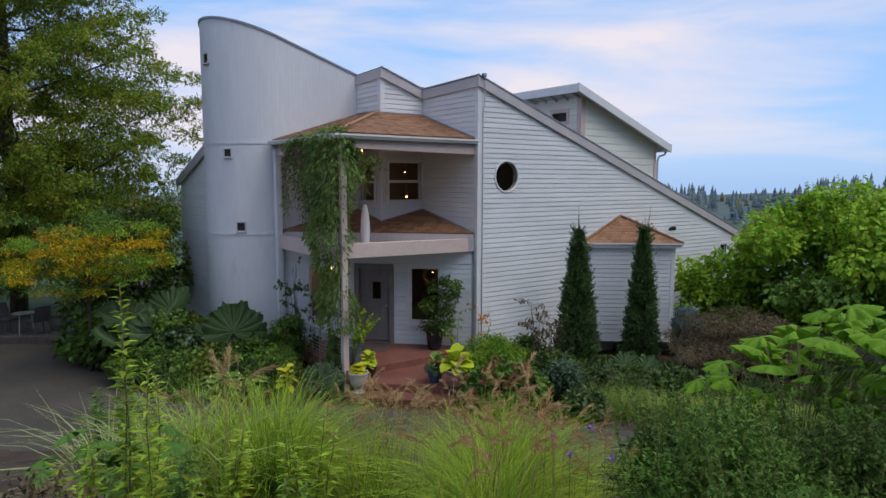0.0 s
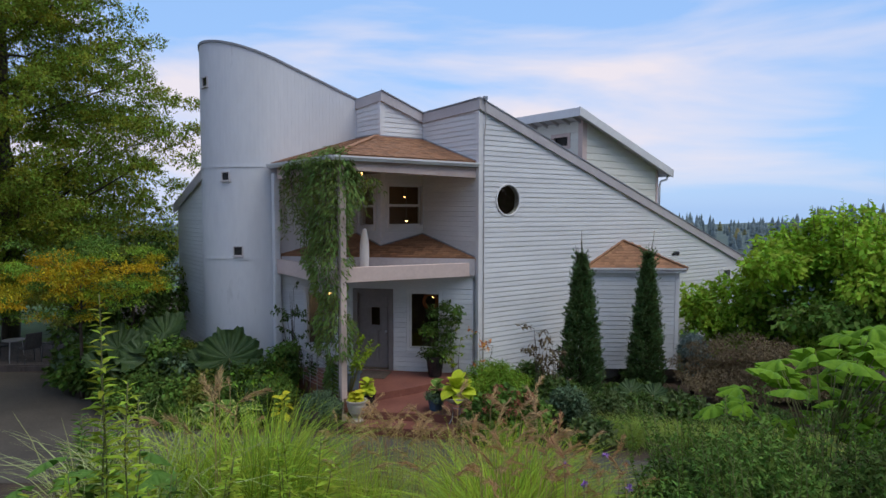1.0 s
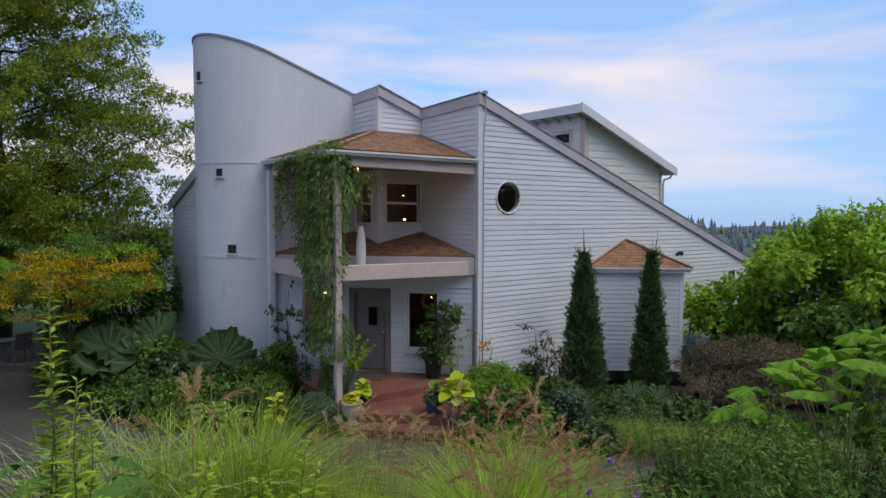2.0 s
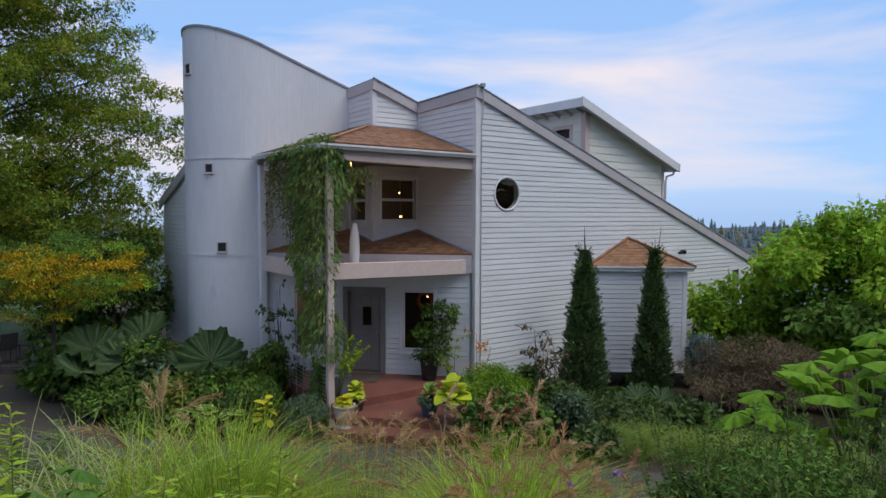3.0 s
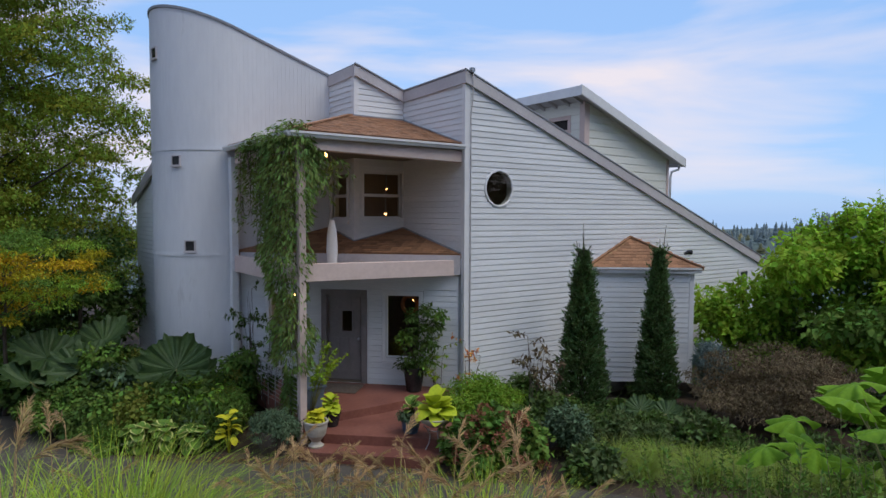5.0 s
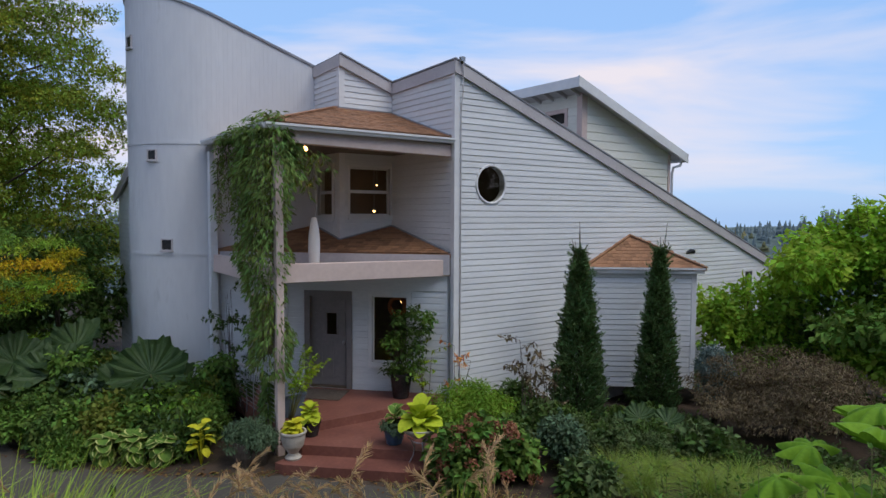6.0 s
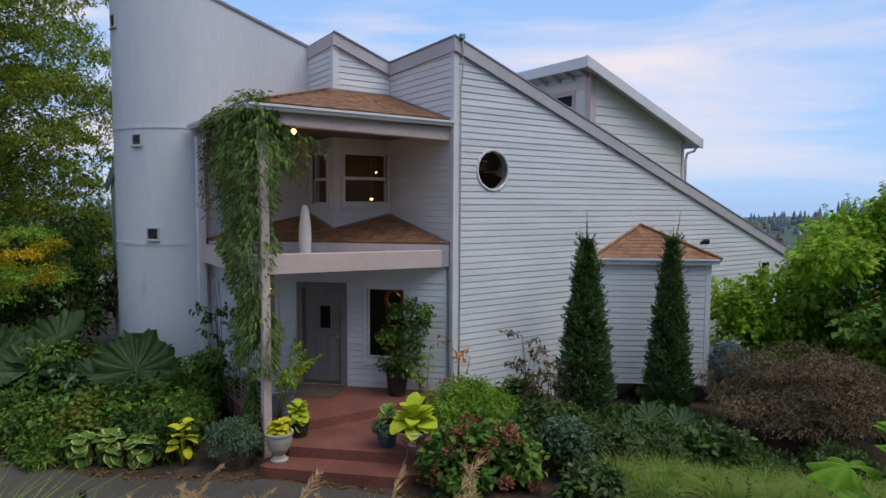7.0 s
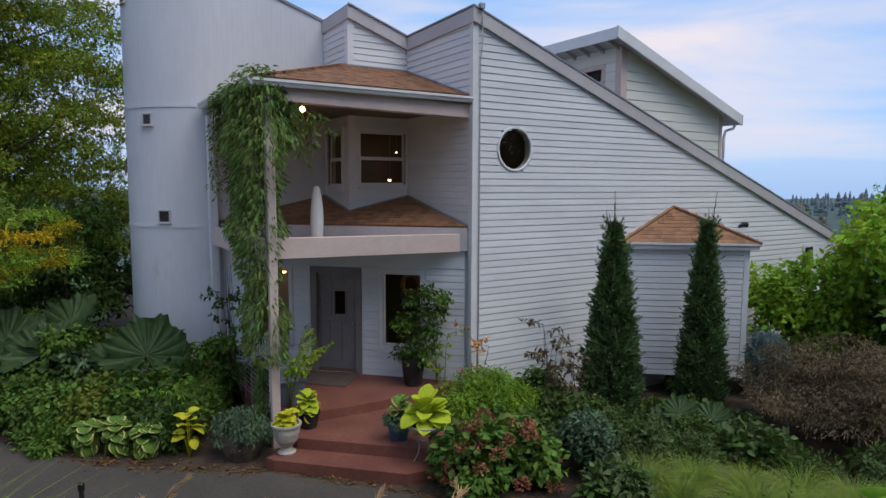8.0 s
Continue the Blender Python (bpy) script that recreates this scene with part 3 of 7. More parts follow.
tube(bm, [(7.86, 0.25, 5.75), (7.82, 0.28, 5.62), (7.66, 0.38, 5.56), (7.63, 0.4, 5.4), (7.63, 0.4, 4.45)], 0.035, 8)
part("downspout", bm, M_WHITE, clere, smooth=True)
bm = bmesh.new()
bar(bm, (3.98, 0.34, roof_z(3.98) + 0.05), (5.9, 0.34, roof_z(5.9) + 0.05), 0.06, 0.06)
part("flashing", bm, M_GREY_EDGE, clere)

# porch: corner post, beams, ceiling, hipped shingle roof
porch = link("porch", None, house, "two-storey corner porch with shingled hip roof and pink-grey beams")
EAVE, PITCH = 5.83, 0.317
PX, PY = -3.95, 0.16


def porch_z(x, y):
    return EAVE + PITCH * min(y - PY, x - PX)


bm = soft_box(-3.80, -3.66, 0.22, 0.36, -0.02, 5.5, 0.01)
part("post", bm, M_PINK, porch, "weathered pale post wrapped in vine")
bm = soft_box(-3.93, -3.77, 3.66, 3.84, 0.0, 5.56, 0.01)
part("post", bm, M_SIDING, porch, "pale half post against the tower")
bm = bmesh.new()
bar(bm, (-3.82, 0.27, 5.615), (-0.06, 0.27, 5.55), 0.18, 0.25)
bmesh.ops.bevel(bm, geom=list(bm.edges), offset=0.008, segments=1, affect="EDGES")
part("beam", bm, M_PINK, porch)
part("beam", soft_box(-3.84, -3.64, 0.43, 3.66, 5.42, 5.72), M_PINK, porch)
bm = bmesh.new()
bar(bm, (-3.66, 0.385, 3.205), (-0.06, 0.33, 3.148), 0.16, 0.335)
bmesh.ops.bevel(bm, geom=list(bm.edges), offset=0.008, segments=1, affect="EDGES")
part("beam", bm, M_PINK, porch)
bm = bmesh.new()
bar(bm, (-3.74, 0.38, 3.16), (-3.8, 3.66, 3.18), 0.14, 0.36)
part("beam", bm, M_PINK, porch)
bm = bmesh.new()
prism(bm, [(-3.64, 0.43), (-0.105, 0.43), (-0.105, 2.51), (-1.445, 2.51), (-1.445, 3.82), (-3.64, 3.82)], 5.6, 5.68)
part("ceiling", bm, M_CEIL, porch, "brown board ceiling, darkened for the porch shade")
bm = bmesh.new()
prism(bm, [(-3.66, 0.47), (-0.5, 0.47), (-3.6, 3.55), (-3.66, 3.55)], 3.06, 3.2)
part("balcony_floor", bm, M_PINK, porch, "flat pink-grey balcony slab over the entrance")
# roof deck under the shingles
bm = bmesh.new()
for poly in ([(PX, PY), (-0.108, PY), (-0.108, 2.51), (-1.56, 2.51)], [(PX, PY), (-1.56, 2.51), (-1.45, 3.83), (PX, 3.83)]):
    prism(bm, poly, lambda x, y: porch_z(x, y) - 0.1, lambda x, y: porch_z(x, y) - 0.015)
part("roof_deck", bm, M_SHINGLE_STUFF, porch, "reddish-brown shingle underlay")
# gutters
for a, b in (((PX - 0.08, PY - 0.06), (-0.09, PY - 0.06)), ((PX - 0.06, 3.8), (PX - 0.06, PY - 0.08))):
    d = Vector((b[0] - a[0], b[1] - a[1], 0)).normalized()
    s = Vector((d.y, -d.x, 0))
    bm = bmesh.new()
    prof = [(-0.055, 0.0), (0.03, 0.0), (0.055, 0.05), (0.07, 0.06), (0.07, 0.10), (0.055, 0.10), (0.045, 0.06), (0.02, 0.02), (-0.04, 0.02), (-0.04, 0.10), (-0.055, 0.10)]
    rows = [[bm.verts.new(Vector((*e, EAVE - 0.14)) + s * p + Vector((0, 0, q))) for p, q in prof] for e in (a, b)]
    for i in range(len(prof)):
        j = (i + 1) % len(prof)
        bm.faces.new((rows[0][i], rows[0][j], rows[1][j], rows[1][i]))
    bm.faces.new(rows[0])
    bm.faces.new(rows[1][::-1])
    part("gutter", bm, M_WHITE, porch, "white metal gutter")
# lower roof over the entrance, falling along the diagonal
LOW0, LOWK = 0.04, 0.222


def low_z(x, y):
    return 3.447 + LOWK * (x + y - LOW0)


low_poly = [(-0.108, 0.16), (-0.108, 2.51), (-1.446, 2.51), (-1.446, 3.83), (-3.78, 3.83)]
bm = bmesh.new()
prism(bm, low_poly, lambda x, y: low_z(x, y) - 0.1, lambda x, y: low_z(x, y) - 0.012)
part("roof_deck", bm, M_SHINGLE_STUFF, porch, "reddish-brown shingle underlay")
bm = bmesh.new()
bar(bm, (-3.70, 3.75, 3.215), (-0.12, 0.17, 3.215), 0.04, 0.42)
part("fascia", bm, M_TRIM, porch)
# dark flashing where the roofs meet the walls
for zf, runs in ((low_z, (((-0.115, 0.2), (-0.115, 2.49)), ((-0.11, 2.505), (-1.45, 2.505)), ((-1.455, 2.5), (-1.455, 3.82)))),
                 (porch_z, (((-0.115, 0.2), (-0.115, 2.5)), ((-0.11, 2.505), (-1.55, 2.505)), ((-1.455, 2.6), (-1.455, 3.82))))):
    for a, b in runs:
        bm = bmesh.new()
        bar(bm, (*a, zf(*a) + 0.012), (*b, zf(*b) + 0.012), 0.05, 0.03)
        part("flashing", bm, M_GREY_EDGE, porch)
# bay on the long wall, with its own hip roof
bump = link("side_bay", None, house, "angled clapboard bay with a small shingled hip roof")
P_B1, P_B2 = Plane((3.95, 0.07), (5.95, -1.51)), Plane((5.95, -1.51), (7.2, 0.07))
for pl in (P_B1, P_B2):
    w = link("wall", None, bump)
    bm = bmesh.new()
    hexa(bm, [pl.at(0, 0, 0.1), pl.at(pl.length, 0, 0.1), pl.at(pl.length, -0.12, 0.1), pl.at(0, -0.12, 0.1),
              pl.at(0, 0, 2.9), pl.at(pl.length, 0, 2.9), pl.at(pl.length, -0.12, 2.9), pl.at(0, -0.12, 2.9)])
    part("panel", bm, M_SIDING, w)
    # boards hang on the bay's wall
    clapboards(pl, 0.1, lambda u: 2.84, [], w, (0.0, 0.1 if pl is P_B1 else 0.0), LAP)
strip(P_B1, P_B1.length - 0.1, P_B1.length + 0.012, 0.08, 2.88, 0.0, 0.03, M_WHITE, bump)
strip(P_B1, 0.0, P_B1.length + 0.16, 2.87, 2.965, 0.02, 0.14, M_WHITE, bump, "gutter")
strip(P_B1, 0.0, P_B1.length + 0.16, 2.965, 3.01, 0.02, 0.19, M_WHITE, bump, "gutter")
APEX = Vector((5.44, 0.06, 3.74))
BE = [Vector((3.75, 0.05, 3.01)), Vector((6.0, -1.76, 3.01)), Vector((7.5, 0.05, 3.01))]
bm = bmesh.new()
for a, b in ((BE[0], BE[1]), (BE[1], BE[2])):
    v = [bm.verts.new(p) for p in (a, b, APEX)] + [bm.verts.new(p - Vector((0, 0, 0.06))) for p in (a, b, APEX)]
    for f in ((0, 1, 2), (5, 4, 3), (0, 3, 4, 1), (1, 4, 5, 2), (2, 5, 3, 0)):
        bm.faces.new([v[i] for i in f])
part("roof_deck", bm, M_SHINGLE_STUFF, bump)
bm = bmesh.new()
prism(bm, [(4.12, 0.06), (5.93, -1.36), (7.0, 0.06)], 0.1, 0.2)
part("base", bm, M_DARK, bump)

# wall lamp on its bracket, and the rain pipe at the corner
spot = link("flood_light", None, house, "small dark flood light on a pale bracket")
bm = bmesh.new()
bar(bm, (6.95, 0.04, 3.12), (7.75, -0.2, 3.16), 0.1, 0.09)
part("bracket", bm, M_WHITE, spot)
bm = bmesh.new()
tube(bm, [(7.58, -0.16, 3.23), (7.68, -0.2, 3.28), (7.78, -0.24, 3.27)], [0.04, 0.06, 0.07], 10)
part("lamp_head", bm, M_BLACK, spot)
bm = bmesh.new()
tube(bm, [(0.04, -0.015, 7.36), (0.05, -0.02, 7.15), (0.075, 0.02, 6.75), (0.045, 0.04, 6.4), (0.045, 0.04, 0.3)], 0.012, 7)
part("conduit", bm, M_TRIM, house, "thin grey pipe down the corner", smooth=True)
bm = bmesh.new()
bmesh.ops.create_cube(bm, size=0.09, matrix=Matrix.Translation((0.02, -0.02, 7.36)))
part("conduit_head", bm, M_METAL, house)


def shingles(parent, inside, origin, along, up_vec, n_u, n_v, w=0.15, h=0.13, limit=300):
    """Courses of thin tabs on a roof plane; inside(point) says which lie on it. The nearest ones are objects, the rest one mesh."""
    along, up_vec = Vector(along).normalized(), Vector(up_vec).normalized()
    nrm = along.cross(up_vec).normalized()
    rng = random.Random(7)
    made, rest_v, rest_f = 0, [], []
    base = {}
    for j in range(n_v):
        i_off = rng.random() * w
        for i in range(-1, n_u):
            ww = w * rng.choice((0.8, 1.0, 1.0, 1.25))
            p = Vector(origin) + along * (i * w + i_off) + up_vec * (j * h)
            if not (inside(p) and inside(p + along * w * 0.9) and inside(p + up_vec * h * 0.6)):
                continue
            t = 0.008 + 0.006 * rng.random()
            if made < limit:
                key = int(t * 500)
                if key not in base:
                    q = [Vector((0, 0, 0.0)), Vector((w - 0.004, 0, 0.0)), Vector((w - 0.004, h * 1.2, -0.004)), Vector((0, h * 1.2, -0.004))]
                    q += [Vector((0, 0, t)), Vector((w - 0.004, 0, t)), Vector((w - 0.004, h * 1.2, 0.002)), Vector((0, h * 1.2, 0.002))]
                    base[key] = mesh_from("shingle", q, [(3, 2, 1, 0), (4, 5, 6, 7), (0, 1, 5, 4), (1, 2, 6, 5), (2, 3, 7, 6), (3, 0, 4, 7)], M_SHINGLE)
                rot = Matrix((along, up_vec, nrm)).transposed().to_4x4()
                link("shingle", base[key], parent, "", Matrix.Translation(p) @ rot)
                made += 1
            else:
                k = len(rest_v)
                q = [p, p + along * (w - 0.004), p + along * (w - 0.004) + up_vec * h * 1.2, p + up_vec * h * 1.2]
                rest_v += [q[0] + nrm * t, q[1] + nrm * t, q[2] + nrm * 0.002, q[3] + nrm * 0.002, q[0], q[1]]
                rest_f += [(k, k + 1, k + 2, k + 3), (k + 4, k + 5, k + 1, k)]
    if rest_v:
        link("shingle_field", mesh_from("shingle_field", rest_v, rest_f, M_SHINGLE_STUFF), parent)["kind"] = "stuff"


# ---- deck and steps ----
deck = empty("entrance_deck", "red-brown stained timber deck with two steps at the door", "deck")
bm = bmesh.new()
prism(bm, [(-3.75, 0.2), (-3.39, 0.16), (-2.06, 0.10), (-1.19, 0.14), (-0.2, 0.22), (-0.2, 0.45), (-3.75, 3.9)], 0.2, 0.5)
part("platform", bm, M_DECK, deck)
bm = bmesh.new()
prism(bm, [(-3.6, -0.35), (-3.5, -0.44), (-1.95, -1.9), (-1.1, -1.3), (-0.5, 0.18), (-3.6, 0.14)], 0.12, 0.34)
part("platform", bm, M_DECK, deck)
bm = bmesh.new()
prism(bm, [(-4.1, -0.42), (-4.03, -0.58), (-2.574, -2.0), (-2.2, -2.05), (-1.9, -1.8), (-3.5, -0.2)], -0.03, 0.17)
part("step", bm, M_DECK, deck)

# ---- ground ----


def drive_s(x, y):
    return -0.77 * (x + 3.5) - 0.63 * (y + 1.0)


def smooth(a, b, v):
    t = min(1, max(0, (v - a) / (b - a)))
    return t * t * (3 - 2 * t)


def ground_z(x, y):
    s = drive_s(x, y)
    z = 1.5 * smooth(3.8, 7.5, s) + 0.5 * smooth(7.5, 13, s)
    z *= smooth(-1.5, -4.5, x - 8) if x > 3.5 else 1.0
    z -= 0.35 * smooth(0.5, 4.0, x) * smooth(4, 2.5, s)
    far = math.hypot(x - 0, y - 0)
    z -= 16 * smooth(22, 90, far) * smooth(0.1, 0.6, (y * 0.6 + x * 0.8) / max(far, 1))
    z -= 9 * smooth(42, 120, far)
    return z


def grid_axis():
    a = [-900, -500, -300, -200, -140, -100, -75, -58, -46, -37, -30, -25]
    a += [round(-21 + 0.5 * i, 2) for i in range(79)]
    a += [20, 25, 30, 37, 46, 58, 75, 100, 140, 200, 300, 500, 900]
    return a


ax = grid_axis()
gv = [(x, y, ground_z(x, y)) for y in ax for x in ax]
n_ax = len(ax)
gf = [(j * n_ax + i, j * n_ax + i + 1, (j + 1) * n_ax + i + 1, (j + 1) * n_ax + i) for j in range(n_ax - 1) for i in range(n_ax - 1)]
ground = tagged(link("ground", mesh_from("ground", gv, gf, M_SOIL, True)), "dark garden soil with leaf litter and planted bank", "ground", kind="structure")

# ---- driveway, lawn, patio ----
drive_poly = [(-15, 9.2), (-10.2, 10.1), (-8.3, 8.6), (-7.9, 5.2), (-7.5, 2.7), (-6.2, 0.9), (-4.7, -0.3), (-4.05, -0.62), (-2.75, -2.15), (-1.7, -3.3), (-0.3, -5.1), (3.2, -9.2),
              (0.6, -11.5), (-2.4, -7.4), (-6.2, -3.1), (-9.2, 0.2), (-17, 5.0)]


def sheet(name, poly, mat, label, lift):
    """A thin surface laid on the ground inside a plan polygon."""
    bm = bmesh.new()
    v = [bm.verts.new((x, y, 0)) for x, y in poly]
    bm.faces.new(v)
    bmesh.ops.triangulate(bm, faces=bm.faces[:])
    bmesh.ops.subdivide_edges(bm, edges=bm.edges[:], cuts=7, use_grid_fill=True)
    for q in bm.verts:
        q.co.z = ground_z(q.co.x, q.co.y) + lift
    return tagged(part(name, bm, mat), label, name, kind="structure")


sheet("road", drive_poly, M_ASPHALT, "worn grey driveway past the entrance steps", 0.012)
sheet("lawn", [(-7.0, 11.8), (-26, 13), (-26, 33), (-5.0, 33), (-5.2, 12.5)], M_LAWN, "rough green lawn beyond the trees", 0.05)
M_PATIO = material("dark_patio_boards", (0.05, 0.042, 0.04), (0.09, 0.075, 0.07), 2, 0.8, 0.2, (6, 1, 1), 6)
patio = empty("patio", "low dark timber patio by the lawn", "patio")
for k in range(16):
    a = Vector((-8.2, 9.0, 0.16)) + Vector((0.09, 0.19, 0)) * k
    bm = bmesh.new()
    bar(bm, a, a + Vector((-5.2, 3.2, 0)), 0.19, 0.05)
    part("plank", bm, M_PATIO, patio)
bm = bmesh.new()
bar(bm, (-8.25, 8.9, 0.06), (-13.4, 12.1, 0.06), 0.06, 0.17)
part("edge_board", bm, M_PATIO, patio)

M_CHAIR = material("dark_woven_chair", (0.035, 0.036, 0.04), (0.07, 0.07, 0.075), 30, 0.6, 0.3)


def patio_chair(loc, rz):
    ch = empty("patio_chair", "dark woven metal patio chair on the timber patio", "chair", loc, "chairs on the patio", rz=rz)
    part("seat", soft_box(-0.23, 0.23, -0.22, 0.22, 0.42, 0.46, 0.015), M_CHAIR, ch)
    bm = bmesh.new()
    hexa(bm, [(-0.23, 0.2, 0.46), (0.23, 0.2, 0.46), (0.23, 0.23, 0.46), (-0.23, 0.23, 0.46), (-0.21, 0.32, 0.9), (0.21, 0.32, 0.9), (0.21, 0.345, 0.9), (-0.21, 0.345, 0.9)])
    part("backrest", bm, M_CHAIR, ch)
    for x, y in ((-0.21, -0.2), (0.21, -0.2), (-0.21, 0.2), (0.21, 0.2)):
        bm = bmesh.new()
        tube(bm, [(x, y, 0.43), (x * 1.08, y * 1.15, 0.0)], 0.014, 6)
        part("leg", bm, M_CHAIR, ch)
    return ch


chair = patio_chair((-9.0, 9.75, 0.185), 200)
for m in (pose(-8.35, 10.1, 0.185, 0, 0, 300), pose(-9.75, 10.5, 0.185, 0, 0, 30)):
    copy_thing(chair, m)
table = empty("patio_table", "small round pale-topped patio table with thin legs", "table", (-9.35, 10.15, 0.185))
bm = bmesh.new()
lathe(bm, [(0.28, 0.62), (0.3, 0.63), (0.3, 0.645), (0.28, 0.65)], 20)
part("tabletop", bm, M_METAL, table)
for k in range(3):
    bm = bmesh.new()
    a = k * 2.09
    tube(bm, [(0.2 * math.cos(a), 0.2 * math.sin(a), 0.62), (0.26 * math.cos(a), 0.26 * math.sin(a), 0)], 0.012, 6)
    part("leg", bm, M_METAL, table)

# ---- planting helpers ----
RNG = np.random.default_rng(5)


def fast_mesh(name, verts, faces, mat, smooth=False):
    """A mesh from arrays: verts (n, 3), faces (m, k), all of k corners."""
    me = bpy.data.meshes.new(name)
    nv, (nf, k) = len(verts), faces.shape
    me.vertices.add(nv)
    me.vertices.foreach_set("co", np.ascontiguousarray(verts, dtype=np.float32).ravel())
    me.loops.add(nf * k)
    me.loops.foreach_set("vertex_index", np.ascontiguousarray(faces, dtype=np.int32).ravel())
    me.polygons.add(nf)
    me.polygons.foreach_set("loop_start", np.arange(0, nf * k, k, dtype=np.int32))
    me.materials.append(mat)
    if smooth:
        me.polygons.foreach_set("use_smooth", np.ones(nf, dtype=bool))
    me.update(calc_edges=True)
    return me


def unit(v):
    return v / np.maximum(np.linalg.norm(v, axis=-1, keepdims=True), 1e-9)


def leaf_array(p, axis, face, length, width, fold=0.18):
    """Folded pointed leaves, two triangles each."""
    n = len(p)
    axis = unit(axis)
    side = unit(np.cross(axis, face))
    up = np.cross(side, axis)
    length, width = (np.broadcast_to(np.asarray(q, float), (n,))[:, None] for q in (length, width))
    v = np.empty((n, 4, 3))
    v[:, 0] = p
    v[:, 1] = p + axis * length * 0.42 - side * width * 0.5 + up * width * fold
    v[:, 2] = p + axis * length * 0.42 + side * width * 0.5 + up * width * fold
    v[:, 3] = p + axis * length - up * length * 0.10
    f = np.array([[0, 3, 1], [0, 2, 3]])
    faces = (np.arange(n)[:, None, None] * 4 + f[None]).reshape(-1, 3)
    return v.reshape(-1, 3), faces


def leaves(name, p, axis, face, length, width, mat, parent=None, fold=0.18):
    v, f = leaf_array(p, axis, face, length, width, fold)
    return tagged(link(name, fast_mesh(name, v, f, mat), parent), kind="stuff")


def shell(n, centre, radius, fill=0.35, low=-0.6):
    """Points in a lumpy ellipsoid, more towards its skin; and their outward directions."""
    d = unit(RNG.normal(size=(int(n * 1.6), 3)))
    d = d[d[:, 2] > low][:n]
    r = 1 - fill * RNG.random(len(d)) ** 1.6
    lump = 1 + 0.16 * np.sin(d[:, 0] * 7.1 + d[:, 2] * 5 + centre[0] * 3) * np.cos(d[:, 1] * 6.3 + centre[1] * 2)
    return np.asarray(centre) + d * (r * lump)[:, None] * np.asarray(radius), d


def crown(name, clusters, per, size, mat, parent=None, droop=0.3, aspect=0.45, spread=0.8, fill=0.5, low=-0.7, sprig=0):
    """Foliage from many sprigs inside lumpy clusters (centre, radius)."""
    ps, ds = [], []
    for c, r in clusters:
        p, d = shell(per, c, r, fill, low)
        ps.append(p)
        ds.append(d)
    p, d = np.concatenate(ps), np.concatenate(ds)
    if sprig:
        n = len(p)
        base = np.repeat(p, sprig, axis=0)
        dd = np.repeat(unit(d + 0.6 * RNG.normal(size=d.shape)), sprig, axis=0)
        k = np.tile(np.arange(sprig), n)[:, None]
        p = base + dd * size * 0.55 * k + RNG.normal(size=base.shape) * size * 0.12
        d = dd
    axis = unit(d + RNG.normal(size=d.shape) * spread)
    axis[:, 2] -= droop
    face = unit(RNG.normal(size=d.shape) * 0.55 + np.array([0, 0, 1.0]) + d * 0.4)
    ln = size * (0.65 + 0.7 * RNG.random(len(p)))
    return leaves(name, p, axis, face, ln, ln * aspect * 1.15, mat, parent)


def stems(name, paths, mat, parent=None, sides=5):
    bm = bmesh.new()
    for pts, r0, r1 in paths:
        n = len(pts)
        tube(bm, pts, [r0 + (r1 - r0) * i / max(1, n - 1) for i in range(n)], sides)
    ob = part(name, bm, mat, parent, smooth=True)
    return tagged(ob, kind="stuff") if len(paths) > 1 else ob


def bent(a, b, sag=0.0, n=5, wob=0.0, rng=random):
    a, b = Vector(a), Vector(b)
    out = []
    for i in range(n):
        t = i / (n - 1)
        p = a.lerp(b, t)
        p.z += sag * 4 * t * (1 - t)
        if 0 < i < n - 1:
            p += Vector((rng.uniform(-wob, wob), rng.uniform(-wob, wob), rng.uniform(-wob, wob)))
        out.append(p)
    return out


def blades(name, roots, tips_dir, height, width, mat, parent=None, arch=0.5, seg=5):
    """Arching grass blades as tapered ribbons."""
    n = len(roots)
    lean = unit(tips_dir * np.array([1, 1, 0]))
    t = np.linspace(0, 1, seg)[None, :, None]
    h = np.broadcast_to(np.asarray(height, float), (n,))[:, None, None]
    a = np.broadcast_to(np.asarray(arch, float), (n,))[:, None, None]
    mid = roots[:, None, :] + lean[:, None, :] * h * a * t ** 2.0 + np.array([0, 0, 1.0]) * h * (t - 0.42 * a * t ** 3.0)
    side = unit(np.cross(lean, np.array([0, 0, 1.0])) + RNG.normal(size=(n, 3)) * 0.3)[:, None, :]
    w = np.broadcast_to(np.asarray(width, float), (n,))[:, None, None] * (1 - t ** 1.5 * 0.93)
    v = np.stack((mid - side * w / 2, mid + side * w / 2), axis=2).reshape(n, seg * 2, 3)
    f = np.array([[2 * i, 2 * i + 1, 2 * i + 3, 2 * i + 2] for i in range(seg - 1)])
    faces = (np.arange(n)[:, None, None] * seg * 2 + f[None]).reshape(-1, 4)
    return tagged(link(name, fast_mesh(name, v.reshape(-1, 3), faces, mat), parent), kind="stuff")


def plant(name, label, cat, x, y, z=None, group=""):
    return empty(name, label, cat, (x, y, ground_z(x, y) - 0.02 if z is None else z), group)


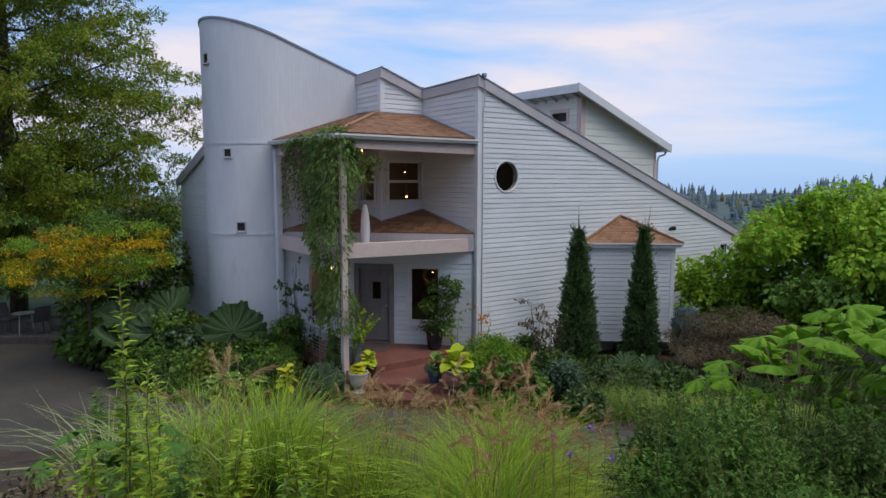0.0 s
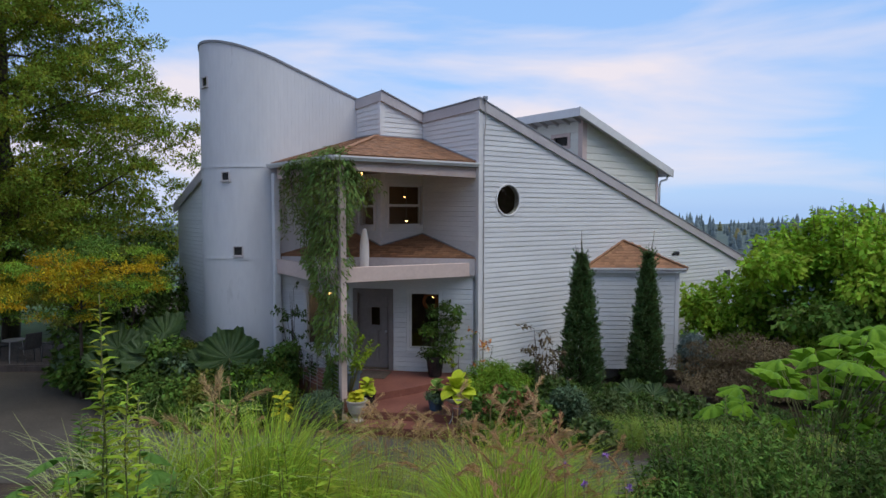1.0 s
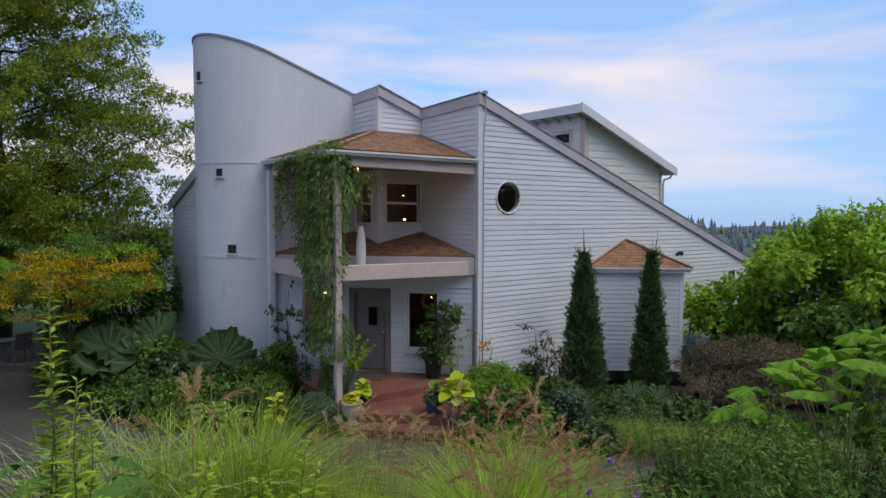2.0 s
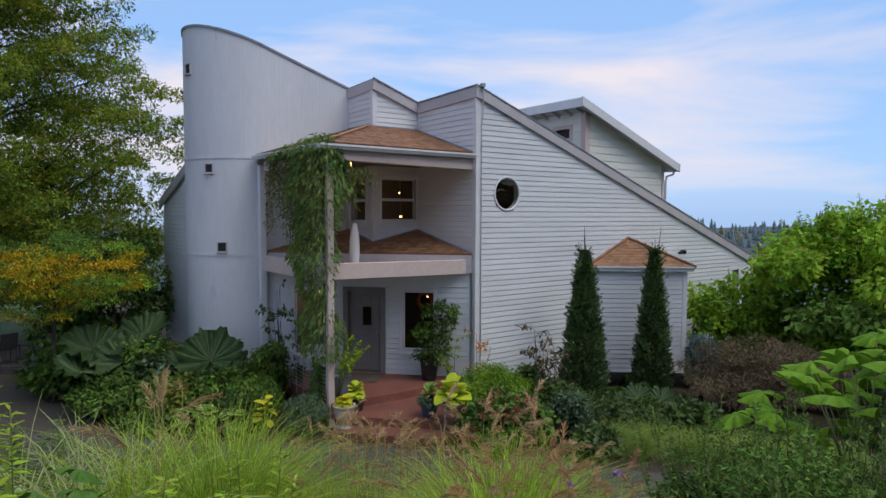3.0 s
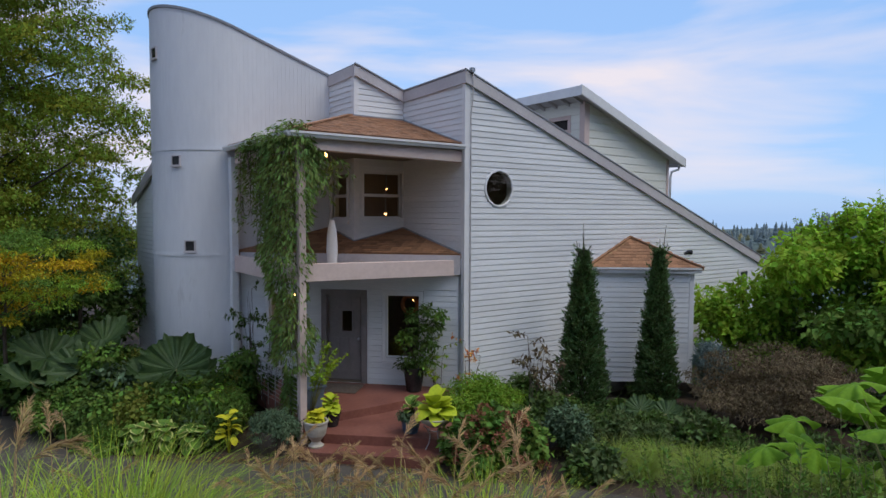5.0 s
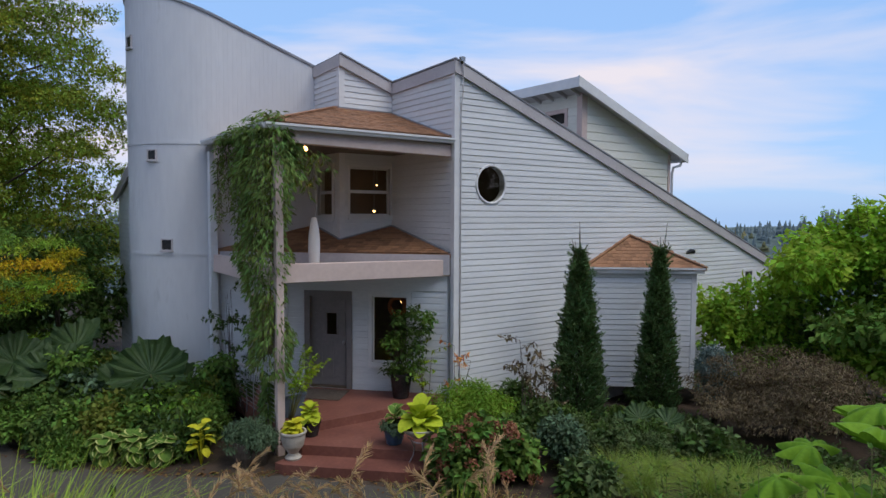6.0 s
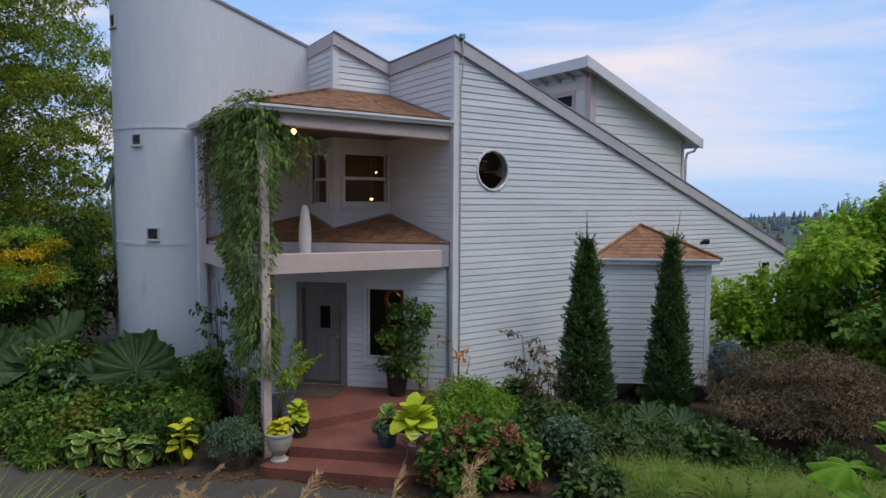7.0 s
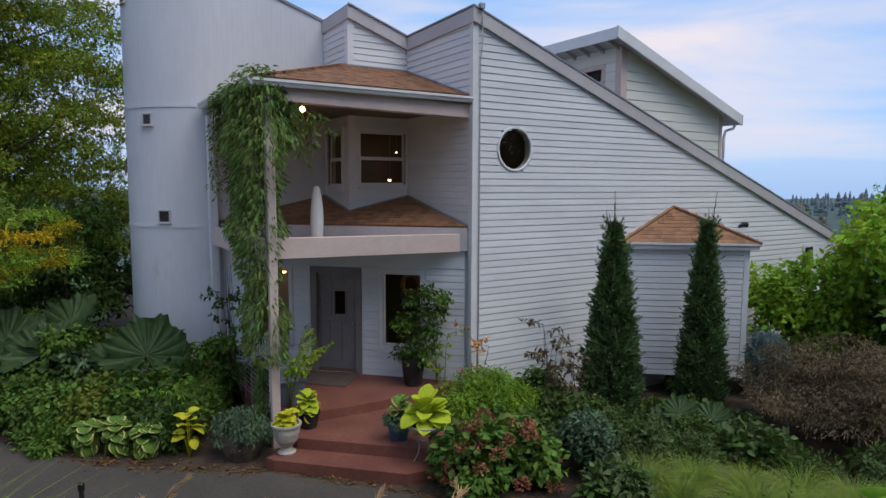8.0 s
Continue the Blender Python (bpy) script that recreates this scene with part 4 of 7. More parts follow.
G_DARK = leafy("leaf_dark_green", (0.024, 0.046, 0.015), (0.054, 0.09, 0.026), (0.09, 0.125, 0.036))
G_MID = leafy("leaf_mid_green", (0.042, 0.085, 0.022), (0.09, 0.15, 0.038), (0.15, 0.2, 0.05))
G_BRIGHT = leafy("leaf_bright_green", (0.085, 0.155, 0.025), (0.16, 0.25, 0.04), (0.25, 0.32, 0.055), trans=0.3)
G_LIME = leafy("leaf_lime", (0.17, 0.28, 0.03), (0.33, 0.42, 0.05), (0.45, 0.48, 0.07), trans=0.3, gain=1.2)
G_YELLOW = leafy("leaf_golden", (0.50, 0.48, 0.035), (0.66, 0.62, 0.07), (0.36, 0.45, 0.05), trans=0.25, gain=1.0)
G_ORANGE = leafy("leaf_autumn_orange", (0.46, 0.29, 0.02), (0.58, 0.41, 0.03), (0.34, 0.33, 0.03), trans=0.3, gain=1.0)
G_SAGE = leafy("leaf_sage", (0.04, 0.064, 0.034), (0.072, 0.10, 0.052), (0.11, 0.14, 0.08))
G_OLIVE = leafy("leaf_olive", (0.07, 0.085, 0.022), (0.12, 0.135, 0.034), (0.19, 0.19, 0.05), trans=0.25)
G_AMBER = leafy("leaf_autumn_amber", (0.34, 0.30, 0.025), (0.46, 0.38, 0.035), (0.22, 0.27, 0.03), trans=0.3, gain=1.0)
G_FRESH = leafy("leaf_fresh_green", (0.12, 0.205, 0.028), (0.21, 0.31, 0.042), (0.29, 0.37, 0.06), trans=0.35, gain=1.8)
G_PURPLE = leafy("leaf_bronze_purple", (0.044, 0.034, 0.028), (0.082, 0.062, 0.052), (0.078, 0.084, 0.05), trans=0.12, gain=2.6)
G_BLUE = leafy("leaf_blue_green", (0.042, 0.07, 0.055), (0.075, 0.11, 0.09), (0.11, 0.15, 0.12))
G_RED = leafy("flower_dusty_red", (0.26, 0.10, 0.085), (0.40, 0.18, 0.15), (0.46, 0.28, 0.21), gain=1.0)
G_VAR = leafy("leaf_cream_edge", (0.45, 0.50, 0.22), (0.62, 0.62, 0.34), (0.5, 0.55, 0.25), gain=1.0)
G_STRAW = leafy("seed_head_straw", (0.40, 0.28, 0.19), (0.55, 0.40, 0.29), (0.5, 0.32, 0.25), trans=0.35, gain=1.0)
G_PINK = leafy("seed_head_pink", (0.46, 0.29, 0.22), (0.6, 0.42, 0.33), (0.56, 0.43, 0.32), trans=0.4, gain=1.1)
G_SPRUCE = leafy("needle_blue_grey", (0.055, 0.085, 0.12), (0.09, 0.125, 0.17), (0.12, 0.15, 0.2))
G_ROSE = leafy("seed_head_red", (0.42, 0.23, 0.17), (0.54, 0.33, 0.25), (0.54, 0.40, 0.30), trans=0.4, gain=1.15)
G_GOLDROD = leafy("leaf_goldenrod", (0.13, 0.19, 0.028), (0.23, 0.29, 0.04), (0.32, 0.36, 0.05), trans=0.3)
G_GRASS = leafy("grass_blade", (0.15, 0.21, 0.03), (0.28, 0.34, 0.05), (0.36, 0.36, 0.08), trans=0.35, gain=2.1)
G_GRASS2 = leafy("grass_blade_deep", (0.09, 0.15, 0.025), (0.18, 0.25, 0.04), (0.27, 0.28, 0.07), trans=0.35)
G_GRASS3 = leafy("grass_blade_pale", (0.10, 0.14, 0.048), (0.17, 0.21, 0.072), (0.24, 0.27, 0.11), trans=0.35)
G_SILVER = leafy("grass_blade_striped", (0.33, 0.39, 0.22), (0.48, 0.52, 0.32), (0.4, 0.46, 0.2), trans=0.25, gain=1.0)


def leaf_shape(name, rows, mat):
    """A large leaf as a curved grid: rows of (along, half width, lift at the edge, height)."""
    v, f = [], []
    for a, w, e, h in rows:
        for k in (-1.0, -0.5, 0.0, 0.5, 1.0):
            v.append((k * w, a, h + e * abs(k) ** 1.5))
    for i in range(len(rows) - 1):
        for k in range(4):
            j = i * 5 + k
            f.append((j, j + 1, j + 6, j + 5))
    return mesh_from(name, v, f, mat, True)


def rosette(name, label, cat, loc, n, size, shape, stem_mat, tilt=(15, 75), group="", lift=0.25, seed=1, part_name="leaf"):
    """A clump of large leaves on stalks, each its own object sharing one mesh."""
    rng = random.Random(seed)
    th = empty(name, label, cat, loc, group)
    paths = []
    for i in range(n):
        az = i * 137.5 + rng.uniform(-35, 35)
        q = (i + 0.5) / n
        out = size * (0.15 + 0.75 * q)
        z = lift * (1.15 - 0.75 * q) + rng.uniform(-0.06, 0.05)
        el = tilt[1] + (tilt[0] - tilt[1]) * q + rng.uniform(-22, 22)
        c = Vector((math.cos(radians(az)), math.sin(radians(az)), 0))
        base = c * out * 0.45 + Vector((0, 0, z))
        s = size * rng.uniform(0.75, 1.15)
        m = Matrix.Translation(base) @ Matrix.Rotation(radians(az - 90), 4, "Z") @ Matrix.Rotation(radians(el), 4, "X") @ Matrix.Rotation(radians(rng.uniform(-15, 15)), 4, "Y") @ Matrix.Diagonal((s, s, s, 1))
        link(part_name, shape, th, "", m)
        paths.append((bent((0, 0, -0.05), base, 0.02, 4), 0.006 * size / 0.3, 0.004 * size / 0.3))
    stems("stalk", paths, stem_mat, th, 4)
    return th


HOSTA_ROWS = [(0, 0.04, 0, 0), (0.08, 0.27, 0.05, 0.02), (0.28, 0.41, 0.08, 0.05), (0.52, 0.44, 0.07, 0.04), (0.76, 0.36, 0.05, -0.03), (0.92, 0.20, 0.02, -0.10), (1.0, 0.03, 0, -0.16)]

# ---- hills and far woods ----


def conifer_stuff(name, label, spots, mat):
    """Far trees as jagged tiers of drooping sprays, joined."""
    vs, fs, k = [], [], 0
    rng = np.random.default_rng(3)
    for x, y, z, h, r in spots:
        tiers = 7
        for t in range(tiers):
            q = t / tiers
            m = 7
            ang = np.arange(m) * 2 * np.pi / m + rng.random() * 6
            rr = r * (1 - q) ** 0.8 * (0.6 + 0.7 * rng.random(m)) + 0.15
            zz = z + h * (0.12 + 0.84 * q)
            tip = (x, y, zz + h * 0.2)
            ring = np.stack((x + np.cos(ang) * rr, y + np.sin(ang) * rr, np.full(m, zz) - h * 0.04 * rng.random(m)), axis=1)
            vs.append(np.concatenate((np.array([tip]), ring)))
            fs.append(np.array([[k, k + 1 + i, k + 1 + (i + 1) % m] for i in range(m)]))
            k += m + 1
    ob = link(name, fast_mesh(name, np.concatenate(vs), np.concatenate(fs), mat))
    return tagged(ob, label, "trees", kind="stuff")


def hill_z(a, d):
    """Height of the hill sheet at a bearing and a distance."""
    rise = smooth(95, 330, d)
    return -25 + rise * (19.5 + 4.0 * math.sin(a * 7.3 + 1) + 2.5 * math.sin(a * 17) + 2.0 * math.sin(a * 3.1 + 2))


hv, hf = [], []
n_a, ds = 72, [70, 100, 140, 180, 230, 280, 330, 380, 460, 700]
for i in range(n_a):
    a = radians(-40 + 180 * i / (n_a - 1))
    for d in ds:
        hv.append((d * math.cos(a), d * math.sin(a), hill_z(a, d)))
for i in range(n_a - 1):
    for j in range(len(ds) - 1):
        k = i * len(ds) + j
        hf.append((k, k + 1, k + len(ds) + 1, k + len(ds)))
# distance haze is painted: hill colour paled towards blue-grey
M_HILL = material("far_meadow_haze_tint", (0.065, 0.095, 0.085), (0.10, 0.135, 0.115), 0.03, 0.95, 0.0, (1, 1, 1), 8)
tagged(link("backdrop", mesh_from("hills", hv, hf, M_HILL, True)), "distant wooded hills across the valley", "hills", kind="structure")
# conifers lightened and blued in their base colour to stand for haze
M_FAR = material("far_conifer_haze_tint", (0.085, 0.12, 0.135), (0.13, 0.175, 0.185), 0.05, 0.9, 0.0, (1, 1, 1), 20, per_island=0.2)
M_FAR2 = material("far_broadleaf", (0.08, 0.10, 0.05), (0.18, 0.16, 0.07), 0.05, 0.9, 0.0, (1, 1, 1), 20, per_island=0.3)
rng = random.Random(4)
spots, spots2 = [], []
for i in range(2600):
    a = radians(rng.uniform(-35, 135))
    d = 120 + 330 * rng.random() ** 0.8
    h = rng.uniform(8, 17.5) * (0.75 + 0.25 * math.sin(a * 23))
    (spots if rng.random() < 0.78 else spots2).append((d * math.cos(a), d * math.sin(a), hill_z(a, d) - 0.5, h, h * rng.uniform(0.16, 0.26)))
conifer_stuff("far_forest", "distant conifer forest on the hills, tinted blue-grey for haze", spots, M_FAR)
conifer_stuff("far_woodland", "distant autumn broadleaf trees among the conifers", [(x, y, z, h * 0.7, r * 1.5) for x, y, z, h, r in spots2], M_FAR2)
bm = bmesh.new()
box(bm, -6, 6, -4, 4, 0, 5)
v = [bm.verts.new(p) for p in ((-6.5, -4.5, 5), (6.5, -4.5, 5), (6.5, 4.5, 5), (-6.5, 4.5, 5), (-6.5, 0, 8), (6.5, 0, 8))]
for f in ((0, 1, 5, 4), (2, 3, 4, 5), (1, 2, 5), (3, 0, 4)):
    bm.faces.new([v[i] for i in f])
far_house = empty("far_house", "small pale house far across the valley", "house", (176, 106, hill_z(math.atan2(106, 176), 205) + 4))
part("wall", bm, M_SIDING, far_house)

# ---- columnar conifers by the wall ----


def column_conifer(name, label, x, y, height, r, spikes, seed):
    th = plant(name, label, "conifer", x, y, group="columnar conifers by the wall")
    n = 15000
    q = RNG.random(n) ** 0.85
    ang = RNG.random(n) * 2 * np.pi
    prof = r * np.clip(np.minimum(1.0, 0.72 + q * 1.6) * (1 - q) ** 0.85 * 1.22, 0.03, None)
    lump = 1 + 0.13 * np.sin(ang * 5 + q * 26) + 0.10 * np.sin(ang * 9 - q * 40) + 0.16 * np.sin(ang * 13 + q * 90) * np.sin(q * 61 + ang)
    rad = prof * lump * (1 - 0.75 * RNG.random(n) ** 2.2)
    p = np.stack((np.cos(ang) * rad, np.sin(ang) * rad, q * height), axis=1)
    d = np.stack((np.cos(ang), np.sin(ang), np.full(n, 0.9)), axis=1)
    axis = unit(d + RNG.normal(size=(n, 3)) * 0.45)
    ln = 0.11 * (0.5 + 1.1 * RNG.random(n))
    leaves("foliage", p, axis, d + RNG.normal(size=(n, 3)), ln, ln * 0.26, G_CONE, th)
    m = 420
    tq, ta = RNG.random(m) ** 0.9, RNG.random(m) * 2 * np.pi
    tr = r * np.clip(np.minimum(1.0, 0.72 + tq * 1.6) * (1 - tq) ** 0.85 * 1.22, 0.03, None)
    tb = np.stack((np.cos(ta) * tr * 0.9, np.sin(ta) * tr * 0.9, tq * height), axis=1)
    td = unit(np.stack((np.cos(ta), np.sin(ta), 0.8 + 0.6 * RNG.random(m)), axis=1))
    step = RNG.random((m, 26, 1)) * (0.12 + 0.2 * RNG.random((m, 1, 1)))
    tp = (tb[:, None, :] + td[:, None, :] * step).reshape(-1, 3)
    tx = np.repeat(td, 26, axis=0) + RNG.normal(size=tp.shape) * 0.55
    leaves("branchlet", tp, tx, RNG.normal(size=tp.shape), 0.07, 0.016, G_CONE, th)
    rg = random.Random(seed)
    paths = [([(0, 0, -0.1), (0.01, 0, height * 0.5), (0, 0, height)], 0.07, 0.012)]
    pts, axs = [], []
    for k in range(spikes):
        a = rg.uniform(0, 6.28)
        b = Vector((math.cos(a) * 0.06, math.sin(a) * 0.06, height - 0.35))
        e = b + Vector((math.cos(a) * 0.12, math.sin(a) * 0.12, rg.uniform(0.4, 0.75) if k else 1.0))
        paths.append((bent(b, e, 0, 4, 0.01, rg), 0.014, 0.005))
        for j in range(30):
            t = rg.random() * 0.75
            pts.append(b.lerp(e, t))
            axs.append((rg.uniform(-0.5, 0.5), rg.uniform(-0.5, 0.5), 1))
    stems("trunk", paths, M_BARK, th)
    leaves("shoot", np.array([tuple(p) for p in pts]), np.array(axs, float), RNG.normal(size=(len(pts), 3)), 0.06, 0.014, G_CONE, th)
    return th


G_CONE = leafy("needle_dark_green", (0.020, 0.036, 0.018), (0.042, 0.066, 0.034), (0.07, 0.088, 0.045), island=0.6, trans=0.12, gain=3.1)
column_conifer("columnar_conifer", "tall narrow dark green conifer with bare leader shoots", 2.18, -1.26, 3.65, 0.48, 6, 1)
column_conifer("columnar_conifer", "slimmer dark green columnar conifer in front of the bay", 4.47, -1.55, 3.8, 0.40, 5, 2)

# ---- trees ----


def tree(name, label, x, y, trunk_r, limbs, clusters, per, size, mat, bark=None, fork=0.35, mats=None, droop=0.3, aspect=0.45, sprig=3, height=3.0, low=-0.7):
    """Tapered trunk, limbs that reach into each foliage cluster, leaves on sprigs. Clusters are relative to the base."""
    th = plant(name, label, "tree", x, y)
    rg = random.Random(len(clusters))
    paths = [(bent((0, 0, -0.2), (rg.uniform(-0.1, 0.1), rg.uniform(-0.1, 0.1), height), 0, 6, trunk_r * 0.4, rg), trunk_r, trunk_r * 0.3)]
    for i, (c, r) in enumerate(clusters):
        if i % limbs == 0:
            s = Vector((0, 0, min(height * 0.95, max(height * fork, c[2] - 0.5 * math.hypot(c[0], c[1])))))
            paths.append((bent(s, c, 0.08, 5, 0.05 * height * 0.3, rg), trunk_r * 0.22, trunk_r * 0.05))
    stems("trunk", paths, bark or M_BARK, th, 7)
    groups = {}
    for i, c in enumerate(clusters):
        groups.setdefault(id(mats(i)) if mats else 0, (mats(i) if mats else mat, []))[1].append(c)
    for g, cl in groups.values():
        crown("crown", cl, per, size, g, th, droop, aspect, sprig=sprig, low=low)
    return th


def layered(n, centre, spread, flat, seed, rmin=0.5, rmax=1.0):
    rg = random.Random(seed)
    out = []
    for i in range(n):
        while True:
            d = Vector((rg.uniform(-1, 1), rg.uniform(-1, 1), rg.uniform(-1, 1)))
            if d.length < 1:
                break
        r = rg.uniform(rmin, rmax)
        out.append(((centre[0] + d.x * spread[0], centre[1] + d.y * spread[1], centre[2] + d.z * spread[2]), (r, r, r * flat)))
    return out


# big layered tree beside the lawn
cl = []
rg = random.Random(21)
for i in range(300):
    z0 = 0.9 + 17.0 * ((i + rg.random()) / 300) ** 1.2
    reach = (5.6 + 1.2 * min(1, z0 / 4)) * (1 if z0 < 7 else max(0.08, 1 - (z0 - 7) / 12.5) ** 0.8) * rg.uniform(0.72, 1.04)
    a = i * 2.39996 + rg.uniform(-0.3, 0.3)
    k = max(3, int(reach / 0.52))
    for j in range(k):
        t = 0.22 + 0.78 * (j + rg.random()) / k
        sway = 0.35 * (1 - t * 0.3)
        r = rg.uniform(0.34, 0.72) * (1.15 - 0.5 * t)
        cl.append(((reach * t * math.cos(a) + rg.uniform(-sway, sway), reach * t * math.sin(a) + rg.uniform(-sway, sway),
                    z0 + reach * (0.34 * t - 0.17 * t * t) + rg.uniform(-0.3, 0.3)), (r, r, r * 0.5)))
G_TREE = leafy("tree_leaf_olive", (0.05, 0.075, 0.015), (0.10, 0.125, 0.022), (0.20, 0.19, 0.03), island=0.6, trans=0.42, gain=2.6)
# sunlit yellowish highlights painted as a lighter leaf colour, every sixth cluster
G_TREE_SUN = leafy("tree_leaf_sunlit", (0.10, 0.115, 0.018), (0.17, 0.17, 0.025), (0.26, 0.22, 0.03), island=0.4, trans=0.42, gain=2.0)
tree("broad_tree", "large tree with layered olive-green foliage beside the lawn", -9.3, 14.4, 0.3, 29, cl, 48, 0.105, G_TREE, height=15.5, fork=0.1, droop=0.15, sprig=3, mats=lambda i: G_TREE if i % 6 else G_TREE_SUN)
cl = [((q.x, q.y, q.z), (r, r, r * 0.5)) for q, r in ((Vector((rg.uniform(-4, 4), rg.uniform(-2, 3), rg.uniform(1.8, 7))), rg.uniform(1.0, 1.7)) for _ in range(36))]
tree("background_tree", "dense dark green tree behind the lawn", -15.5, 20, 0.3, 3, cl, 130, 0.24, G_DARK, height=7, droop=0.2)
cl = [((q.x, q.y, q.z), (r, r, r * 0.6)) for q, r in ((Vector((rg.uniform(-1.6, 1.6), rg.uniform(-1.2, 2.0), rg.uniform(0.9, 3.6))), rg.uniform(0.5, 0.9)) for _ in range(26))]
tree("background_tree", "dark shrubby tree close to the side wall", -6.4, 9.0, 0.09, 3, cl, 150, 0.15, G_DARK, height=3.2)

# autumn-tinted maple in flat layers
cl = layered(105, (0, 0, 3.0), (2.0, 1.6, 1.05), 0.16, 5, 0.2, 0.44)
tree("small_maple", "small spreading maple turning from green to orange", -8.2, 5.45, 0.06, 2, cl, 80, 0.075, None, height=3.0, fork=0.3, sprig=3, aspect=0.3,
     mats=lambda i: (G_ORANGE, G_AMBER)[i % 2] if math.cos(cl[i][0][0] * 1.5) * math.cos((cl[i][0][2] - 2.7) * 1.6) * math.sin(i * 1.3) > 0.1 else (G_MID, G_OLIVE, G_BRIGHT, G_MID, G_GOLDROD)[i % 5])

# large-leaved trees at the far corner of the long wall
cl = layered(84, (0, 0, 2.75), (3.0, 2.4, 1.95), 0.55, 8, 0.38, 0.8)
tree("broadleaf_tree", "dense broad-leaved tree with fresh green upright shoots", 9.6, -4.6, 0.12, 3, cl, 125, 0.17, None, height=3.4, sprig=3, aspect=0.62, droop=0.5,
     mats=lambda i: (G_FRESH if cl[i][0][2] > 2.9 + 0.5 * math.sin(i) else (G_BRIGHT, G_MID)[i % 2]))
# upright shoots over the crown of the broad-leaved tree
shoots = bpy.data.objects["broadleaf_tree"]
rg = random.Random(33)
P, D, L, paths = [], [], [], []
for k in range(46):
    a, q = rg.uniform(0, 6.283), rg.random() ** 0.5
    b = Vector((2.6 * q * math.cos(a), 2.1 * q * math.sin(a), 3.3 + 1.15 * math.sqrt(max(0, 1 - q * q))))
    e = b + Vector((0.25 * math.cos(a) * q, 0.25 * math.sin(a) * q, rg.uniform(0.45, 0.95)))
    paths.append((bent(b, e, 0, 4, 0.02, rg), 0.012, 0.004))
    for j in range(34):
        t = rg.random()
        az = j * 2.4
        P.append(tuple(b.lerp(e, t)))
        D.append((math.cos(az), math.sin(az), rg.uniform(-0.5, 0.5)))
        L.append(0.19 * (1.15 - 0.6 * t) * rg.uniform(0.7, 1.1))
stems("shoot", paths, M_STEM, shoots, 5)
P, D, L = np.array(P), np.array(D), np.array(L)
leaves("shoot_leaf", P, D, RNG.normal(size=P.shape) * 0.4 + np.array([0, 0, 1.0]), L, L * 0.6, G_FRESH, shoots)
cl2 = layered(34, (0, 0, 1.75), (1.15, 0.95, 1.4), 0.6, 9, 0.26, 0.5)
tree("young_tree", "airy yellow-green young tree against the long wall", 8.15, -1.6, 0.05, 2, cl2, 90, 0.14, None, height=2.8, sprig=3, aspect=0.55,
     mats=lambda i: (G_BRIGHT, G_FRESH)[i % 2])
cl = layered(46, (0, 0, 1.1), (1.6, 1.4, 0.74), 0.32, 12, 0.34, 0.66)
tree("weeping_maple", "low weeping maple with fine bronze-purple leaves", 5.15, -4.15, 0.07, 2, cl, 400, 0.055, G_PURPLE, height=1.3, aspect=0.26, droop=0.9, sprig=3, low=-0.4)


def shrub(name, label, x, y, radius, n, size, mat, cat="shrub", seed=1, aspect=0.45, droop=0.2, flat=0.8, per=110, z=None, mats=None, sprig=3, group="", sub=None):
    th = plant(name, label, cat, x, y, z, group)
    rg = random.Random(seed * 7 + n)
    cl, paths = [], []
    for i in range(n):
        a, q = rg.uniform(0, 6.283), rg.random() ** 0.5
        h = radius[2] * (0.30 + 0.62 * rg.random() * (1 - 0.5 * q))
        c = (radius[0] * 0.72 * q * math.cos(a), radius[1] * 0.72 * q * math.sin(a), h)
        r = rg.uniform(0.26, 0.42) * (radius[0] + radius[1]) / 2
        cl.append((c, (r, r, r * flat)))
        if i % 2 == 0:
            paths.append((bent((c[0] * 0.15, c[1] * 0.15, -0.05), c, 0.03, 4, 0.02, rg), 0.012, 0.004))
    stems("stem", paths, M_BARK, th, 5)
    groups = {}
    for i, c in enumerate(cl):
        mt = mats(i) if mats else mat
        groups.setdefault(mt.name, (mt, []))[1].append(c)
    for mt, c in groups.values():
        crown("foliage", c, per, size, mt, th, droop, aspect, sprig=sprig, low=-0.9, fill=0.6)
    return th, cl


# bed between the steps and the long wall
hyd, cl = shrub("hydrangea", "hydrangea bush with dusty red flower heads", -1.45, -2.6, (0.85, 0.78, 0.95), 22, 0.12, G_DARK, seed=3, aspect=0.6, droop=0.4, mats=lambda i: (G_DARK, G_MID, G_MID)[i % 3])
rg = random.Random(8)
for k in range(46):
    a, q = rg.uniform(0, 6.28), rg.uniform(0.1, 1.3) ** 0.5
    p = (0.85 * q * math.cos(a), 0.75 * q * math.sin(a), 1.02 - 0.66 * q * q + rg.uniform(-0.14, 0.06))
    crown("flower_head", [(p, (0.105, 0.105, 0.075))], 110, 0.038, G_RED, hyd, 0, 0.8, sprig=0, fill=0.3, low=-0.5)
shrub("mounded_shrub", "soft lime-green mounded shrub beside the steps", -0.25, -0.8, (1.05, 0.8, 1.12), 26, 0.07, G_BRIGHT, seed=4, aspect=0.3, droop=0.5, per=220)
shrub("blue_shrub", "upright grey-green leafy shrub", 0.05, -2.95, (0.52, 0.52, 1.02), 18, 0.085, G_BLUE, seed=5, aspect=0.5, per=130)
shrub("dwarf_spruce", "small blue-grey spruce beside the bay", 5.22, -2.5, (0.45, 0.45, 2.25), 30, 0.07, G_SPRUCE, "conifer", 6, 0.2, 0.1, per=150)
shrub("green_shrub", "green shrub tucked behind the spruce", 6.6, -1.6, (0.55, 0.5, 1.15), 12, 0.12, G_MID, seed=7)
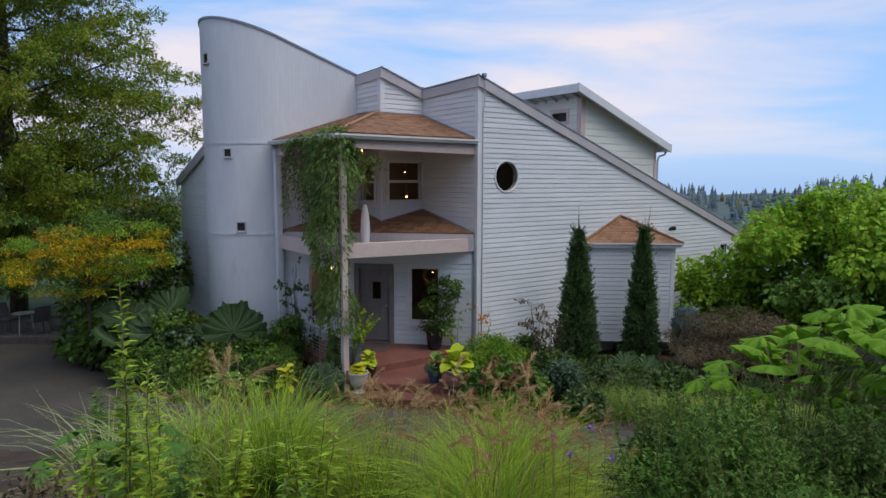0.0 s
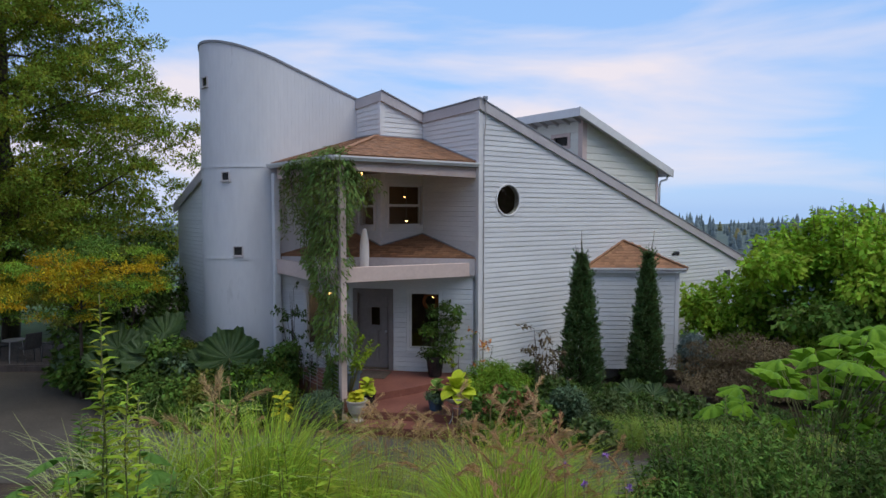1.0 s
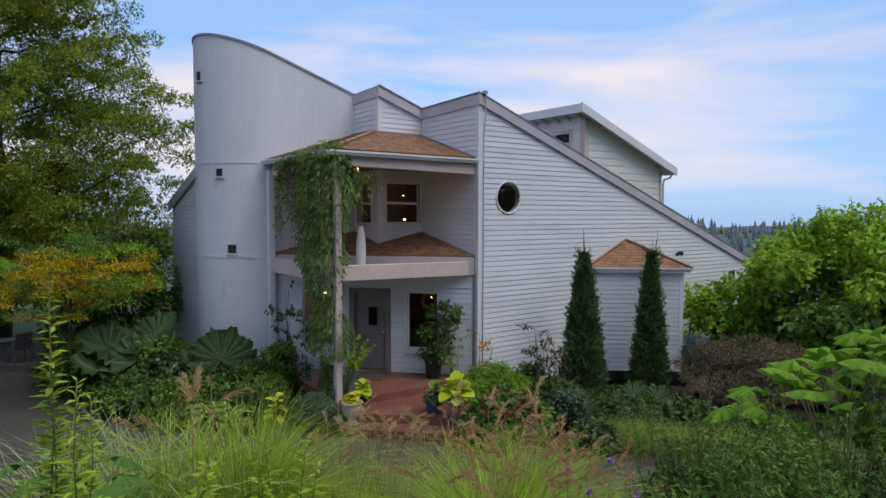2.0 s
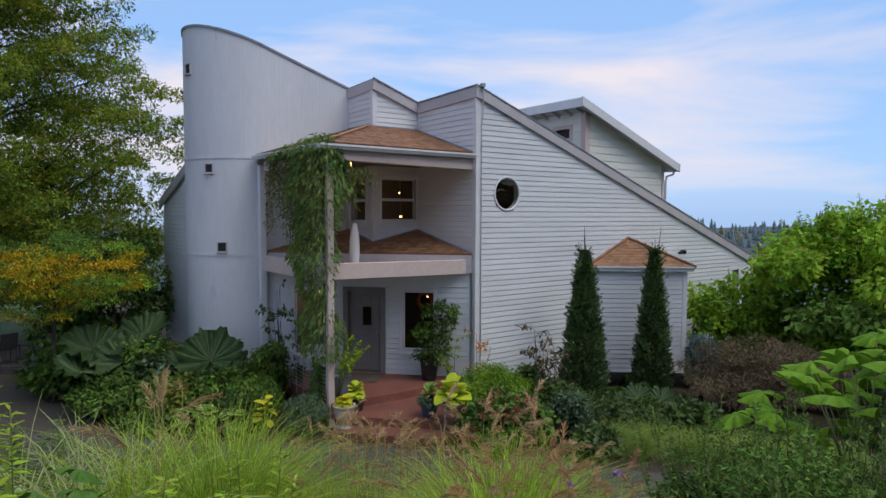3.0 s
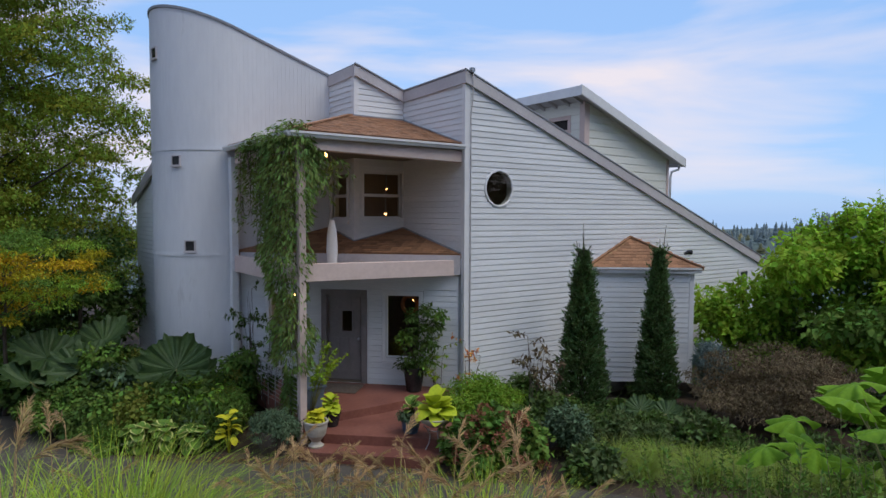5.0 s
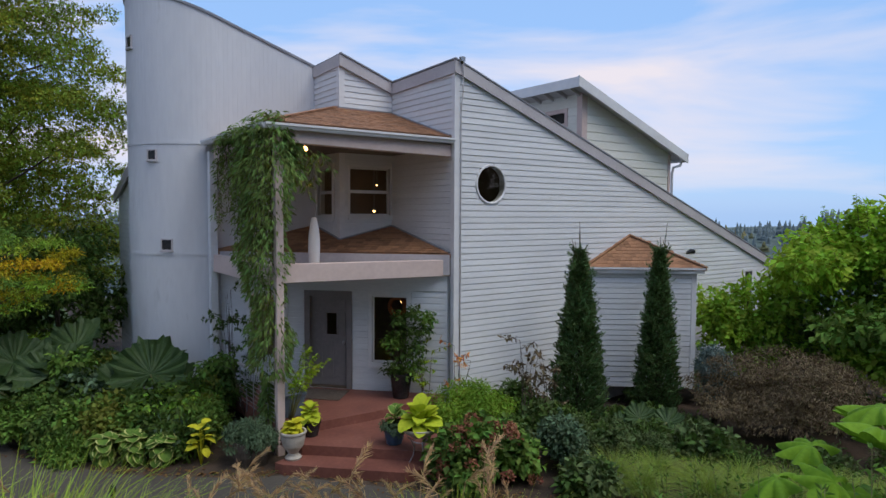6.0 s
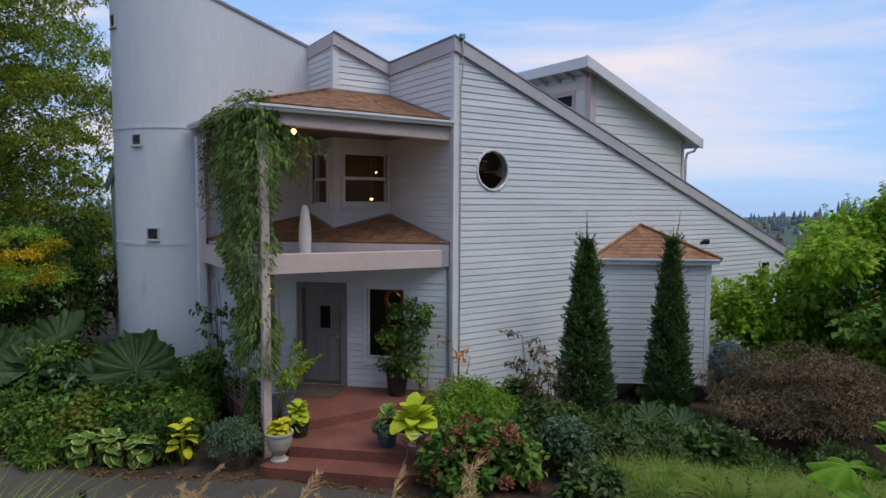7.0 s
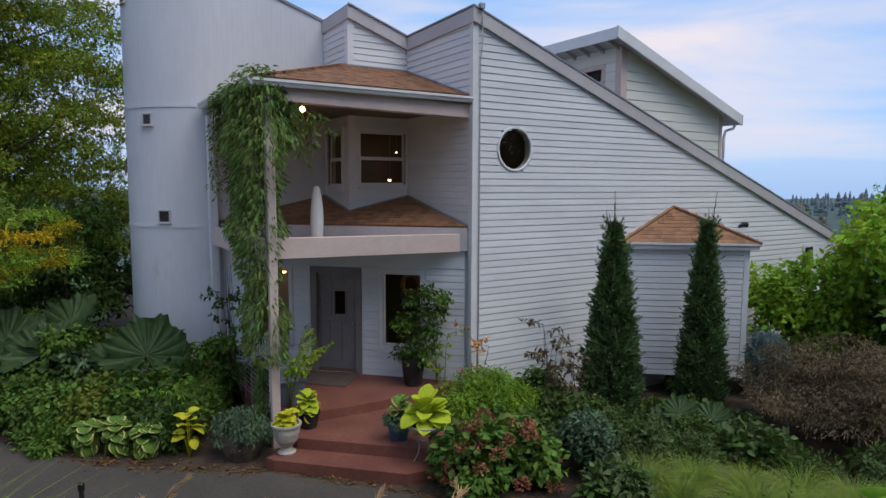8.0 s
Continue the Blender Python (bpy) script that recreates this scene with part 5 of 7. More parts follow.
for i, (x, y, s, hh, mt) in enumerate(((1.0, -2.2, 0.5, 0.5, G_SAGE), (2.9, -2.1, 0.55, 0.55, G_DARK), (3.6, -2.9, 0.5, 0.45, G_SAGE), (1.3, -1.9, 0.45, 0.6, G_DARK), (0.6, -1.7, 0.5, 0.6, G_DARK),
                                      (2.2, -3.0, 0.5, 0.5, G_DARK), (3.2, -4.4, 0.6, 0.45, G_DARK), (0.9, -0.8, 0.5, 0.75, G_DARK), (4.0, -5.2, 0.7, 0.5, G_SAGE), (5.4, -6.2, 0.9, 0.8, G_DARK),
                                      (7.2, -4.6, 1.2, 0.9, G_DARK), (7.0, -7.2, 1.2, 1.0, G_SAGE), (2.6, -1.0, 0.5, 0.5, G_DARK), (5.2, -0.9, 0.5, 0.4, G_DARK), (0.9, -3.0, 0.5, 0.5, G_SAGE), (1.6, -3.4, 0.5, 0.5, G_SAGE), (2.9, -3.7, 0.6, 0.5, G_SAGE), (-0.3, -1.9, 0.5, 0.6, G_DARK), (3.9, -2.2, 0.5, 0.5, G_SAGE), (-0.5, -4.0, 0.45, 0.4, G_SAGE), (1.7, -2.5, 0.4, 0.45, G_SAGE), (-2.0, -2.75, 0.35, 0.22, G_SAGE), (9.2, -2.9, 1.2, 2.0, G_SAGE), (10.6, -1.6, 1.3, 2.2, G_DARK), (7.9, -3.2, 0.9, 1.2, G_DARK))):
    shrub("bed_shrub", "low leafy grey-green ground cover in the bed", x, y, (s, s, hh * (0.8, 1.15, 1.0)[i % 3]), 10, (0.08, 0.13, 0.1)[i % 3], mt, seed=20 + i, per=(130, 75, 95)[i % 3], group="ground cover shrubs", aspect=(0.3, 0.5, 0.4)[i % 3], mats=lambda k, m=mt: (m, G_DARK, m, G_SAGE)[k % 4])


def twiggy(name, label, x, y, h, n, mat, seed, leaf=0.09):
    th = plant(name, label, "shrub", x, y)
    rg = random.Random(seed)
    paths, pts = [], []
    for i in range(n):
        a = rg.uniform(0, 6.28)
        e = Vector((0.35 * math.cos(a) * rg.random(), 0.35 * math.sin(a) * rg.random(), h * rg.uniform(0.7, 1)))
        b = bent((0, 0, -0.05), e, 0, 5, 0.04, rg)
        paths.append((b, 0.011, 0.003))
        for j in range(3):
            s = b[rg.randint(2, 4)]
            e2 = s + Vector((rg.uniform(-0.3, 0.3), rg.uniform(-0.3, 0.3), rg.uniform(-0.02, 0.16)))
            paths.append((bent(s, e2, 0.02, 3), 0.005, 0.002))
            for t in (0.4, 0.7, 0.85, 1.0):
                pts.append(s.lerp(e2, t))
    stems("twig", paths, M_BARK, th, 5)
    p = np.repeat(np.array([tuple(q) for q in pts]), 3, axis=0)
    d = RNG.normal(size=p.shape) + np.array([0, 0, -0.3])
    leaves("foliage", p, d, RNG.normal(size=p.shape) * 0.5 + np.array([0, 0, 1.0]), leaf * (0.6 + 0.7 * RNG.random(len(p))), leaf * 0.5, mat, th)


twiggy("twiggy_shrub", "sparse bare-stemmed shrub with few dull leaves by the wall", 0.35, -1.6, 1.95, 6, G_PURPLE, 3, 0.11)
twiggy("twiggy_shrub", "sparse bare-stemmed shrub with few dull leaves by the wall", 1.15, -1.4, 1.6, 6, G_PURPLE, 4, 0.11)
G_CORAL = leafy("leaf_coral", (0.35, 0.12, 0.06), (0.45, 0.22, 0.10), (0.3, 0.3, 0.08))
twiggy("red_leaved_shrub", "thin shrub with coral autumn leaves beside the deck", -0.25, -0.35, 1.75, 4, G_CORAL, 9, 0.085)


def grass_clump(name, label, x, y, n, h, spread, mat, arch=0.55, width=0.012, z=None, group="", deep=None):
    th = plant(name, label, "grass", x, y, z, group)
    for mt, k in ((mat, n), (deep, n // 2)):
        if mt is None:
            continue
        a = RNG.random(k) * 2 * np.pi
        q = np.sqrt(RNG.random(k)) * spread * (1 + 0.5 * np.sin(a * 3 + x))
        roots = np.stack((np.cos(a) * q, np.sin(a) * q, np.zeros(k)), axis=1)
        d = np.stack((np.cos(a), np.sin(a), np.zeros(k)), axis=1) + RNG.normal(size=(k, 3)) * 0.75 + np.array([0.25 * math.sin(x * 3), 0.25 * math.cos(y * 2), 0])
        blades("blade_tuft", roots, d, h * (0.42 + 0.72 * RNG.random(k) ** 1.2), width * (0.7 + 0.6 * RNG.random(k)), mt, th, arch * (0.25 + 1.3 * RNG.random(k)))
    return th


def plumes(th, n, h, spread, mat, length=0.28, lean=0.5, seed=1, width=0.012, dense=70):
    """Seed heads: thin stalks that end in a drooping brush of fine strands."""
    rg = random.Random(seed)
    paths, P, D, L = [], [], [], []
    for i in range(n):
        a, q = rg.uniform(0, 6.28), spread * rg.random() ** 0.5
        hh = h * rg.uniform(0.85, 1.1)
        la, lb = lean * rg.uniform(0.2, 1), rg.uniform(0, 6.28)
        b = Vector((q * math.cos(a), q * math.sin(a), 0))
        e = b + Vector((la * math.cos(lb) * 0.6, la * math.sin(lb) * 0.6, hh))
        tip = e + Vector((math.cos(lb) * length * 0.75, math.sin(lb) * length * 0.75, length * rg.uniform(0.2, 0.75)))
        paths.append((bent(b, e, 0, 4), 0.004, 0.0025))
        paths.append((bent(e, tip, 0.03, 4), 0.0025, 0.0012))
        for j in range(dense):
            t = rg.random()
            p = e.lerp(tip, t)
            P.append((p.x, p.y, p.z + 0.03 * 4 * t * (1 - t)))
            D.append(tuple((tip - e).normalized() * 1.3 + Vector((rg.uniform(-0.6, 0.6), rg.uniform(-0.6, 0.6), rg.uniform(-0.9, 0.3)))))
            L.append(length * 0.38 * rg.uniform(0.5, 1.1) * (1.2 - 0.6 * t))
    stems("stalk", paths, G_STRAW, th, 4)
    leaves("seed_head", np.array(P), np.array(D), RNG.normal(size=(len(P), 3)), np.array(L), width, mat, th, 0.05)


for i in range(13):
    x, y = 0.2 + 0.58 * (i % 7) + random.uniform(-0.12, 0.12), -3.85 - 0.42 * (i % 7) - 0.7 * (i // 7) + random.uniform(-0.15, 0.15)
    grass_clump("grass_mound", "low arching mound of lime-green grass at the bed edge", x, y, 620, random.uniform(0.5, 0.72), 0.1, G_GRASS3, 1.2, 0.008, group="lime grass mounds", deep=G_GRASS2)

# ---- bed left of the steps ----
for i, (x, y, r, hh, mt, s) in enumerate(((-4.85, 1.95, 0.75, 1.0, G_MID, 0.11), (-5.35, 2.4, 0.85, 1.0, G_DARK, 0.12), (-6.1, 2.5, 0.8, 0.95, G_MID, 0.12), (-5.2, 1.3, 0.65, 0.7, G_DARK, 0.10),
                                         (-6.7, 3.0, 0.8, 0.85, G_DARK, 0.13), (-7.3, 3.7, 0.8, 0.9, G_MID, 0.13), (-4.4, 2.8, 0.6, 1.1, G_DARK, 0.11), (-6.5, 4.4, 0.9, 1.2, G_DARK, 0.16),
                                         (-7.6, 7.4, 0.9, 1.1, G_DARK, 0.15), (-6.8, 6.2, 1.0, 1.6, G_DARK, 0.15), (-5.7, 5.6, 0.6, 1.4, G_DARK, 0.14), (-8.0, 5.9, 0.9, 1.0, G_MID, 0.15), (-6.9, 2.1, 0.5, 0.5, G_MID, 0.12), (-4.1, 2.75, 0.4, 1.6, G_DARK, 0.08))):
    shrub("bed_shrub", "leafy green shrub in the bed below the tower", x, y, (r, r, hh * (0.85, 1.1, 1.0, 1.25)[i % 4]), 17, s * (0.62, 1.15, 0.85, 1.45, 0.7)[i % 5], mt, seed=50 + i, per=(200, 95, 140, 70, 180)[i % 5], group="shrubs below the tower", aspect=0.28 + 0.16 * (i % 3), droop=(0.2, 0.7, 0.45)[i % 3], flat=(0.8, 0.5)[i % 2], mats=(lambda k, m=mt, j=i: (m, G_MID, m, G_DARK, (m, G_BRIGHT, G_OLIVE, G_BLUE)[j % 4], G_OLIVE if j % 3 == 0 else m)[k % 6]))
SH_VAR = leaf_shape("hosta_leaf", HOSTA_ROWS, G_MID)
SH_VAR_EDGE = leaf_shape("hosta_leaf_edge", [(a - 0.02, w * 1.24 + 0.015, e, h - 0.012) for a, w, e, h in HOSTA_ROWS], G_VAR)
SH_GOLD = leaf_shape("golden_leaf", HOSTA_ROWS, G_YELLOW)
SH_LIME = leaf_shape("lime_leaf", HOSTA_ROWS, leafy("leaf_lime_gloss", (0.34, 0.43, 0.04), (0.52, 0.57, 0.06), (0.28, 0.4, 0.04), gain=1.1))
for k, (x, y, n) in enumerate(((-5.95, 1.25, 22), (-5.55, 0.95, 18), (-6.35, 1.55, 16))):
    th = rosette("hosta", "hosta with cream-edged green leaves at the drive's edge", "plant", (x, y, 0.0), n + 16, 0.215, SH_VAR, G_MID, (-68, 8), "cream-edged hostas", 0.46, 30 + k)
    for ob in [o for o in th.children if o.data is SH_VAR]:
        link("leaf_margin", SH_VAR_EDGE, ob, "", pose(0, 0, -0.004))
rosette("golden_plant", "golden-yellow leafy plant at the drive's edge", "plant", (-5.0, 0.62, 0.0), 17, 0.19, SH_GOLD, G_YELLOW, (-40, 40), "", 0.6, 40)


# great rhubarb leaves below the tower
def gunnera_leaf():
    v, f = [(0, 0, 0)], []
    rings, seg = 6, 56
    for i in range(1, rings + 1):
        q = i / rings
        for k in range(seg):
            a = radians(-155 + 310 * k / (seg - 1)) + math.pi / 2
            lobe = 1 - 0.16 * (0.5 - 0.5 * math.cos(k / (seg - 1) * 2 * math.pi * 7)) ** 2
            jag = 1 + (0.04 if k % 2 else -0.03) + 0.07 * math.sin(k * 1.7) * math.cos(k * 0.6)
            r = q * (lobe * jag if i == rings else 1 - (1 - lobe) * q * 0.8)
            pleat = 0.11 * q * math.cos(k / (seg - 1) * 2 * math.pi * 14)
            v.append((r * math.cos(a), r * math.sin(a), 0.30 * q * q + pleat * (0.75 + 0.25 * math.sin(k * 0.9)) + 0.06 * q * q * math.sin(k * 0.53)))
    for k in range(seg - 1):
        f.append((0, 1 + k, 2 + k))
        for i in range(rings - 1):
            b = 1 + i * seg + k
            f.append((b, b + seg, b + seg + 1, b + 1))
    return mesh_from("giant_leaf", v, f, G_GUN)


G_GUN = material("giant_leaf_skin", (0.032, 0.07, 0.022), (0.065, 0.115, 0.036), 5, 0.55, 0.5, (1, 1, 1), 7, translucent=0.12)
GUN = gunnera_leaf()


def gunnera(x, y, leaves_at, label, seed=1):
    th = plant("giant_rhubarb", label, "plant", x, y)
    paths = []
    for (dx, dy, z, s, yaw, tilt) in leaves_at:
        m = Matrix.Translation((dx, dy, z)) @ Matrix.Rotation(radians(yaw), 4, "Z") @ Matrix.Rotation(radians(tilt), 4, "X") @ Matrix.Diagonal((s, s, s, 1))
        link("leaf", GUN, th, "", m)
        paths.append((bent((0, 0, -0.05), (dx, dy, z), 0.05, 5), 0.03, 0.02))
    stems("stalk", paths, M_STEM, th, 6)


gunnera(-5.0, 3.5, ((-0.2, 0.0, 1.0, 0.76, -20, 48), (0.35, 0.1, 0.75, 0.45, -70, 35), (-0.7, 0.2, 0.85, 0.55, 30, 30)), "giant rhubarb with a huge pleated leaf against the tower")
gunnera(-6.9, 4.3, ((0.0, 0.0, 1.05, 0.7, -30, 32), (-0.55, 0.5, 1.3, 0.7, 10, 28), (0.5, 0.5, 1.5, 0.65, -50, 35), (-0.9, -0.1, 0.95, 0.6, 40, 25)), "giant rhubarb with several huge dark leaves")
gunnera(2.55, -2.55, ((0.0, 0.0, 0.5, 0.32, -40, 35), (0.4, -0.35, 0.42, 0.34, -60, 30), (-0.35, 0.1, 0.42, 0.26, 0, 30)), "young giant rhubarb with pleated leaves in the bed")

# ---- bank in front: tall grasses and perennials ----
for i, (x, y, n, h, mt, dp) in enumerate(((-7.35, -5.3, 1500, 1.62, G_GRASS, G_GRASS2), (-7.9, -6.1, 1300, 1.8, G_GRASS2, G_GRASS), (-6.7, -5.9, 900, 1.5, G_GRASS2, G_GRASS), (-5.3, -6.9, 1700, 2.05, G_GRASS, G_GRASS2),
                                         (-5.9, -7.5, 1500, 1.85, G_GRASS, G_GRASS2), (-4.6, -7.1, 1100, 1.75, G_GRASS2, G_GRASS), (-8.5, -5.6, 700, 1.6, G_GRASS, G_GRASS2), (-6.6, -8.2, 800, 1.3, G_GRASS2, G_GRASS))):
    th = grass_clump("tall_grass", "tall arching clump of yellow-green ornamental grass on the bank", x, y, int(n * 0.8), h * 0.85, 0.36, mt, 0.75, 0.012, group="tall grasses on the bank", deep=dp)
    if i in (0, 2, 3, 4, 5, 6):
        plumes(th, 3 if i in (0, 6) else 14, h * 0.88, 0.6, G_PINK, 0.28, 0.8, 60 + i, 0.006, 60)
for i, (x, y) in enumerate(((-6.1, -6.0), (-5.75, -5.7), (-6.35, -5.5), (-5.2, -6.0))):
    th = grass_clump("fountain_grass", "fountain grass with soft straw-pink seed heads", x, y, 350, 1.0, 0.2, G_GRASS2, 0.8, 0.008, group="fountain grasses on the bank")
    plumes(th, 18, 1.6, 0.4, G_STRAW if i % 2 else G_PINK, 0.24, 0.35, 80 + i, 0.005, 60)
for i, (x, y) in enumerate(((-6.3, -8.0), (-5.7, -8.3), (-6.9, -8.6), (-5.2, -7.8))):
    th = grass_clump("red_seed_grass", "airy grass with reddish-brown seed heads", x, y, 160, 0.9, 0.2, G_GRASS, 0.7, 0.008, group="red-headed grasses on the bank")
    plumes(th, 12, 1.15, 0.65, G_ROSE, 0.26, 0.5, 120 + i, 0.005, 60)
for i, (x, y) in enumerate(((-9.0, -6.1), (-8.75, -5.4), (-9.4, -5.4))):
    grass_clump("striped_grass", "striped cream-and-green ornamental grass", x, y, 110, 1.45, 0.18, G_SILVER, 0.9, 0.018, group="striped grasses on the bank")
th = grass_clump("plume_grass", "grass with a drooping straw-coloured plume", -8.55, -6.6, 60, 1.2, 0.1, G_GRASS2, 0.6, 0.01)
plumes(th, 5, 1.35, 0.15, G_STRAW, 0.34, 0.5, 95, 0.006, 90)


def leafy_stem(name, label, x, y, h, n, mat, seed, leaf=0.14, spread=0.2, group=""):
    """Upright perennial stems set with whorls of narrow leaves."""
    th = plant(name, label, "plant", x, y, group=group)
    rg = random.Random(seed)
    paths, P, D, L = [], [], [], []
    for i in range(n):
        a = rg.uniform(0, 6.28)
        b = Vector((spread * 0.4 * math.cos(a), spread * 0.4 * math.sin(a), 0))
        e = Vector((spread * math.cos(a), spread * math.sin(a), h * rg.uniform(0.72, 1.0) if i else h))
        st = bent(b, e, 0, 6, 0.02, rg)
        paths.append((st, 0.007, 0.003))
        m = int(h * 46)
        for j in range(m):
            t = 0.25 + 0.75 * j / m
            p = st[0].lerp(st[-1], t)
            az = j * 2.4
            P.append(tuple(p))
            D.append((math.cos(az), math.sin(az), rg.uniform(-0.1, 0.7)))
            L.append(leaf * (1.25 - 0.75 * abs(t - 0.55) * 1.6) * rg.uniform(0.75, 1.2))
    stems("stem", paths, M_STEM, th, 5)
    L = np.array(L)
    leaves("foliage", np.array(P), np.array(D), np.tile(np.array([0, 0, 1.0]), (len(P), 1)) + RNG.normal(size=(len(P), 3)) * 0.3, L, L * 0.3, mat, th)


leafy_stem("tall_perennial", "tall leafy green perennial on a single woody stem", -9.62, -8.35, 2.55, 4, G_GOLDROD, 4, 0.105, 0.17)
for i, (x, y, h, mt) in enumerate(((-8.9, -7.3, 1.45, G_GOLDROD), (-9.3, -7.2, 1.4, G_MID), (-8.0, -7.2, 1.3, G_GOLDROD), (-9.6, -7.0, 1.3, G_GOLDROD), (-8.1, -4.6, 1.3, G_GOLDROD),
                                  (-8.7, -8.3, 1.2, G_MID), (-7.6, -4.5, 1.35, G_GOLDROD), (-9.2, -4.6, 1.3, G_MID), (-7.6, -8.5, 1.0, G_GOLDROD))):
    leafy_stem("leafy_perennial", "clump of leafy yellow-green perennials on the bank", x, y, h * 0.88, 7, mt, 70 + i, 0.125, 0.32, "leafy perennials on the bank")
shrub("dark_shrub", "low dark purple-brown shrub at the bank's edge", -10.2, -7.35, (0.75, 0.75, 1.0), 18, 0.07, G_PURPLE, seed=90)

# fine-leaved evergreen mass on the bank
rgx = random.Random(3)
for i, (x, y, r, h) in enumerate(((-4.25, -8.75, 1.05, 1.8), (-5.0, -9.6, 1.0, 1.5), (-3.2, -8.3, 1.05, 2.0), (-4.0, -10.0, 1.15, 1.85), (-2.5, -7.6, 1.0, 1.75), (-5.8, -10.7, 0.9, 1.1), (-2.2, -8.6, 1.1, 1.7), (-3.0, -10.4, 1.2, 1.9))):
    th, cl = shrub("evergreen_shrub", "fine-leaved dark green evergreen shrub on the bank", x, y, (r * rgx.uniform(0.8, 1.1), r * rgx.uniform(0.8, 1.1), h), 26, 0.055, G_MID if i % 3 else G_DARK, seed=100 + i, per=210, group="evergreen shrubs on the bank", aspect=0.42)
    rg = random.Random(i)
    paths, P, D = [], [], []
    for k in range(34):
        a, q = rg.uniform(0, 6.28), r * 0.9 * rg.random() ** 0.5
        b = Vector((q * math.cos(a), q * math.sin(a), h * 0.75))
        e = b + Vector((0.25 * math.cos(a) * rg.random(), 0.25 * math.sin(a) * rg.random(), rg.uniform(0.2, 0.75)))
        paths.append((bent(b, e, 0, 3), 0.005, 0.002))
        for j in range(34):
            P.append(tuple(b.lerp(e, rg.random())))
            D.append((rg.uniform(-1, 1), rg.uniform(-1, 1), rg.uniform(0.1, 0.9)))
    stems("shoot", paths, M_STEM, th, 4)
    leaves("shoot_leaf", np.array(P), np.array(D), RNG.normal(size=(len(P), 3)), 0.05, 0.018, G_MID, th)
G_VIOLET = leafy("flower_violet", (0.16, 0.08, 0.35), (0.25, 0.14, 0.5))
fl = plant("violet_flowers", "few small violet flowers among the bank's grasses", "flower", -6.3, -8.9)
pts = np.array([(0.0, 0.0, 1.02), (0.3, -0.2, 0.98), (0.55, 0.25, 1.05), (0.2, 0.4, 1.0)])
stems("stalk", [(bent((p[0] * 0.7, p[1] * 0.7, 0), p, 0, 4), 0.004, 0.003) for p in pts], M_STEM, fl, 4)
pp = np.repeat(pts, 14, axis=0)
leaves("flower", pp, RNG.normal(size=pp.shape) + np.array([0, 0, 0.5]), RNG.normal(size=pp.shape), 0.04, 0.02, G_VIOLET, fl)


# big palmate leaves of the tall shrub on the bank
def palmate_leaf():
    v, f = [(0, 0, 0.0)], []
    seg, rings = 57, 5
    for i in range(1, rings + 1):
        q = i / rings
        for k in range(seg):
            t = k / (seg - 1)
            a = radians(-150 + 300 * t) + math.pi / 2
            c = 0.5 - 0.5 * math.cos(t * 2 * math.pi * 7)
            r = 0.64 + 0.36 * c ** 0.75
            r *= 0.72 + 0.28 * math.sin(math.pi * t)
            rr = q * (r * q + 0.62 * (1 - q))
            v.append((rr * math.cos(a), rr * math.sin(a), 0.07 * math.sin(q * 2.2) - 0.34 * q * q + 0.07 * q * c))
    for k in range(seg - 1):
        f.append((0, 1 + k, 2 + k))
        for i in range(rings - 1):
            b = 1 + i * seg + k
            f.append((b, b + seg, b + seg + 1, b + 1))
    return mesh_from("palmate_leaf", v, f, G_PAPER, True)


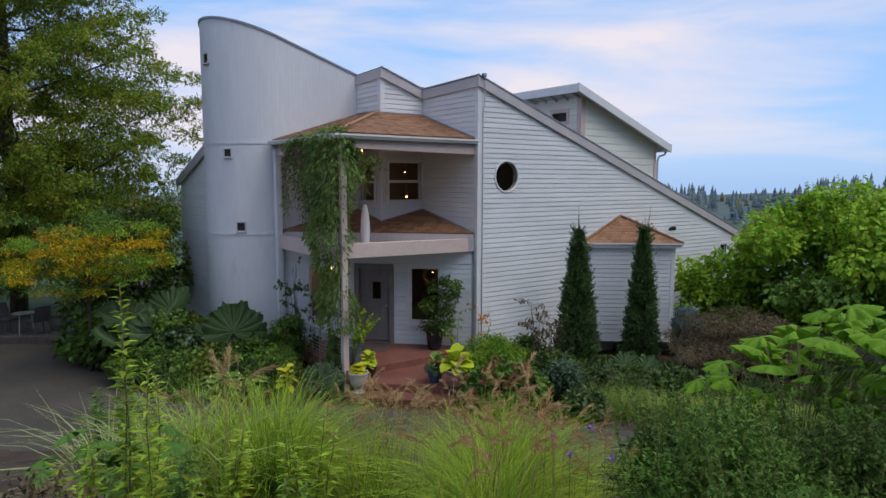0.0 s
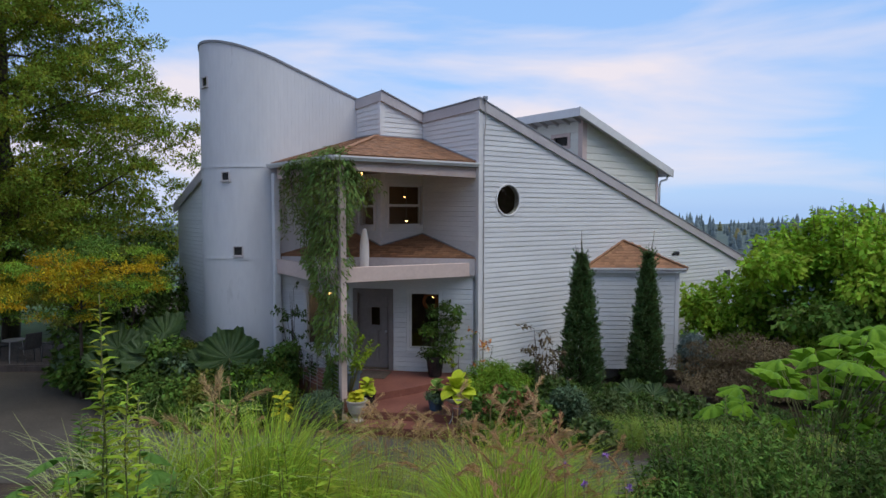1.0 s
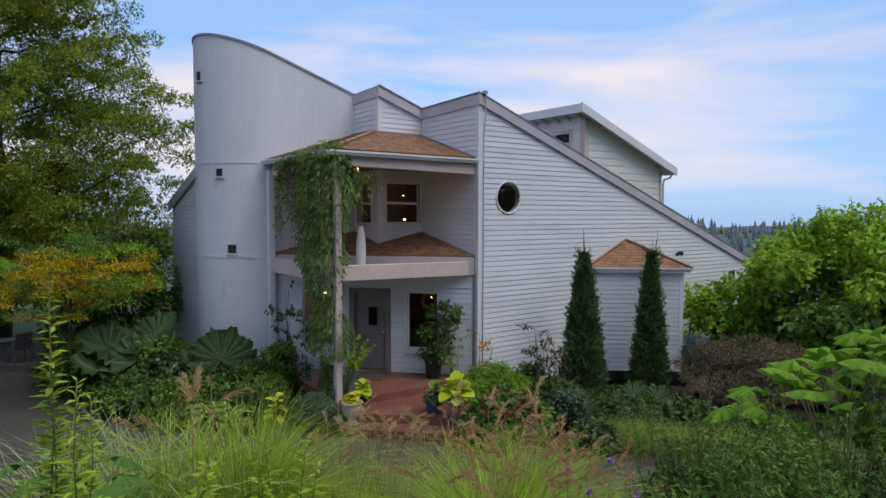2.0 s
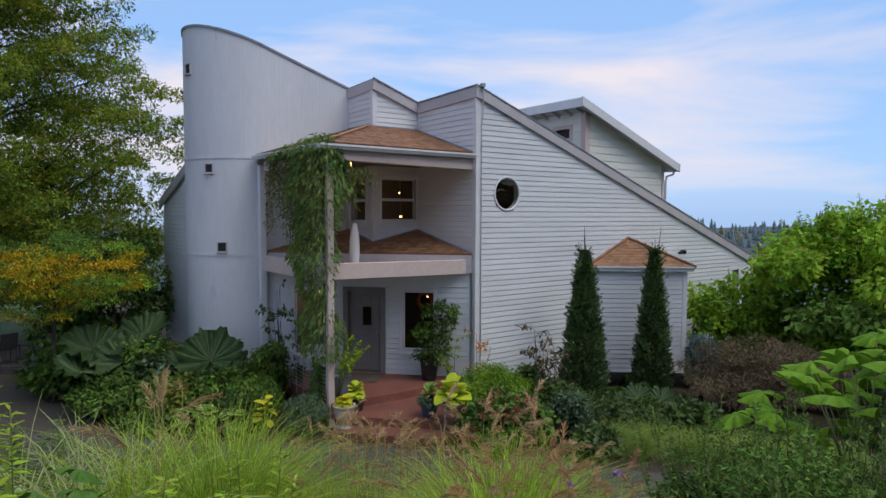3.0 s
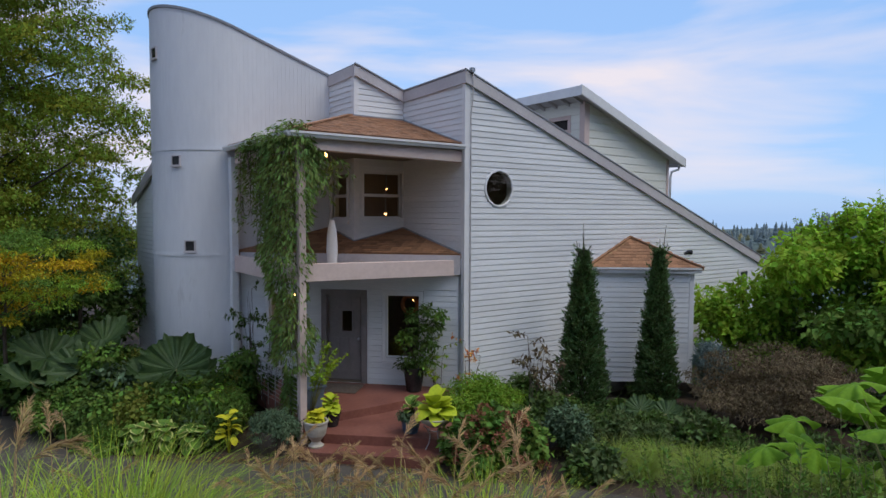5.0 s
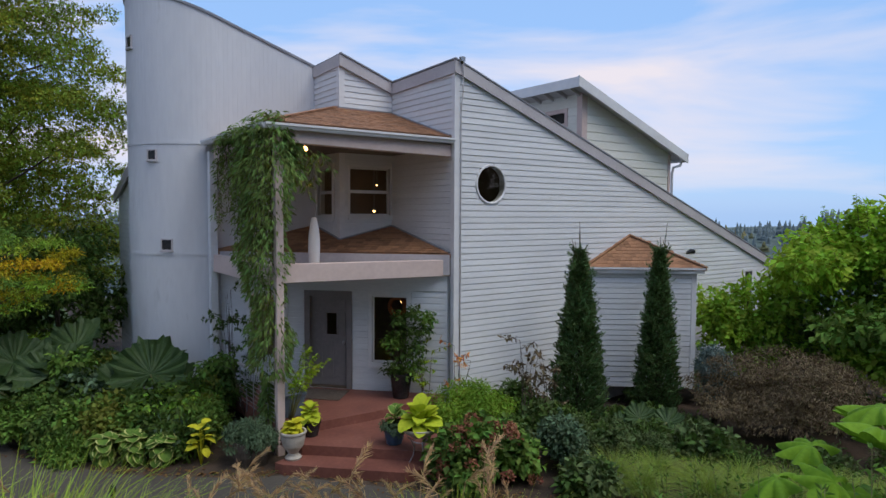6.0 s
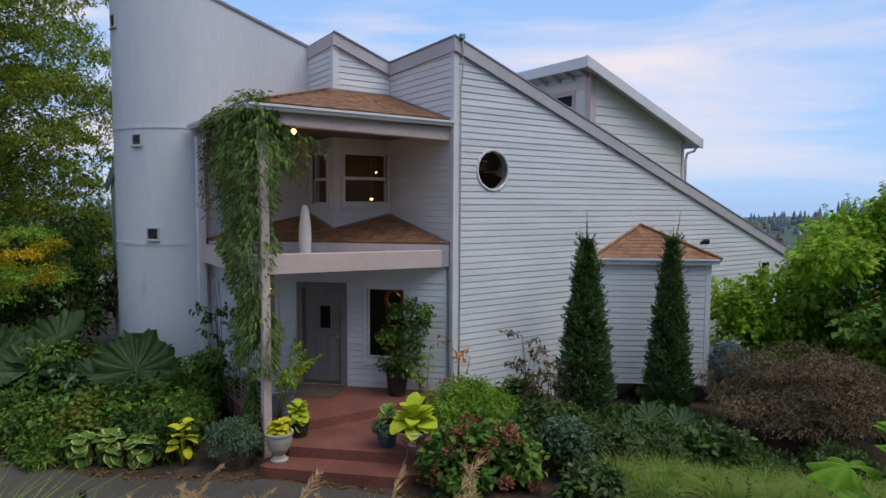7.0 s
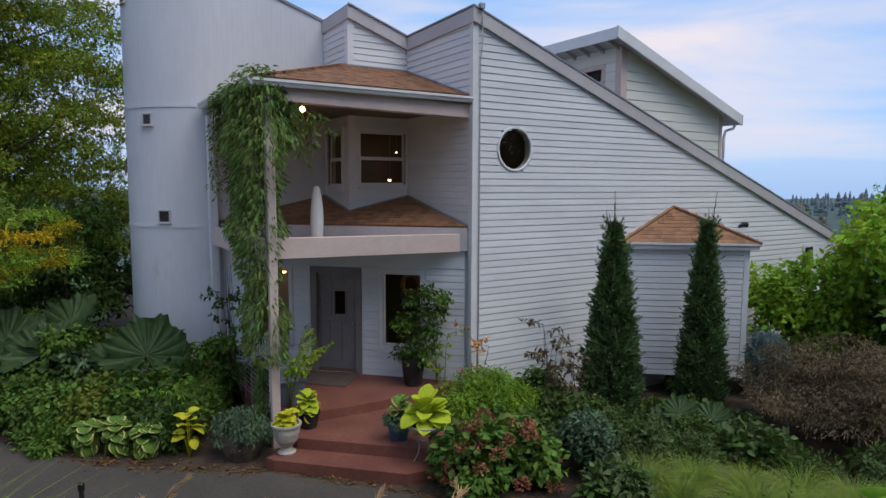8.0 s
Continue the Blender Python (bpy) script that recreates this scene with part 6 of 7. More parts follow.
G_PAPER = leafy("palmate_leaf_skin", (0.085, 0.175, 0.018), (0.15, 0.265, 0.028), (0.21, 0.32, 0.04), trans=0.3, gain=1.4)
PALM = palmate_leaf()
extra = [(-2.3 + 1.5 * math.cos(k * 2.4) * ((k % 7) / 7 + 0.2), -9.2 + 1.1 * math.sin(k * 2.4) * ((k % 7) / 7 + 0.2), 2.0 + 0.1 * (k % 13), 0.36) for k in range(56)]
rp = plant("rice_paper_shrub", "tall shrub with big bright green lobed leaves", "shrub", -2.85, -9.22)
rg = random.Random(17)
paths = []
gz = ground_z(-2.95, -9.2)
for x, y, z, s in ((-3.55, -8.35, 2.85, 0.36), (-3.9, -8.75, 2.8, 0.34), (-3.1, -8.6, 3.05, 0.4), (-3.7, -9.2, 3.15, 0.42), (-2.7, -8.0, 2.75, 0.38), (-3.6, -9.9, 3.1, 0.4),
                   (-3.2, -9.6, 3.3, 0.42), (-2.4, -8.8, 3.2, 0.42), (-3.75, -7.75, 2.35, 0.33), (-3.1, -7.7, 2.45, 0.34), (-2.9, -9.1, 3.4, 0.4),
                   (-2.2, -8.2, 2.9, 0.4), (-3.85, -8.2, 2.5, 0.3), (-1.8, -8.6, 3.1, 0.4), (-2.6, -9.5, 3.3, 0.42), (-2.0, -9.3, 3.2, 0.42), (-1.5, -9.0, 3.0, 0.4), (-2.9, -10.1, 3.4, 0.42), (-2.2, -10.0, 3.35, 0.42), (-1.4, -9.8, 3.3, 0.42),
                   (-3.2, -8.9, 2.6, 0.36), (-2.5, -8.4, 2.5, 0.36), (-3.0, -9.4, 2.7, 0.36), (-2.3, -9.1, 2.65, 0.36), (-1.7, -8.3, 2.7, 0.38), (-1.1, -9.2, 3.1, 0.4), (-3.4, -9.7, 2.8, 0.36), (-1.2, -8.5, 2.8, 0.38), *extra):
    d = Vector((x + 3.5, y + 8.9, 0))
    yaw = math.degrees(math.atan2(d.y, d.x)) - 90 + rg.uniform(-25, 25)
    s *= 0.86
    m = Matrix.Translation((x + 3.5, y + 8.9, z - gz)) @ Matrix.Rotation(radians(yaw), 4, "Z") @ Matrix.Rotation(radians(rg.uniform(-35, 18)), 4, "X") @ Matrix.Rotation(radians(rg.uniform(-25, 25)), 4, "Y") @ Matrix.Diagonal((s, s, s, 1))
    link("leaf", PALM, rp, "", m)
    paths.append((bent((d.x * 0.35, d.y * 0.35, z - gz - 0.75), (x + 3.5, y + 8.9, z - gz), 0.05, 4), 0.007, 0.004))
for k in range(6):
    a = k * 1.05
    paths.append((bent((0.2 * math.cos(a), 0.2 * math.sin(a), -0.1), (0.6 * math.cos(a), 0.6 * math.sin(a), 1.2), 0.05, 5), 0.022, 0.013))
stems("stem", paths, M_STEM, rp, 6)

path_light = empty("path_light", "short black path light at the drive's edge", "lamp", (-6.5, -0.42, ground_z(-6.5, -0.42)))
bm = bmesh.new()
lathe(bm, [(0.03, 0.0), (0.03, 0.27), (0.026, 0.28)], 12)
part("post", bm, M_BLACK, path_light)
bm = bmesh.new()
lathe(bm, [(0.038, 0.27), (0.042, 0.28), (0.042, 0.36), (0.032, 0.375), (0.01, 0.38)], 16)
part("cap", bm, M_BLACK, path_light)
lobed = plant("lobed_plant", "broad-leaved green plant with pale lobed leaves on the bank", "plant", -9.5, -6.5)
G_LOBED = leafy("lobed_leaf_skin", (0.06, 0.13, 0.03), (0.10, 0.19, 0.05), (0.15, 0.24, 0.08), trans=0.25, gain=1.3)
LOBED = PALM.copy()
LOBED.materials[0] = G_LOBED
rg = random.Random(19)
paths = []
for k in range(26):
    a, q = k * 2.4, 0.15 + 0.5 * rg.random()
    p = Vector((q * math.cos(a), q * math.sin(a), rg.uniform(0.55, 1.2) - 0.3 * q))
    m = Matrix.Translation(p) @ Matrix.Rotation(a - math.pi / 2, 4, "Z") @ Matrix.Rotation(radians(rg.uniform(-40, 10)), 4, "X") @ Matrix.Scale(rg.uniform(0.17, 0.26), 4)
    link("leaf", LOBED, lobed, "", m)
    paths.append((bent((0.1 * math.cos(a), 0.1 * math.sin(a), 0), p, 0.03, 4), 0.006, 0.003))
stems("stalk", paths, M_STEM, lobed, 5)

# ---- tall trees round the place, out of view but for reflections ----
for i, (x, y, h) in enumerate(((12, -17, 12), (18, -21, 14), (7, -21, 12), (23, -15, 13), (1, -25, 13), (-17, -22, 13), (-9, -27, 14), (-25, -13, 12), (15, -28, 15), (-13, -25, 17), (-4, -26, 18), (5, -27, 17), (-21, -19, 16), (-28, -5, 15), (11, -23, 16), (-29, 4, 14), (20, -8, 11))):
    cl = []
    rg = random.Random(200 + i)
    for k in range(34):
        z = h * (0.22 + 0.75 * rg.random())
        rr = 4.2 * (1 - z / h) ** 0.5 + 0.3
        a = rg.uniform(0, 6.283)
        q = rr * rg.uniform(0.3, 1)
        r = rg.uniform(0.9, 1.5)
        cl.append(((q * math.cos(a), q * math.sin(a), z), (r, r, r * 0.6)))
    tree("garden_tree", "tall dark green tree across the drive", x, y, 0.25, 4, cl, 60, 0.4, G_DARK, height=h * 0.9, sprig=2)

# ---- entrance things ----
# climbing vine on the corner post
vine = empty("climbing_vine", "dense green climbing vine hanging from the porch corner post", "vine", (-3.73, 0.29, 0.0))
rg = random.Random(31)
P, D, L = [], [], []
paths = []


# mass wrapped round the post, uneven with height
for k in range(6800):
    z = 5.75 * rg.random() ** 0.85
    fat = 0.33 + 0.14 * smooth(2.2, 5.2, z) + 0.07 * math.sin(z * 4.1) + 0.05 * math.sin(z * 9 + 1)
    if z < 1.4:
        fat *= 0.32
    a = rg.uniform(0, 6.283)
    q = fat * rg.uniform(0.45, 1) ** 0.6
    x, y = q * math.cos(a) * 0.85 - 0.10 * smooth(0, 4, z), q * math.sin(a) * 2.0 + 0.45 + 0.12 * math.sin(z * 2.3)
    if 1.6 < z < 4.6 and -0.11 < 0.82 * x - 0.57 * y < 0.17 and 0.57 * x + 0.82 * y < 0.0 and rg.random() < 0.78:
        continue
    P.append((x, y, z))
    D.append((math.cos(a) * 0.8 + rg.uniform(-0.4, 0.4), math.sin(a) * 0.8 + rg.uniform(-0.4, 0.4), -1.1))
    L.append(rg.uniform(0.07, 0.16))
# curtain along the left beam and hanging strands
for k in range(80):
    y0 = rg.random() ** 1.25 * 2.7
    ztop = 5.85 - 0.05 * rg.random()
    ln = (3.4 - 0.65 * y0) * rg.uniform(0.3, 1.15)
    x0 = rg.uniform(-0.28, 0.05)
    top = Vector((x0, y0, ztop))
    end = Vector((x0 + rg.uniform(-0.1, 0.1), y0 + rg.uniform(-0.12, 0.12), ztop - ln))
    paths.append((bent(top, end, 0, 5, 0.04, rg), 0.005, 0.0025))
    for j in range(int(34 * ln)):
        p = top.lerp(end, rg.random())
        a = rg.uniform(0, 6.283)
        P.append((p.x + 0.05 * math.cos(a), p.y + 0.05 * math.sin(a), p.z))
        D.append((math.cos(a), math.sin(a), -0.9))
        L.append(rg.uniform(0.06, 0.13))
# strands to the right under the beam
for k in range(26):
    x0 = rg.random() ** 1.4 * 0.8
    top = Vector((x0, rg.uniform(-0.1, 0.15), 5.75 - 0.5 * x0))
    end = top + Vector((rg.uniform(0.0, 0.3), rg.uniform(-0.1, 0.1), -rg.uniform(0.3, 1.2)))
    paths.append((bent(top, end, 0.05, 5, 0.03, rg), 0.005, 0.0025))
    for j in range(34):
        p = top.lerp(end, rg.random())
        a = rg.uniform(0, 6.283)
        P.append((p.x + 0.05 * math.cos(a), p.y + 0.05 * math.sin(a), p.z))
        D.append((math.cos(a) * 0.8, math.sin(a) * 0.8, -0.9))
        L.append(rg.uniform(0.09, 0.17))
# crest over the gutter
for k in range(1100):
    y0 = rg.random() ** 1.3 * 2.6 - 0.25
    P.append((rg.uniform(-0.42, 0.1), y0, 5.62 + 0.36 * rg.random() * (1 - y0 / 3.6)))
    D.append((rg.uniform(-1, 0.4), rg.uniform(-0.8, 0.8), -0.3))
    L.append(rg.uniform(0.08, 0.16))
for k in range(7):
    a = rg.uniform(0, 6.28)
    q = [(0.07 * math.cos(a + i * 0.9), 0.07 * math.sin(a + i * 0.9) + 0.04, i * 0.62) for i in range(10)]
    paths.append((q, 0.014, 0.008))
stems("vine_stem", paths, M_BARK, vine, 5)
G_VINE = leafy("vine_leaf", (0.045, 0.075, 0.03), (0.10, 0.14, 0.05), (0.19, 0.22, 0.08), island=0.55, trans=0.3, gain=2.1)
P, D, L = np.array(P), np.array(D), np.array(L)
leaves("foliage", P, D + RNG.normal(size=P.shape) * 0.25, RNG.normal(size=P.shape) * 0.75 + np.array([-0.5, -0.6, 0.5]), L, L * 0.27, G_VINE, vine)
# wall shrub against the pilaster and the left window
twiggy("wall_climber", "thin climber with small grey-green leaves on the entrance wall", -3.75, 2.9, 2.7, 8, G_DARK, 41, 0.10)
twiggy("wall_climber", "thin climber with small grey-green leaves on the entrance wall", -3.7, 2.1, 2.0, 8, G_DARK, 42, 0.10)
tw = plant("golden_hop", "small golden-green maple sapling beside the post", "shrub", -3.45, 0.55, 0.34)
paths, P, D = [], [], []
for k in range(12):
    a = rg.uniform(-1.9, 1.1)
    e = Vector((1.15 * math.cos(a) * rg.uniform(0.5, 1), 0.95 * math.sin(a) * rg.uniform(0.4, 1), rg.uniform(0.95, 1.45)))
    b = bent((0, 0, 0), e, 0.26, 6, 0.02, rg)
    paths.append((b, 0.008, 0.002))
    for j in range(46):
        i = rg.randint(2, 4)
        p = b[i].lerp(b[i + 1], rg.random())
        P.append(tuple(p))
        D.append((rg.uniform(-1, 1), rg.uniform(-1, 1), rg.uniform(-0.7, 0.1)))
stems("branch", paths, M_STEM, tw, 5)
leaves("foliage", np.array(P), np.array(D), RNG.normal(size=(len(P), 3)) * 0.4 + np.array([0, 0, 1.0]), 0.085, 0.036, G_LIME, tw)

# wire railing between post and house, with a trough behind it
rail = empty("wire_railing", "low grey wire railing beside the deck", "railing", (-3.76, 0.4, 0.45))
for k in range(9):
    bm = bmesh.new()
    tube(bm, [(0, 0, 0.08 + 0.085 * k), (-0.02, 1.95, 0.08 + 0.085 * k)], 0.006, 6)
    part("wire", bm, M_METAL, rail)
for y in (0.02, 0.4, 0.78, 1.16, 1.55, 1.94):
    bm = bmesh.new()
    tube(bm, [(0, y, -0.1), (0, y, 0.79)], 0.009, 6)
    part("upright", bm, M_METAL, rail)
bm = bmesh.new()
bar(bm, (0, -0.02, 0.8), (-0.02, 1.98, 0.8), 0.05, 0.035)
part("top_rail", bm, M_TRIM, rail)
M_TROUGH = material("blue_grey_trough", (0.09, 0.12, 0.16), (0.14, 0.18, 0.22), 5, 0.5, 0.1)
tro = empty("planter_trough", "blue-grey planter trough on the deck beside the post", "planter", (-3.35, 1.0, 0.5))
bm = bmesh.new()
hexa(bm, [(-0.2, -0.35, 0), (0.2, -0.35, 0), (0.2, 0.35, 0), (-0.2, 0.35, 0), (-0.24, -0.4, 0.42), (0.24, -0.4, 0.42), (0.24, 0.4, 0.42), (-0.24, 0.4, 0.42)])
bmesh.ops.bevel(bm, geom=list(bm.edges), offset=0.015, segments=2, affect="EDGES")
part("body", bm, M_TROUGH, tro)
bm = soft_box(-0.26, 0.26, -0.42, 0.42, 0.40, 0.45)
part("rim", bm, M_TROUGH, tro)

# pots
def pot(name, label, loc, profile, mat, cat="pot", soil_z=None, soil_r=None):
    th = empty(name, label, cat, loc)
    bm = bmesh.new()
    lathe(bm, profile, 28)
    part("body", bm, mat, th, smooth=False)
    bm = bmesh.new()
    lathe(bm, [(soil_r, soil_z - 0.02), (soil_r, soil_z), (0.02, soil_z + 0.015)], 20)
    part("soil", bm, M_SOIL, th)
    return th


def bowl(r0, r1, h, lip=0.03, wall=0.025):
    return [(r0 * 0.9, 0.0), (r0, 0.01), ((r0 + r1) / 2 * 1.04, h * 0.5), (r1, h - lip), (r1 + 0.015, h - lip), (r1 + 0.015, h), (r1 - wall, h), (r1 - wall - 0.01, h * 0.75), (0.02, h * 0.74)]


pot("tall_black_pot", "tall glossy black pot beside the entrance window", (-1.02, 0.62, 0.5), bowl(0.16, 0.22, 0.52), M_BLACK, soil_z=0.46, soil_r=0.18)
pm = plant("potted_maple", "bushy green and bronze plant growing in the black pot", "plant", -1.02, 0.62, 0.95)
pc = [((0, 0, 0.12), 0.26), ((-0.28, 0.1, 0.18), 0.2), ((0.25, -0.12, 0.2), 0.22), ((-0.1, 0.05, 0.5), 0.28), ((0.2, -0.15, 0.6), 0.24), ((-0.28, 0.2, 0.72), 0.2), ((0.02, 0, 0.9), 0.26), ((0.33, -0.25, 0.95), 0.17),
      ((0.42, -0.3, 1.2), 0.13), ((-0.12, 0.1, 1.18), 0.18), ((0.15, -0.1, 1.3), 0.12)]
stems("stem", [(bent((0, 0, -0.05), c, 0.03, 5), 0.012, 0.004) for c, r in pc], M_BARK, pm, 5)
for k, mt in enumerate((G_DARK, G_DARK, G_MID)):
    crown("foliage", [((c[0] * 0.85 + 0.08, c[1] * 0.85 - 0.06, c[2]), (r * 0.8, r * 0.8, r * 0.62)) for c, r in pc[k::3]], 62, 0.085, mt, pm, 0.5, 0.45, sprig=3, fill=0.8, low=-0.9)
twiggy("thin_shrub", "thin yellow-green shrub leaning on the entrance wall", -0.55, 0.42, 1.75, 5, G_LIME, 63, 0.08)
urn_profile = [(0.13, 0.0), (0.14, 0.03), (0.10, 0.06), (0.08, 0.10), (0.10, 0.13), (0.17, 0.22), (0.20, 0.34), (0.205, 0.42), (0.225, 0.44), (0.225, 0.47), (0.19, 0.47), (0.175, 0.40), (0.02, 0.38)]
pot("stone_urn", "pale cast-stone urn on the lower step", (-3.78, -0.42, 0.17), urn_profile, M_STONE, "urn", 0.40, 0.17)
rosette("golden_hosta", "bright golden-green hosta in the pale urn", "plant", (-3.78, -0.42, 0.55), 60, 0.165, SH_GOLD, G_LIME, (-55, 35), "", 0.20, 71)
pot("small_pot", "small dark pot behind the urn", (-3.28, 0.0, 0.34), bowl(0.13, 0.17, 0.26), M_BLACK, soil_z=0.23, soil_r=0.13)
th = rosette("variegated_hosta", "green hosta with lime centres in a dark pot", "plant", (-3.28, 0.0, 0.58), 50, 0.175, SH_LIME, G_MID, (-50, 35), "", 0.20, 72)
bowl_profile = [(0.08, 0.0), (0.16, 0.02), (0.26, 0.08), (0.315, 0.14), (0.325, 0.17), (0.30, 0.175), (0.22, 0.13), (0.02, 0.11)]
stand = empty("plant_stand", "thin curved metal plant stand on the lower step", "stand", (-2.13, -1.76, 0.17))
for k in range(3):
    a = k * 2.094 + 0.5
    c, q = math.cos(a), math.sin(a)
    bm = bmesh.new()
    tube(bm, [(0.17 * c, 0.17 * q, 0.0), (0.11 * c, 0.11 * q, 0.12), (0.09 * c, 0.09 * q, 0.26), (0.15 * c, 0.15 * q, 0.38), (0.21 * c, 0.21 * q, 0.43)], 0.011, 6)
    part("leg", bm, M_METAL, stand)
bm = bmesh.new()
tube(bm, [(0.12 * math.cos(k * math.pi / 10), 0.12 * math.sin(k * math.pi / 10), 0.36) for k in range(21)], 0.008, 6)
part("ring", bm, M_METAL, stand)
pot("stone_bowl", "wide shallow cast-stone bowl on a metal stand", (-2.13, -1.76, 0.6), bowl_profile, M_STONE, "bowl", 0.14, 0.25)
rosette("lime_hosta", "large lime-yellow hosta in the stone bowl", "plant", (-2.13, -1.76, 0.72), 24, 0.3, SH_LIME, G_LIME, (-20, 62), "", 0.26, 73)
pot("blue_pot", "small blue-glazed pot on the landing", (-2.27, -1.18, 0.34), bowl(0.13, 0.18, 0.27), M_BLUEPOT, soil_z=0.24, soil_r=0.14)
shrub("potted_trailer", "trailing blue-green foliage in the blue pot", -2.27, -1.18, (0.27, 0.27, 0.3), 10, 0.04, G_BLUE, "plant", 75, 0.35, 0.9, z=0.5, per=80)
th = rosette("potted_hosta", "small cream-edged hosta in the blue pot", "plant", (-2.25, -1.18, 0.66), 14, 0.18, SH_VAR, G_MID, (-25, 50), "", 0.2, 76)
for ob in [o for o in th.children if o.data is SH_VAR]:
    link("leaf_margin", SH_VAR_EDGE, ob, "", pose(0, 0, -0.004))
pot("half_barrel", "dark wooden half barrel at the foot of the post", (-4.28, 0.2, 0.0), [(0.26, 0.0), (0.31, 0.18), (0.31, 0.28), (0.28, 0.40), (0.25, 0.40), (0.25, 0.3), (0.02, 0.3)], M_BARK, "planter", 0.36, 0.25)
shrub("trailing_juniper", "blue-green trailing plant spilling over the half barrel", -4.28, 0.2, (0.48, 0.45, 0.55), 18, 0.05, G_BLUE, "plant", 77, 0.3, 1.1, z=0.22, per=150)

# pale tapered finial on the porch beam
fin = empty("finial", "tall pale tapered finial standing on the balcony slab", "ornament", (-2.55, 1.42, 3.2))
bm = bmesh.new()
lathe(bm, [(0.085, 0.0), (0.105, 0.08), (0.118, 0.34), (0.112, 0.58), (0.088, 0.8), (0.055, 0.95), (0.045, 0.975), (0.02, 0.985)], 20)
part("body", bm, M_WHITE, fin, smooth=True)

M_MAT = material("door_mat_fibre", (0.08, 0.06, 0.05), (0.14, 0.11, 0.09), 20, 0.95, 0.6)
mat_ob = empty("door_mat", "worn brown door mat in front of the entrance", "mat", tuple(P_DOOR.at(2.35, 0.52, 0.5)), rz=-45)
part("body", soft_box(-0.62, 0.62, -0.36, 0.36, 0.0, 0.018, 0.006), M_MAT, mat_ob)


# lamps that are lit in the place
def lamp(name, label, loc, power, r=0.055, rod=None, body=True):
    th = empty(name, label, "lamp", loc)
    bm = bmesh.new()
    bmesh.ops.create_uvsphere(bm, u_segments=16, v_segments=10, radius=r)
    part("bulb", bm, M_BULB, th, smooth=True)
    if rod:
        bm = bmesh.new()
        tube(bm, [(0, 0, r * 0.9), (0, 0, rod)], 0.008, 6)
        part("rod", bm, M_METAL, th)
        bm = bmesh.new()
        lathe(bm, [(r * 1.5, r * 0.4), (r * 1.4, r * 1.0), (r * 0.4, r * 1.6), (0.02, r * 1.7)], 16)
        part("shade", bm, M_METAL, th)
    lt = new(name + "_light", bpy.data.lights.new(name, "POINT"))
    lt.data.energy, lt.data.color, lt.data.shadow_soft_size = power, (1.0, 0.6, 0.3), r
    lt.parent = th
    lt.location = (0, 0, -r * 1.8)
    return th


porch_lamp = lamp("porch_light", "warm two-bulb ceiling light under the porch roof", (-3.2, 0.8, 5.47), 5.5, 0.05, 0.13)
bm = bmesh.new()
bmesh.ops.create_uvsphere(bm, u_segments=16, v_segments=10, radius=0.05, matrix=Matrix.Translation((0.17, -0.06, -0.02)))
part("bulb", bm, M_BULB, porch_lamp, smooth=True)
bm = bmesh.new()
bar(bm, (0, 0, 0.075), (0.17, -0.06, 0.055), 0.02, 0.02)
part("arm", bm, M_METAL, porch_lamp)
lamp("pendant_lamp", "warm pendant lamp inside the upper bay window", (1.15, 5.4, 5.05), 3, 0.028, 1.4)
lamp("pendant_lamp", "warm pendant lamp inside the upper bay window", (-0.1, 3.35, 4.32), 2.0, 0.038, 2.2)
lamp("hall_lamp", "warm lamp glowing inside the entrance window", (-0.5, 1.4, 2.37), 2.0, 0.045, 0.7)
lamp("hall_lamp", "warm lamp glowing inside the window behind the vine", (-2.58, 3.28, 2.43), 1.0, 0.045, 0.7)
wreath = empty("wreath", "orange-brown wreath hanging inside the entrance window", "wreath", (-0.72, 1.25, 2.28), rz=-45)
bm = bmesh.new()
tube(bm, [(0.17 * math.cos(a * math.pi / 10), 0, 0.19 * math.sin(a * math.pi / 10)) for a in range(21)], 0.045, 8)
part("ring", bm, material("dried_wreath", (0.25, 0.08, 0.03), (0.4, 0.15, 0.05), 30, 0.9, 0.6), wreath)

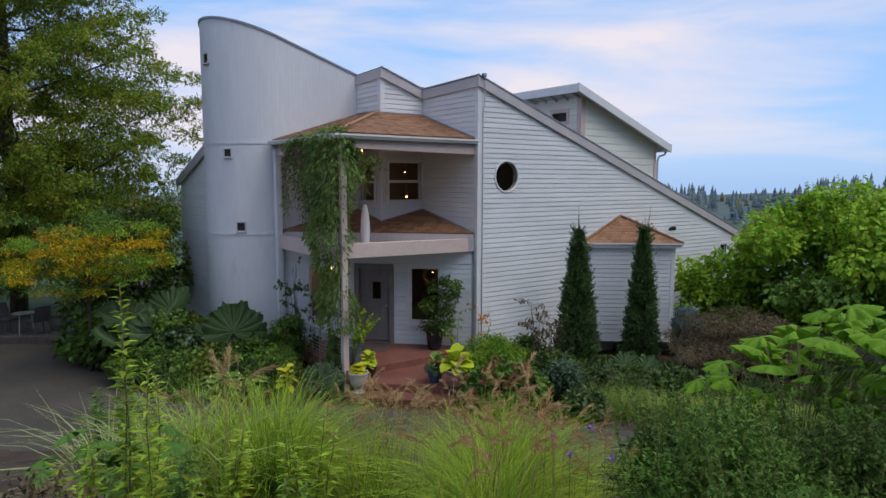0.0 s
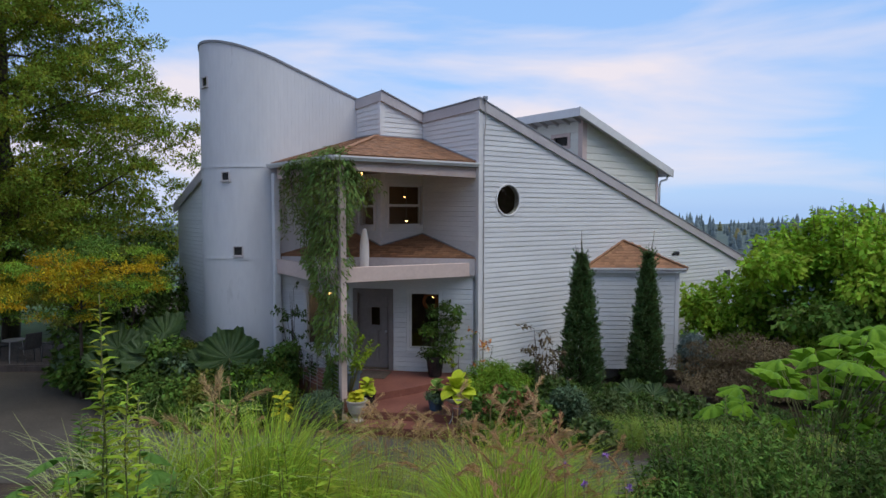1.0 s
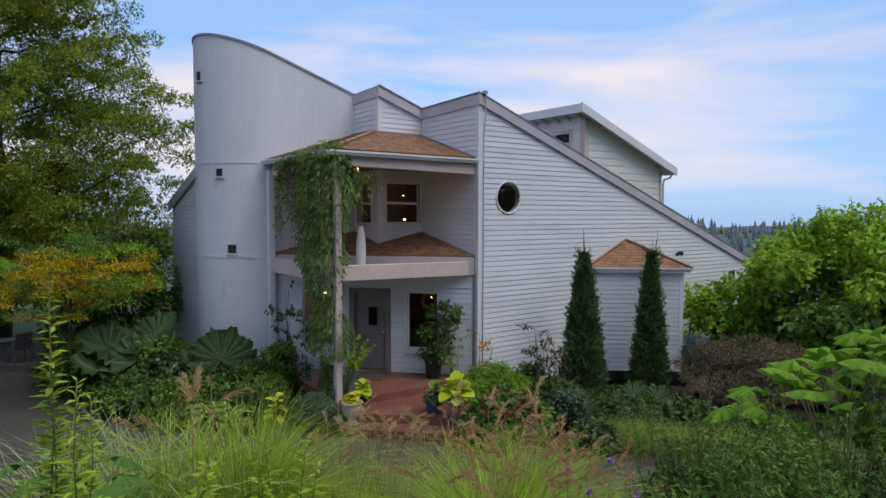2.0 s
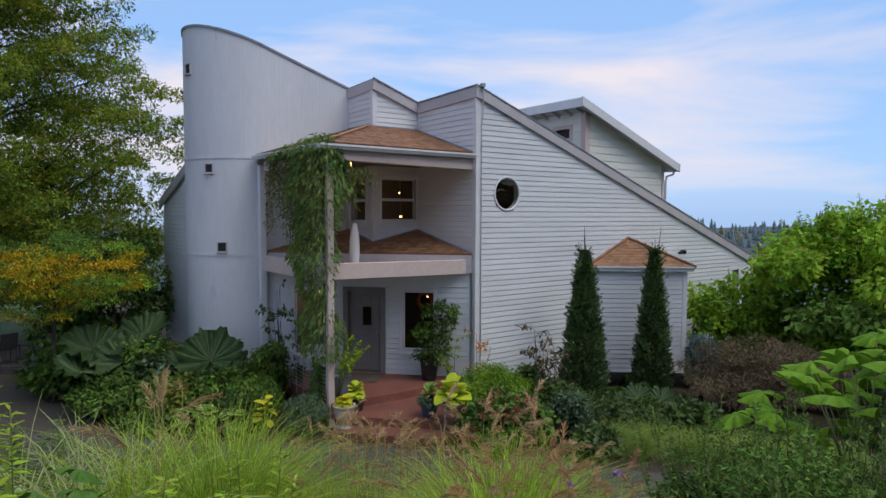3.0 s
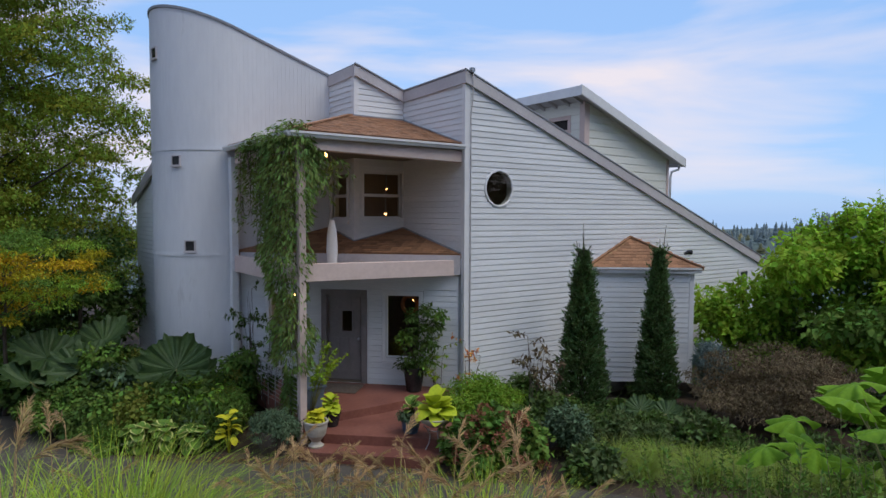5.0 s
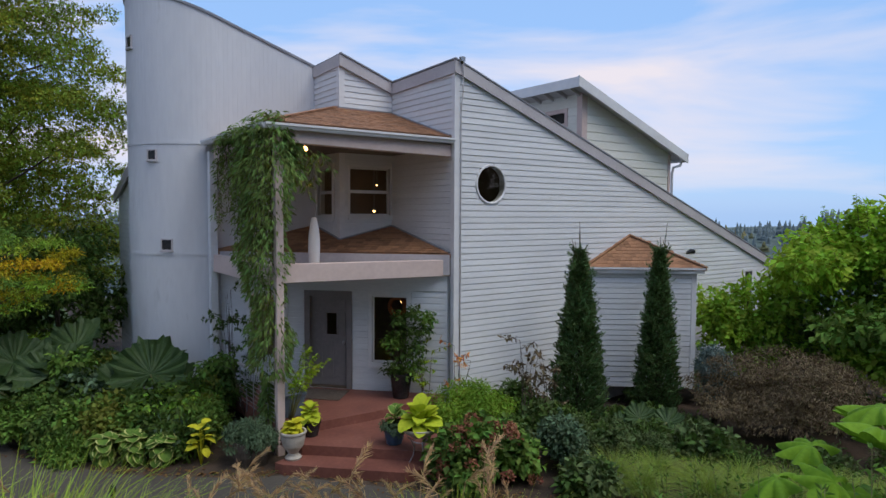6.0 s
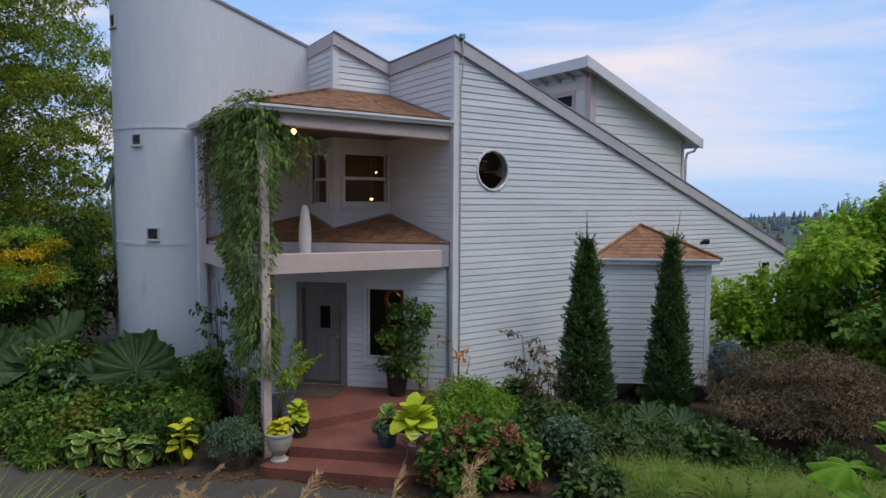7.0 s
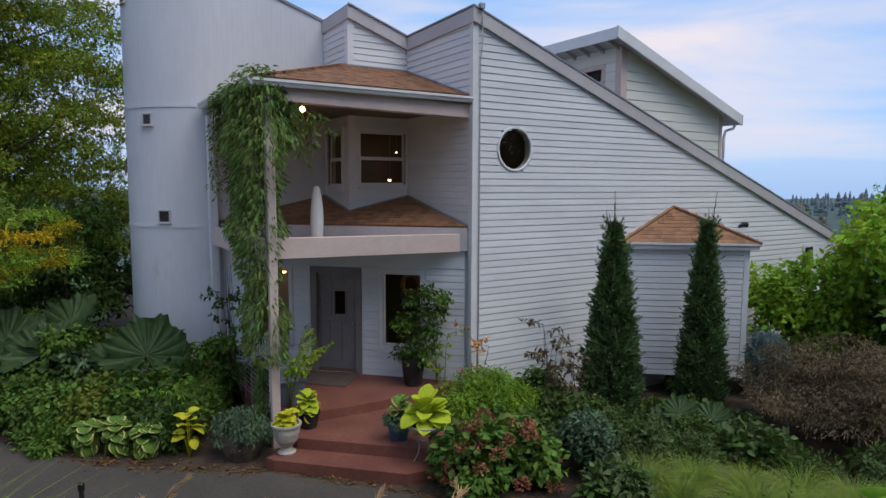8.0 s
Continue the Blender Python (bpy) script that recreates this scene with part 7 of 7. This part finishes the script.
# ---- fallen leaves at the drive's edge ----
n = 520
t = RNG.random(n)
px = -7.4 + 6.2 * t + RNG.normal(size=n) * 0.25
py = np.interp(px, [-7.5, -6.2, -4.7, -4.05, -2.75, -1.7, -1.2], [2.7, 0.9, -0.3, -0.62, -2.15, -3.3, -3.9]) + RNG.normal(size=n) * 0.16 + 0.15
p = np.stack((px, py, np.full(n, 0.022)), axis=1)
d = RNG.normal(size=(n, 3)) * np.array([1, 1, 0.12])
G_LITTER = leafy("dry_leaf", (0.10, 0.055, 0.03), (0.19, 0.10, 0.05), (0.26, 0.17, 0.09), trans=0.0, gain=1.0)
lit = leaves("leaf_litter", p, d, np.array([0, 0, 1.0]) + RNG.normal(size=(n, 3)) * 0.15, 0.07, 0.04, G_LITTER)
tagged(lit, "dry brown fallen leaves along the drive's edge", "leaves", kind="stuff")

# ---- roof shingles, deck boards ----
shingles(link("shingle_face", None, porch), lambda p: PY - 0.01 <= p.y < 2.6 and p.x < -0.02 and p.x - PX > p.y - PY - 0.07, (PX - 0.05, PY, EAVE), (1, 0, 0), (0, 1, PITCH), 30, 24)
shingles(link("shingle_face", None, porch), lambda p: p.x >= PX - 0.01 and p.x < -1.38 and PY < p.y < 3.95 and p.x - PX < p.y - PY + 0.07, (PX, 3.85, EAVE), (0, -1, 0), (1, 0, PITCH), 30, 24)
dg = Vector((1, 1, 2 * LOWK)).normalized()
shingles(link("shingle_face", None, porch), lambda p: p.x + p.y > LOW0 - 0.01 and -3.8 < p.x < -0.02 and 0.1 < p.y < 3.95 and not (p.x > -1.36 and p.y > 2.58), (-4.11, 4.15, 3.452), (1, -1, 0), dg, 46, 24)


def bay_inside(a, b):
    def inside(p):
        for q, r in ((a, b), (b, APEX), (APEX, a)):
            if (r - q).cross(p - q).dot((b - a).cross(APEX - a)) < -0.002:
                return False
        return True
    return inside


for a, b in ((BE[0], BE[1]), (BE[1], BE[2])):
    al = (b - a).normalized()
    up = (b - a).cross(APEX - a).cross(b - a).normalized()
    shingles(link("shingle_face", None, bump), bay_inside(a, b), a, al, up, 24, 14, 0.14, 0.13)
for a, b, par in ((Vector((PX, PY, EAVE)), Vector((-1.55, 2.52, porch_z(-1.55, 2.52))), porch), (BE[0], APEX, bump), (BE[1], APEX, bump)):
    bm = bmesh.new()
    bar(bm, a + Vector((0, 0, 0.012)), b + Vector((0, 0, 0.012)), 0.13, 0.03)
    part("ridge_cap", bm, M_SHINGLE, par)
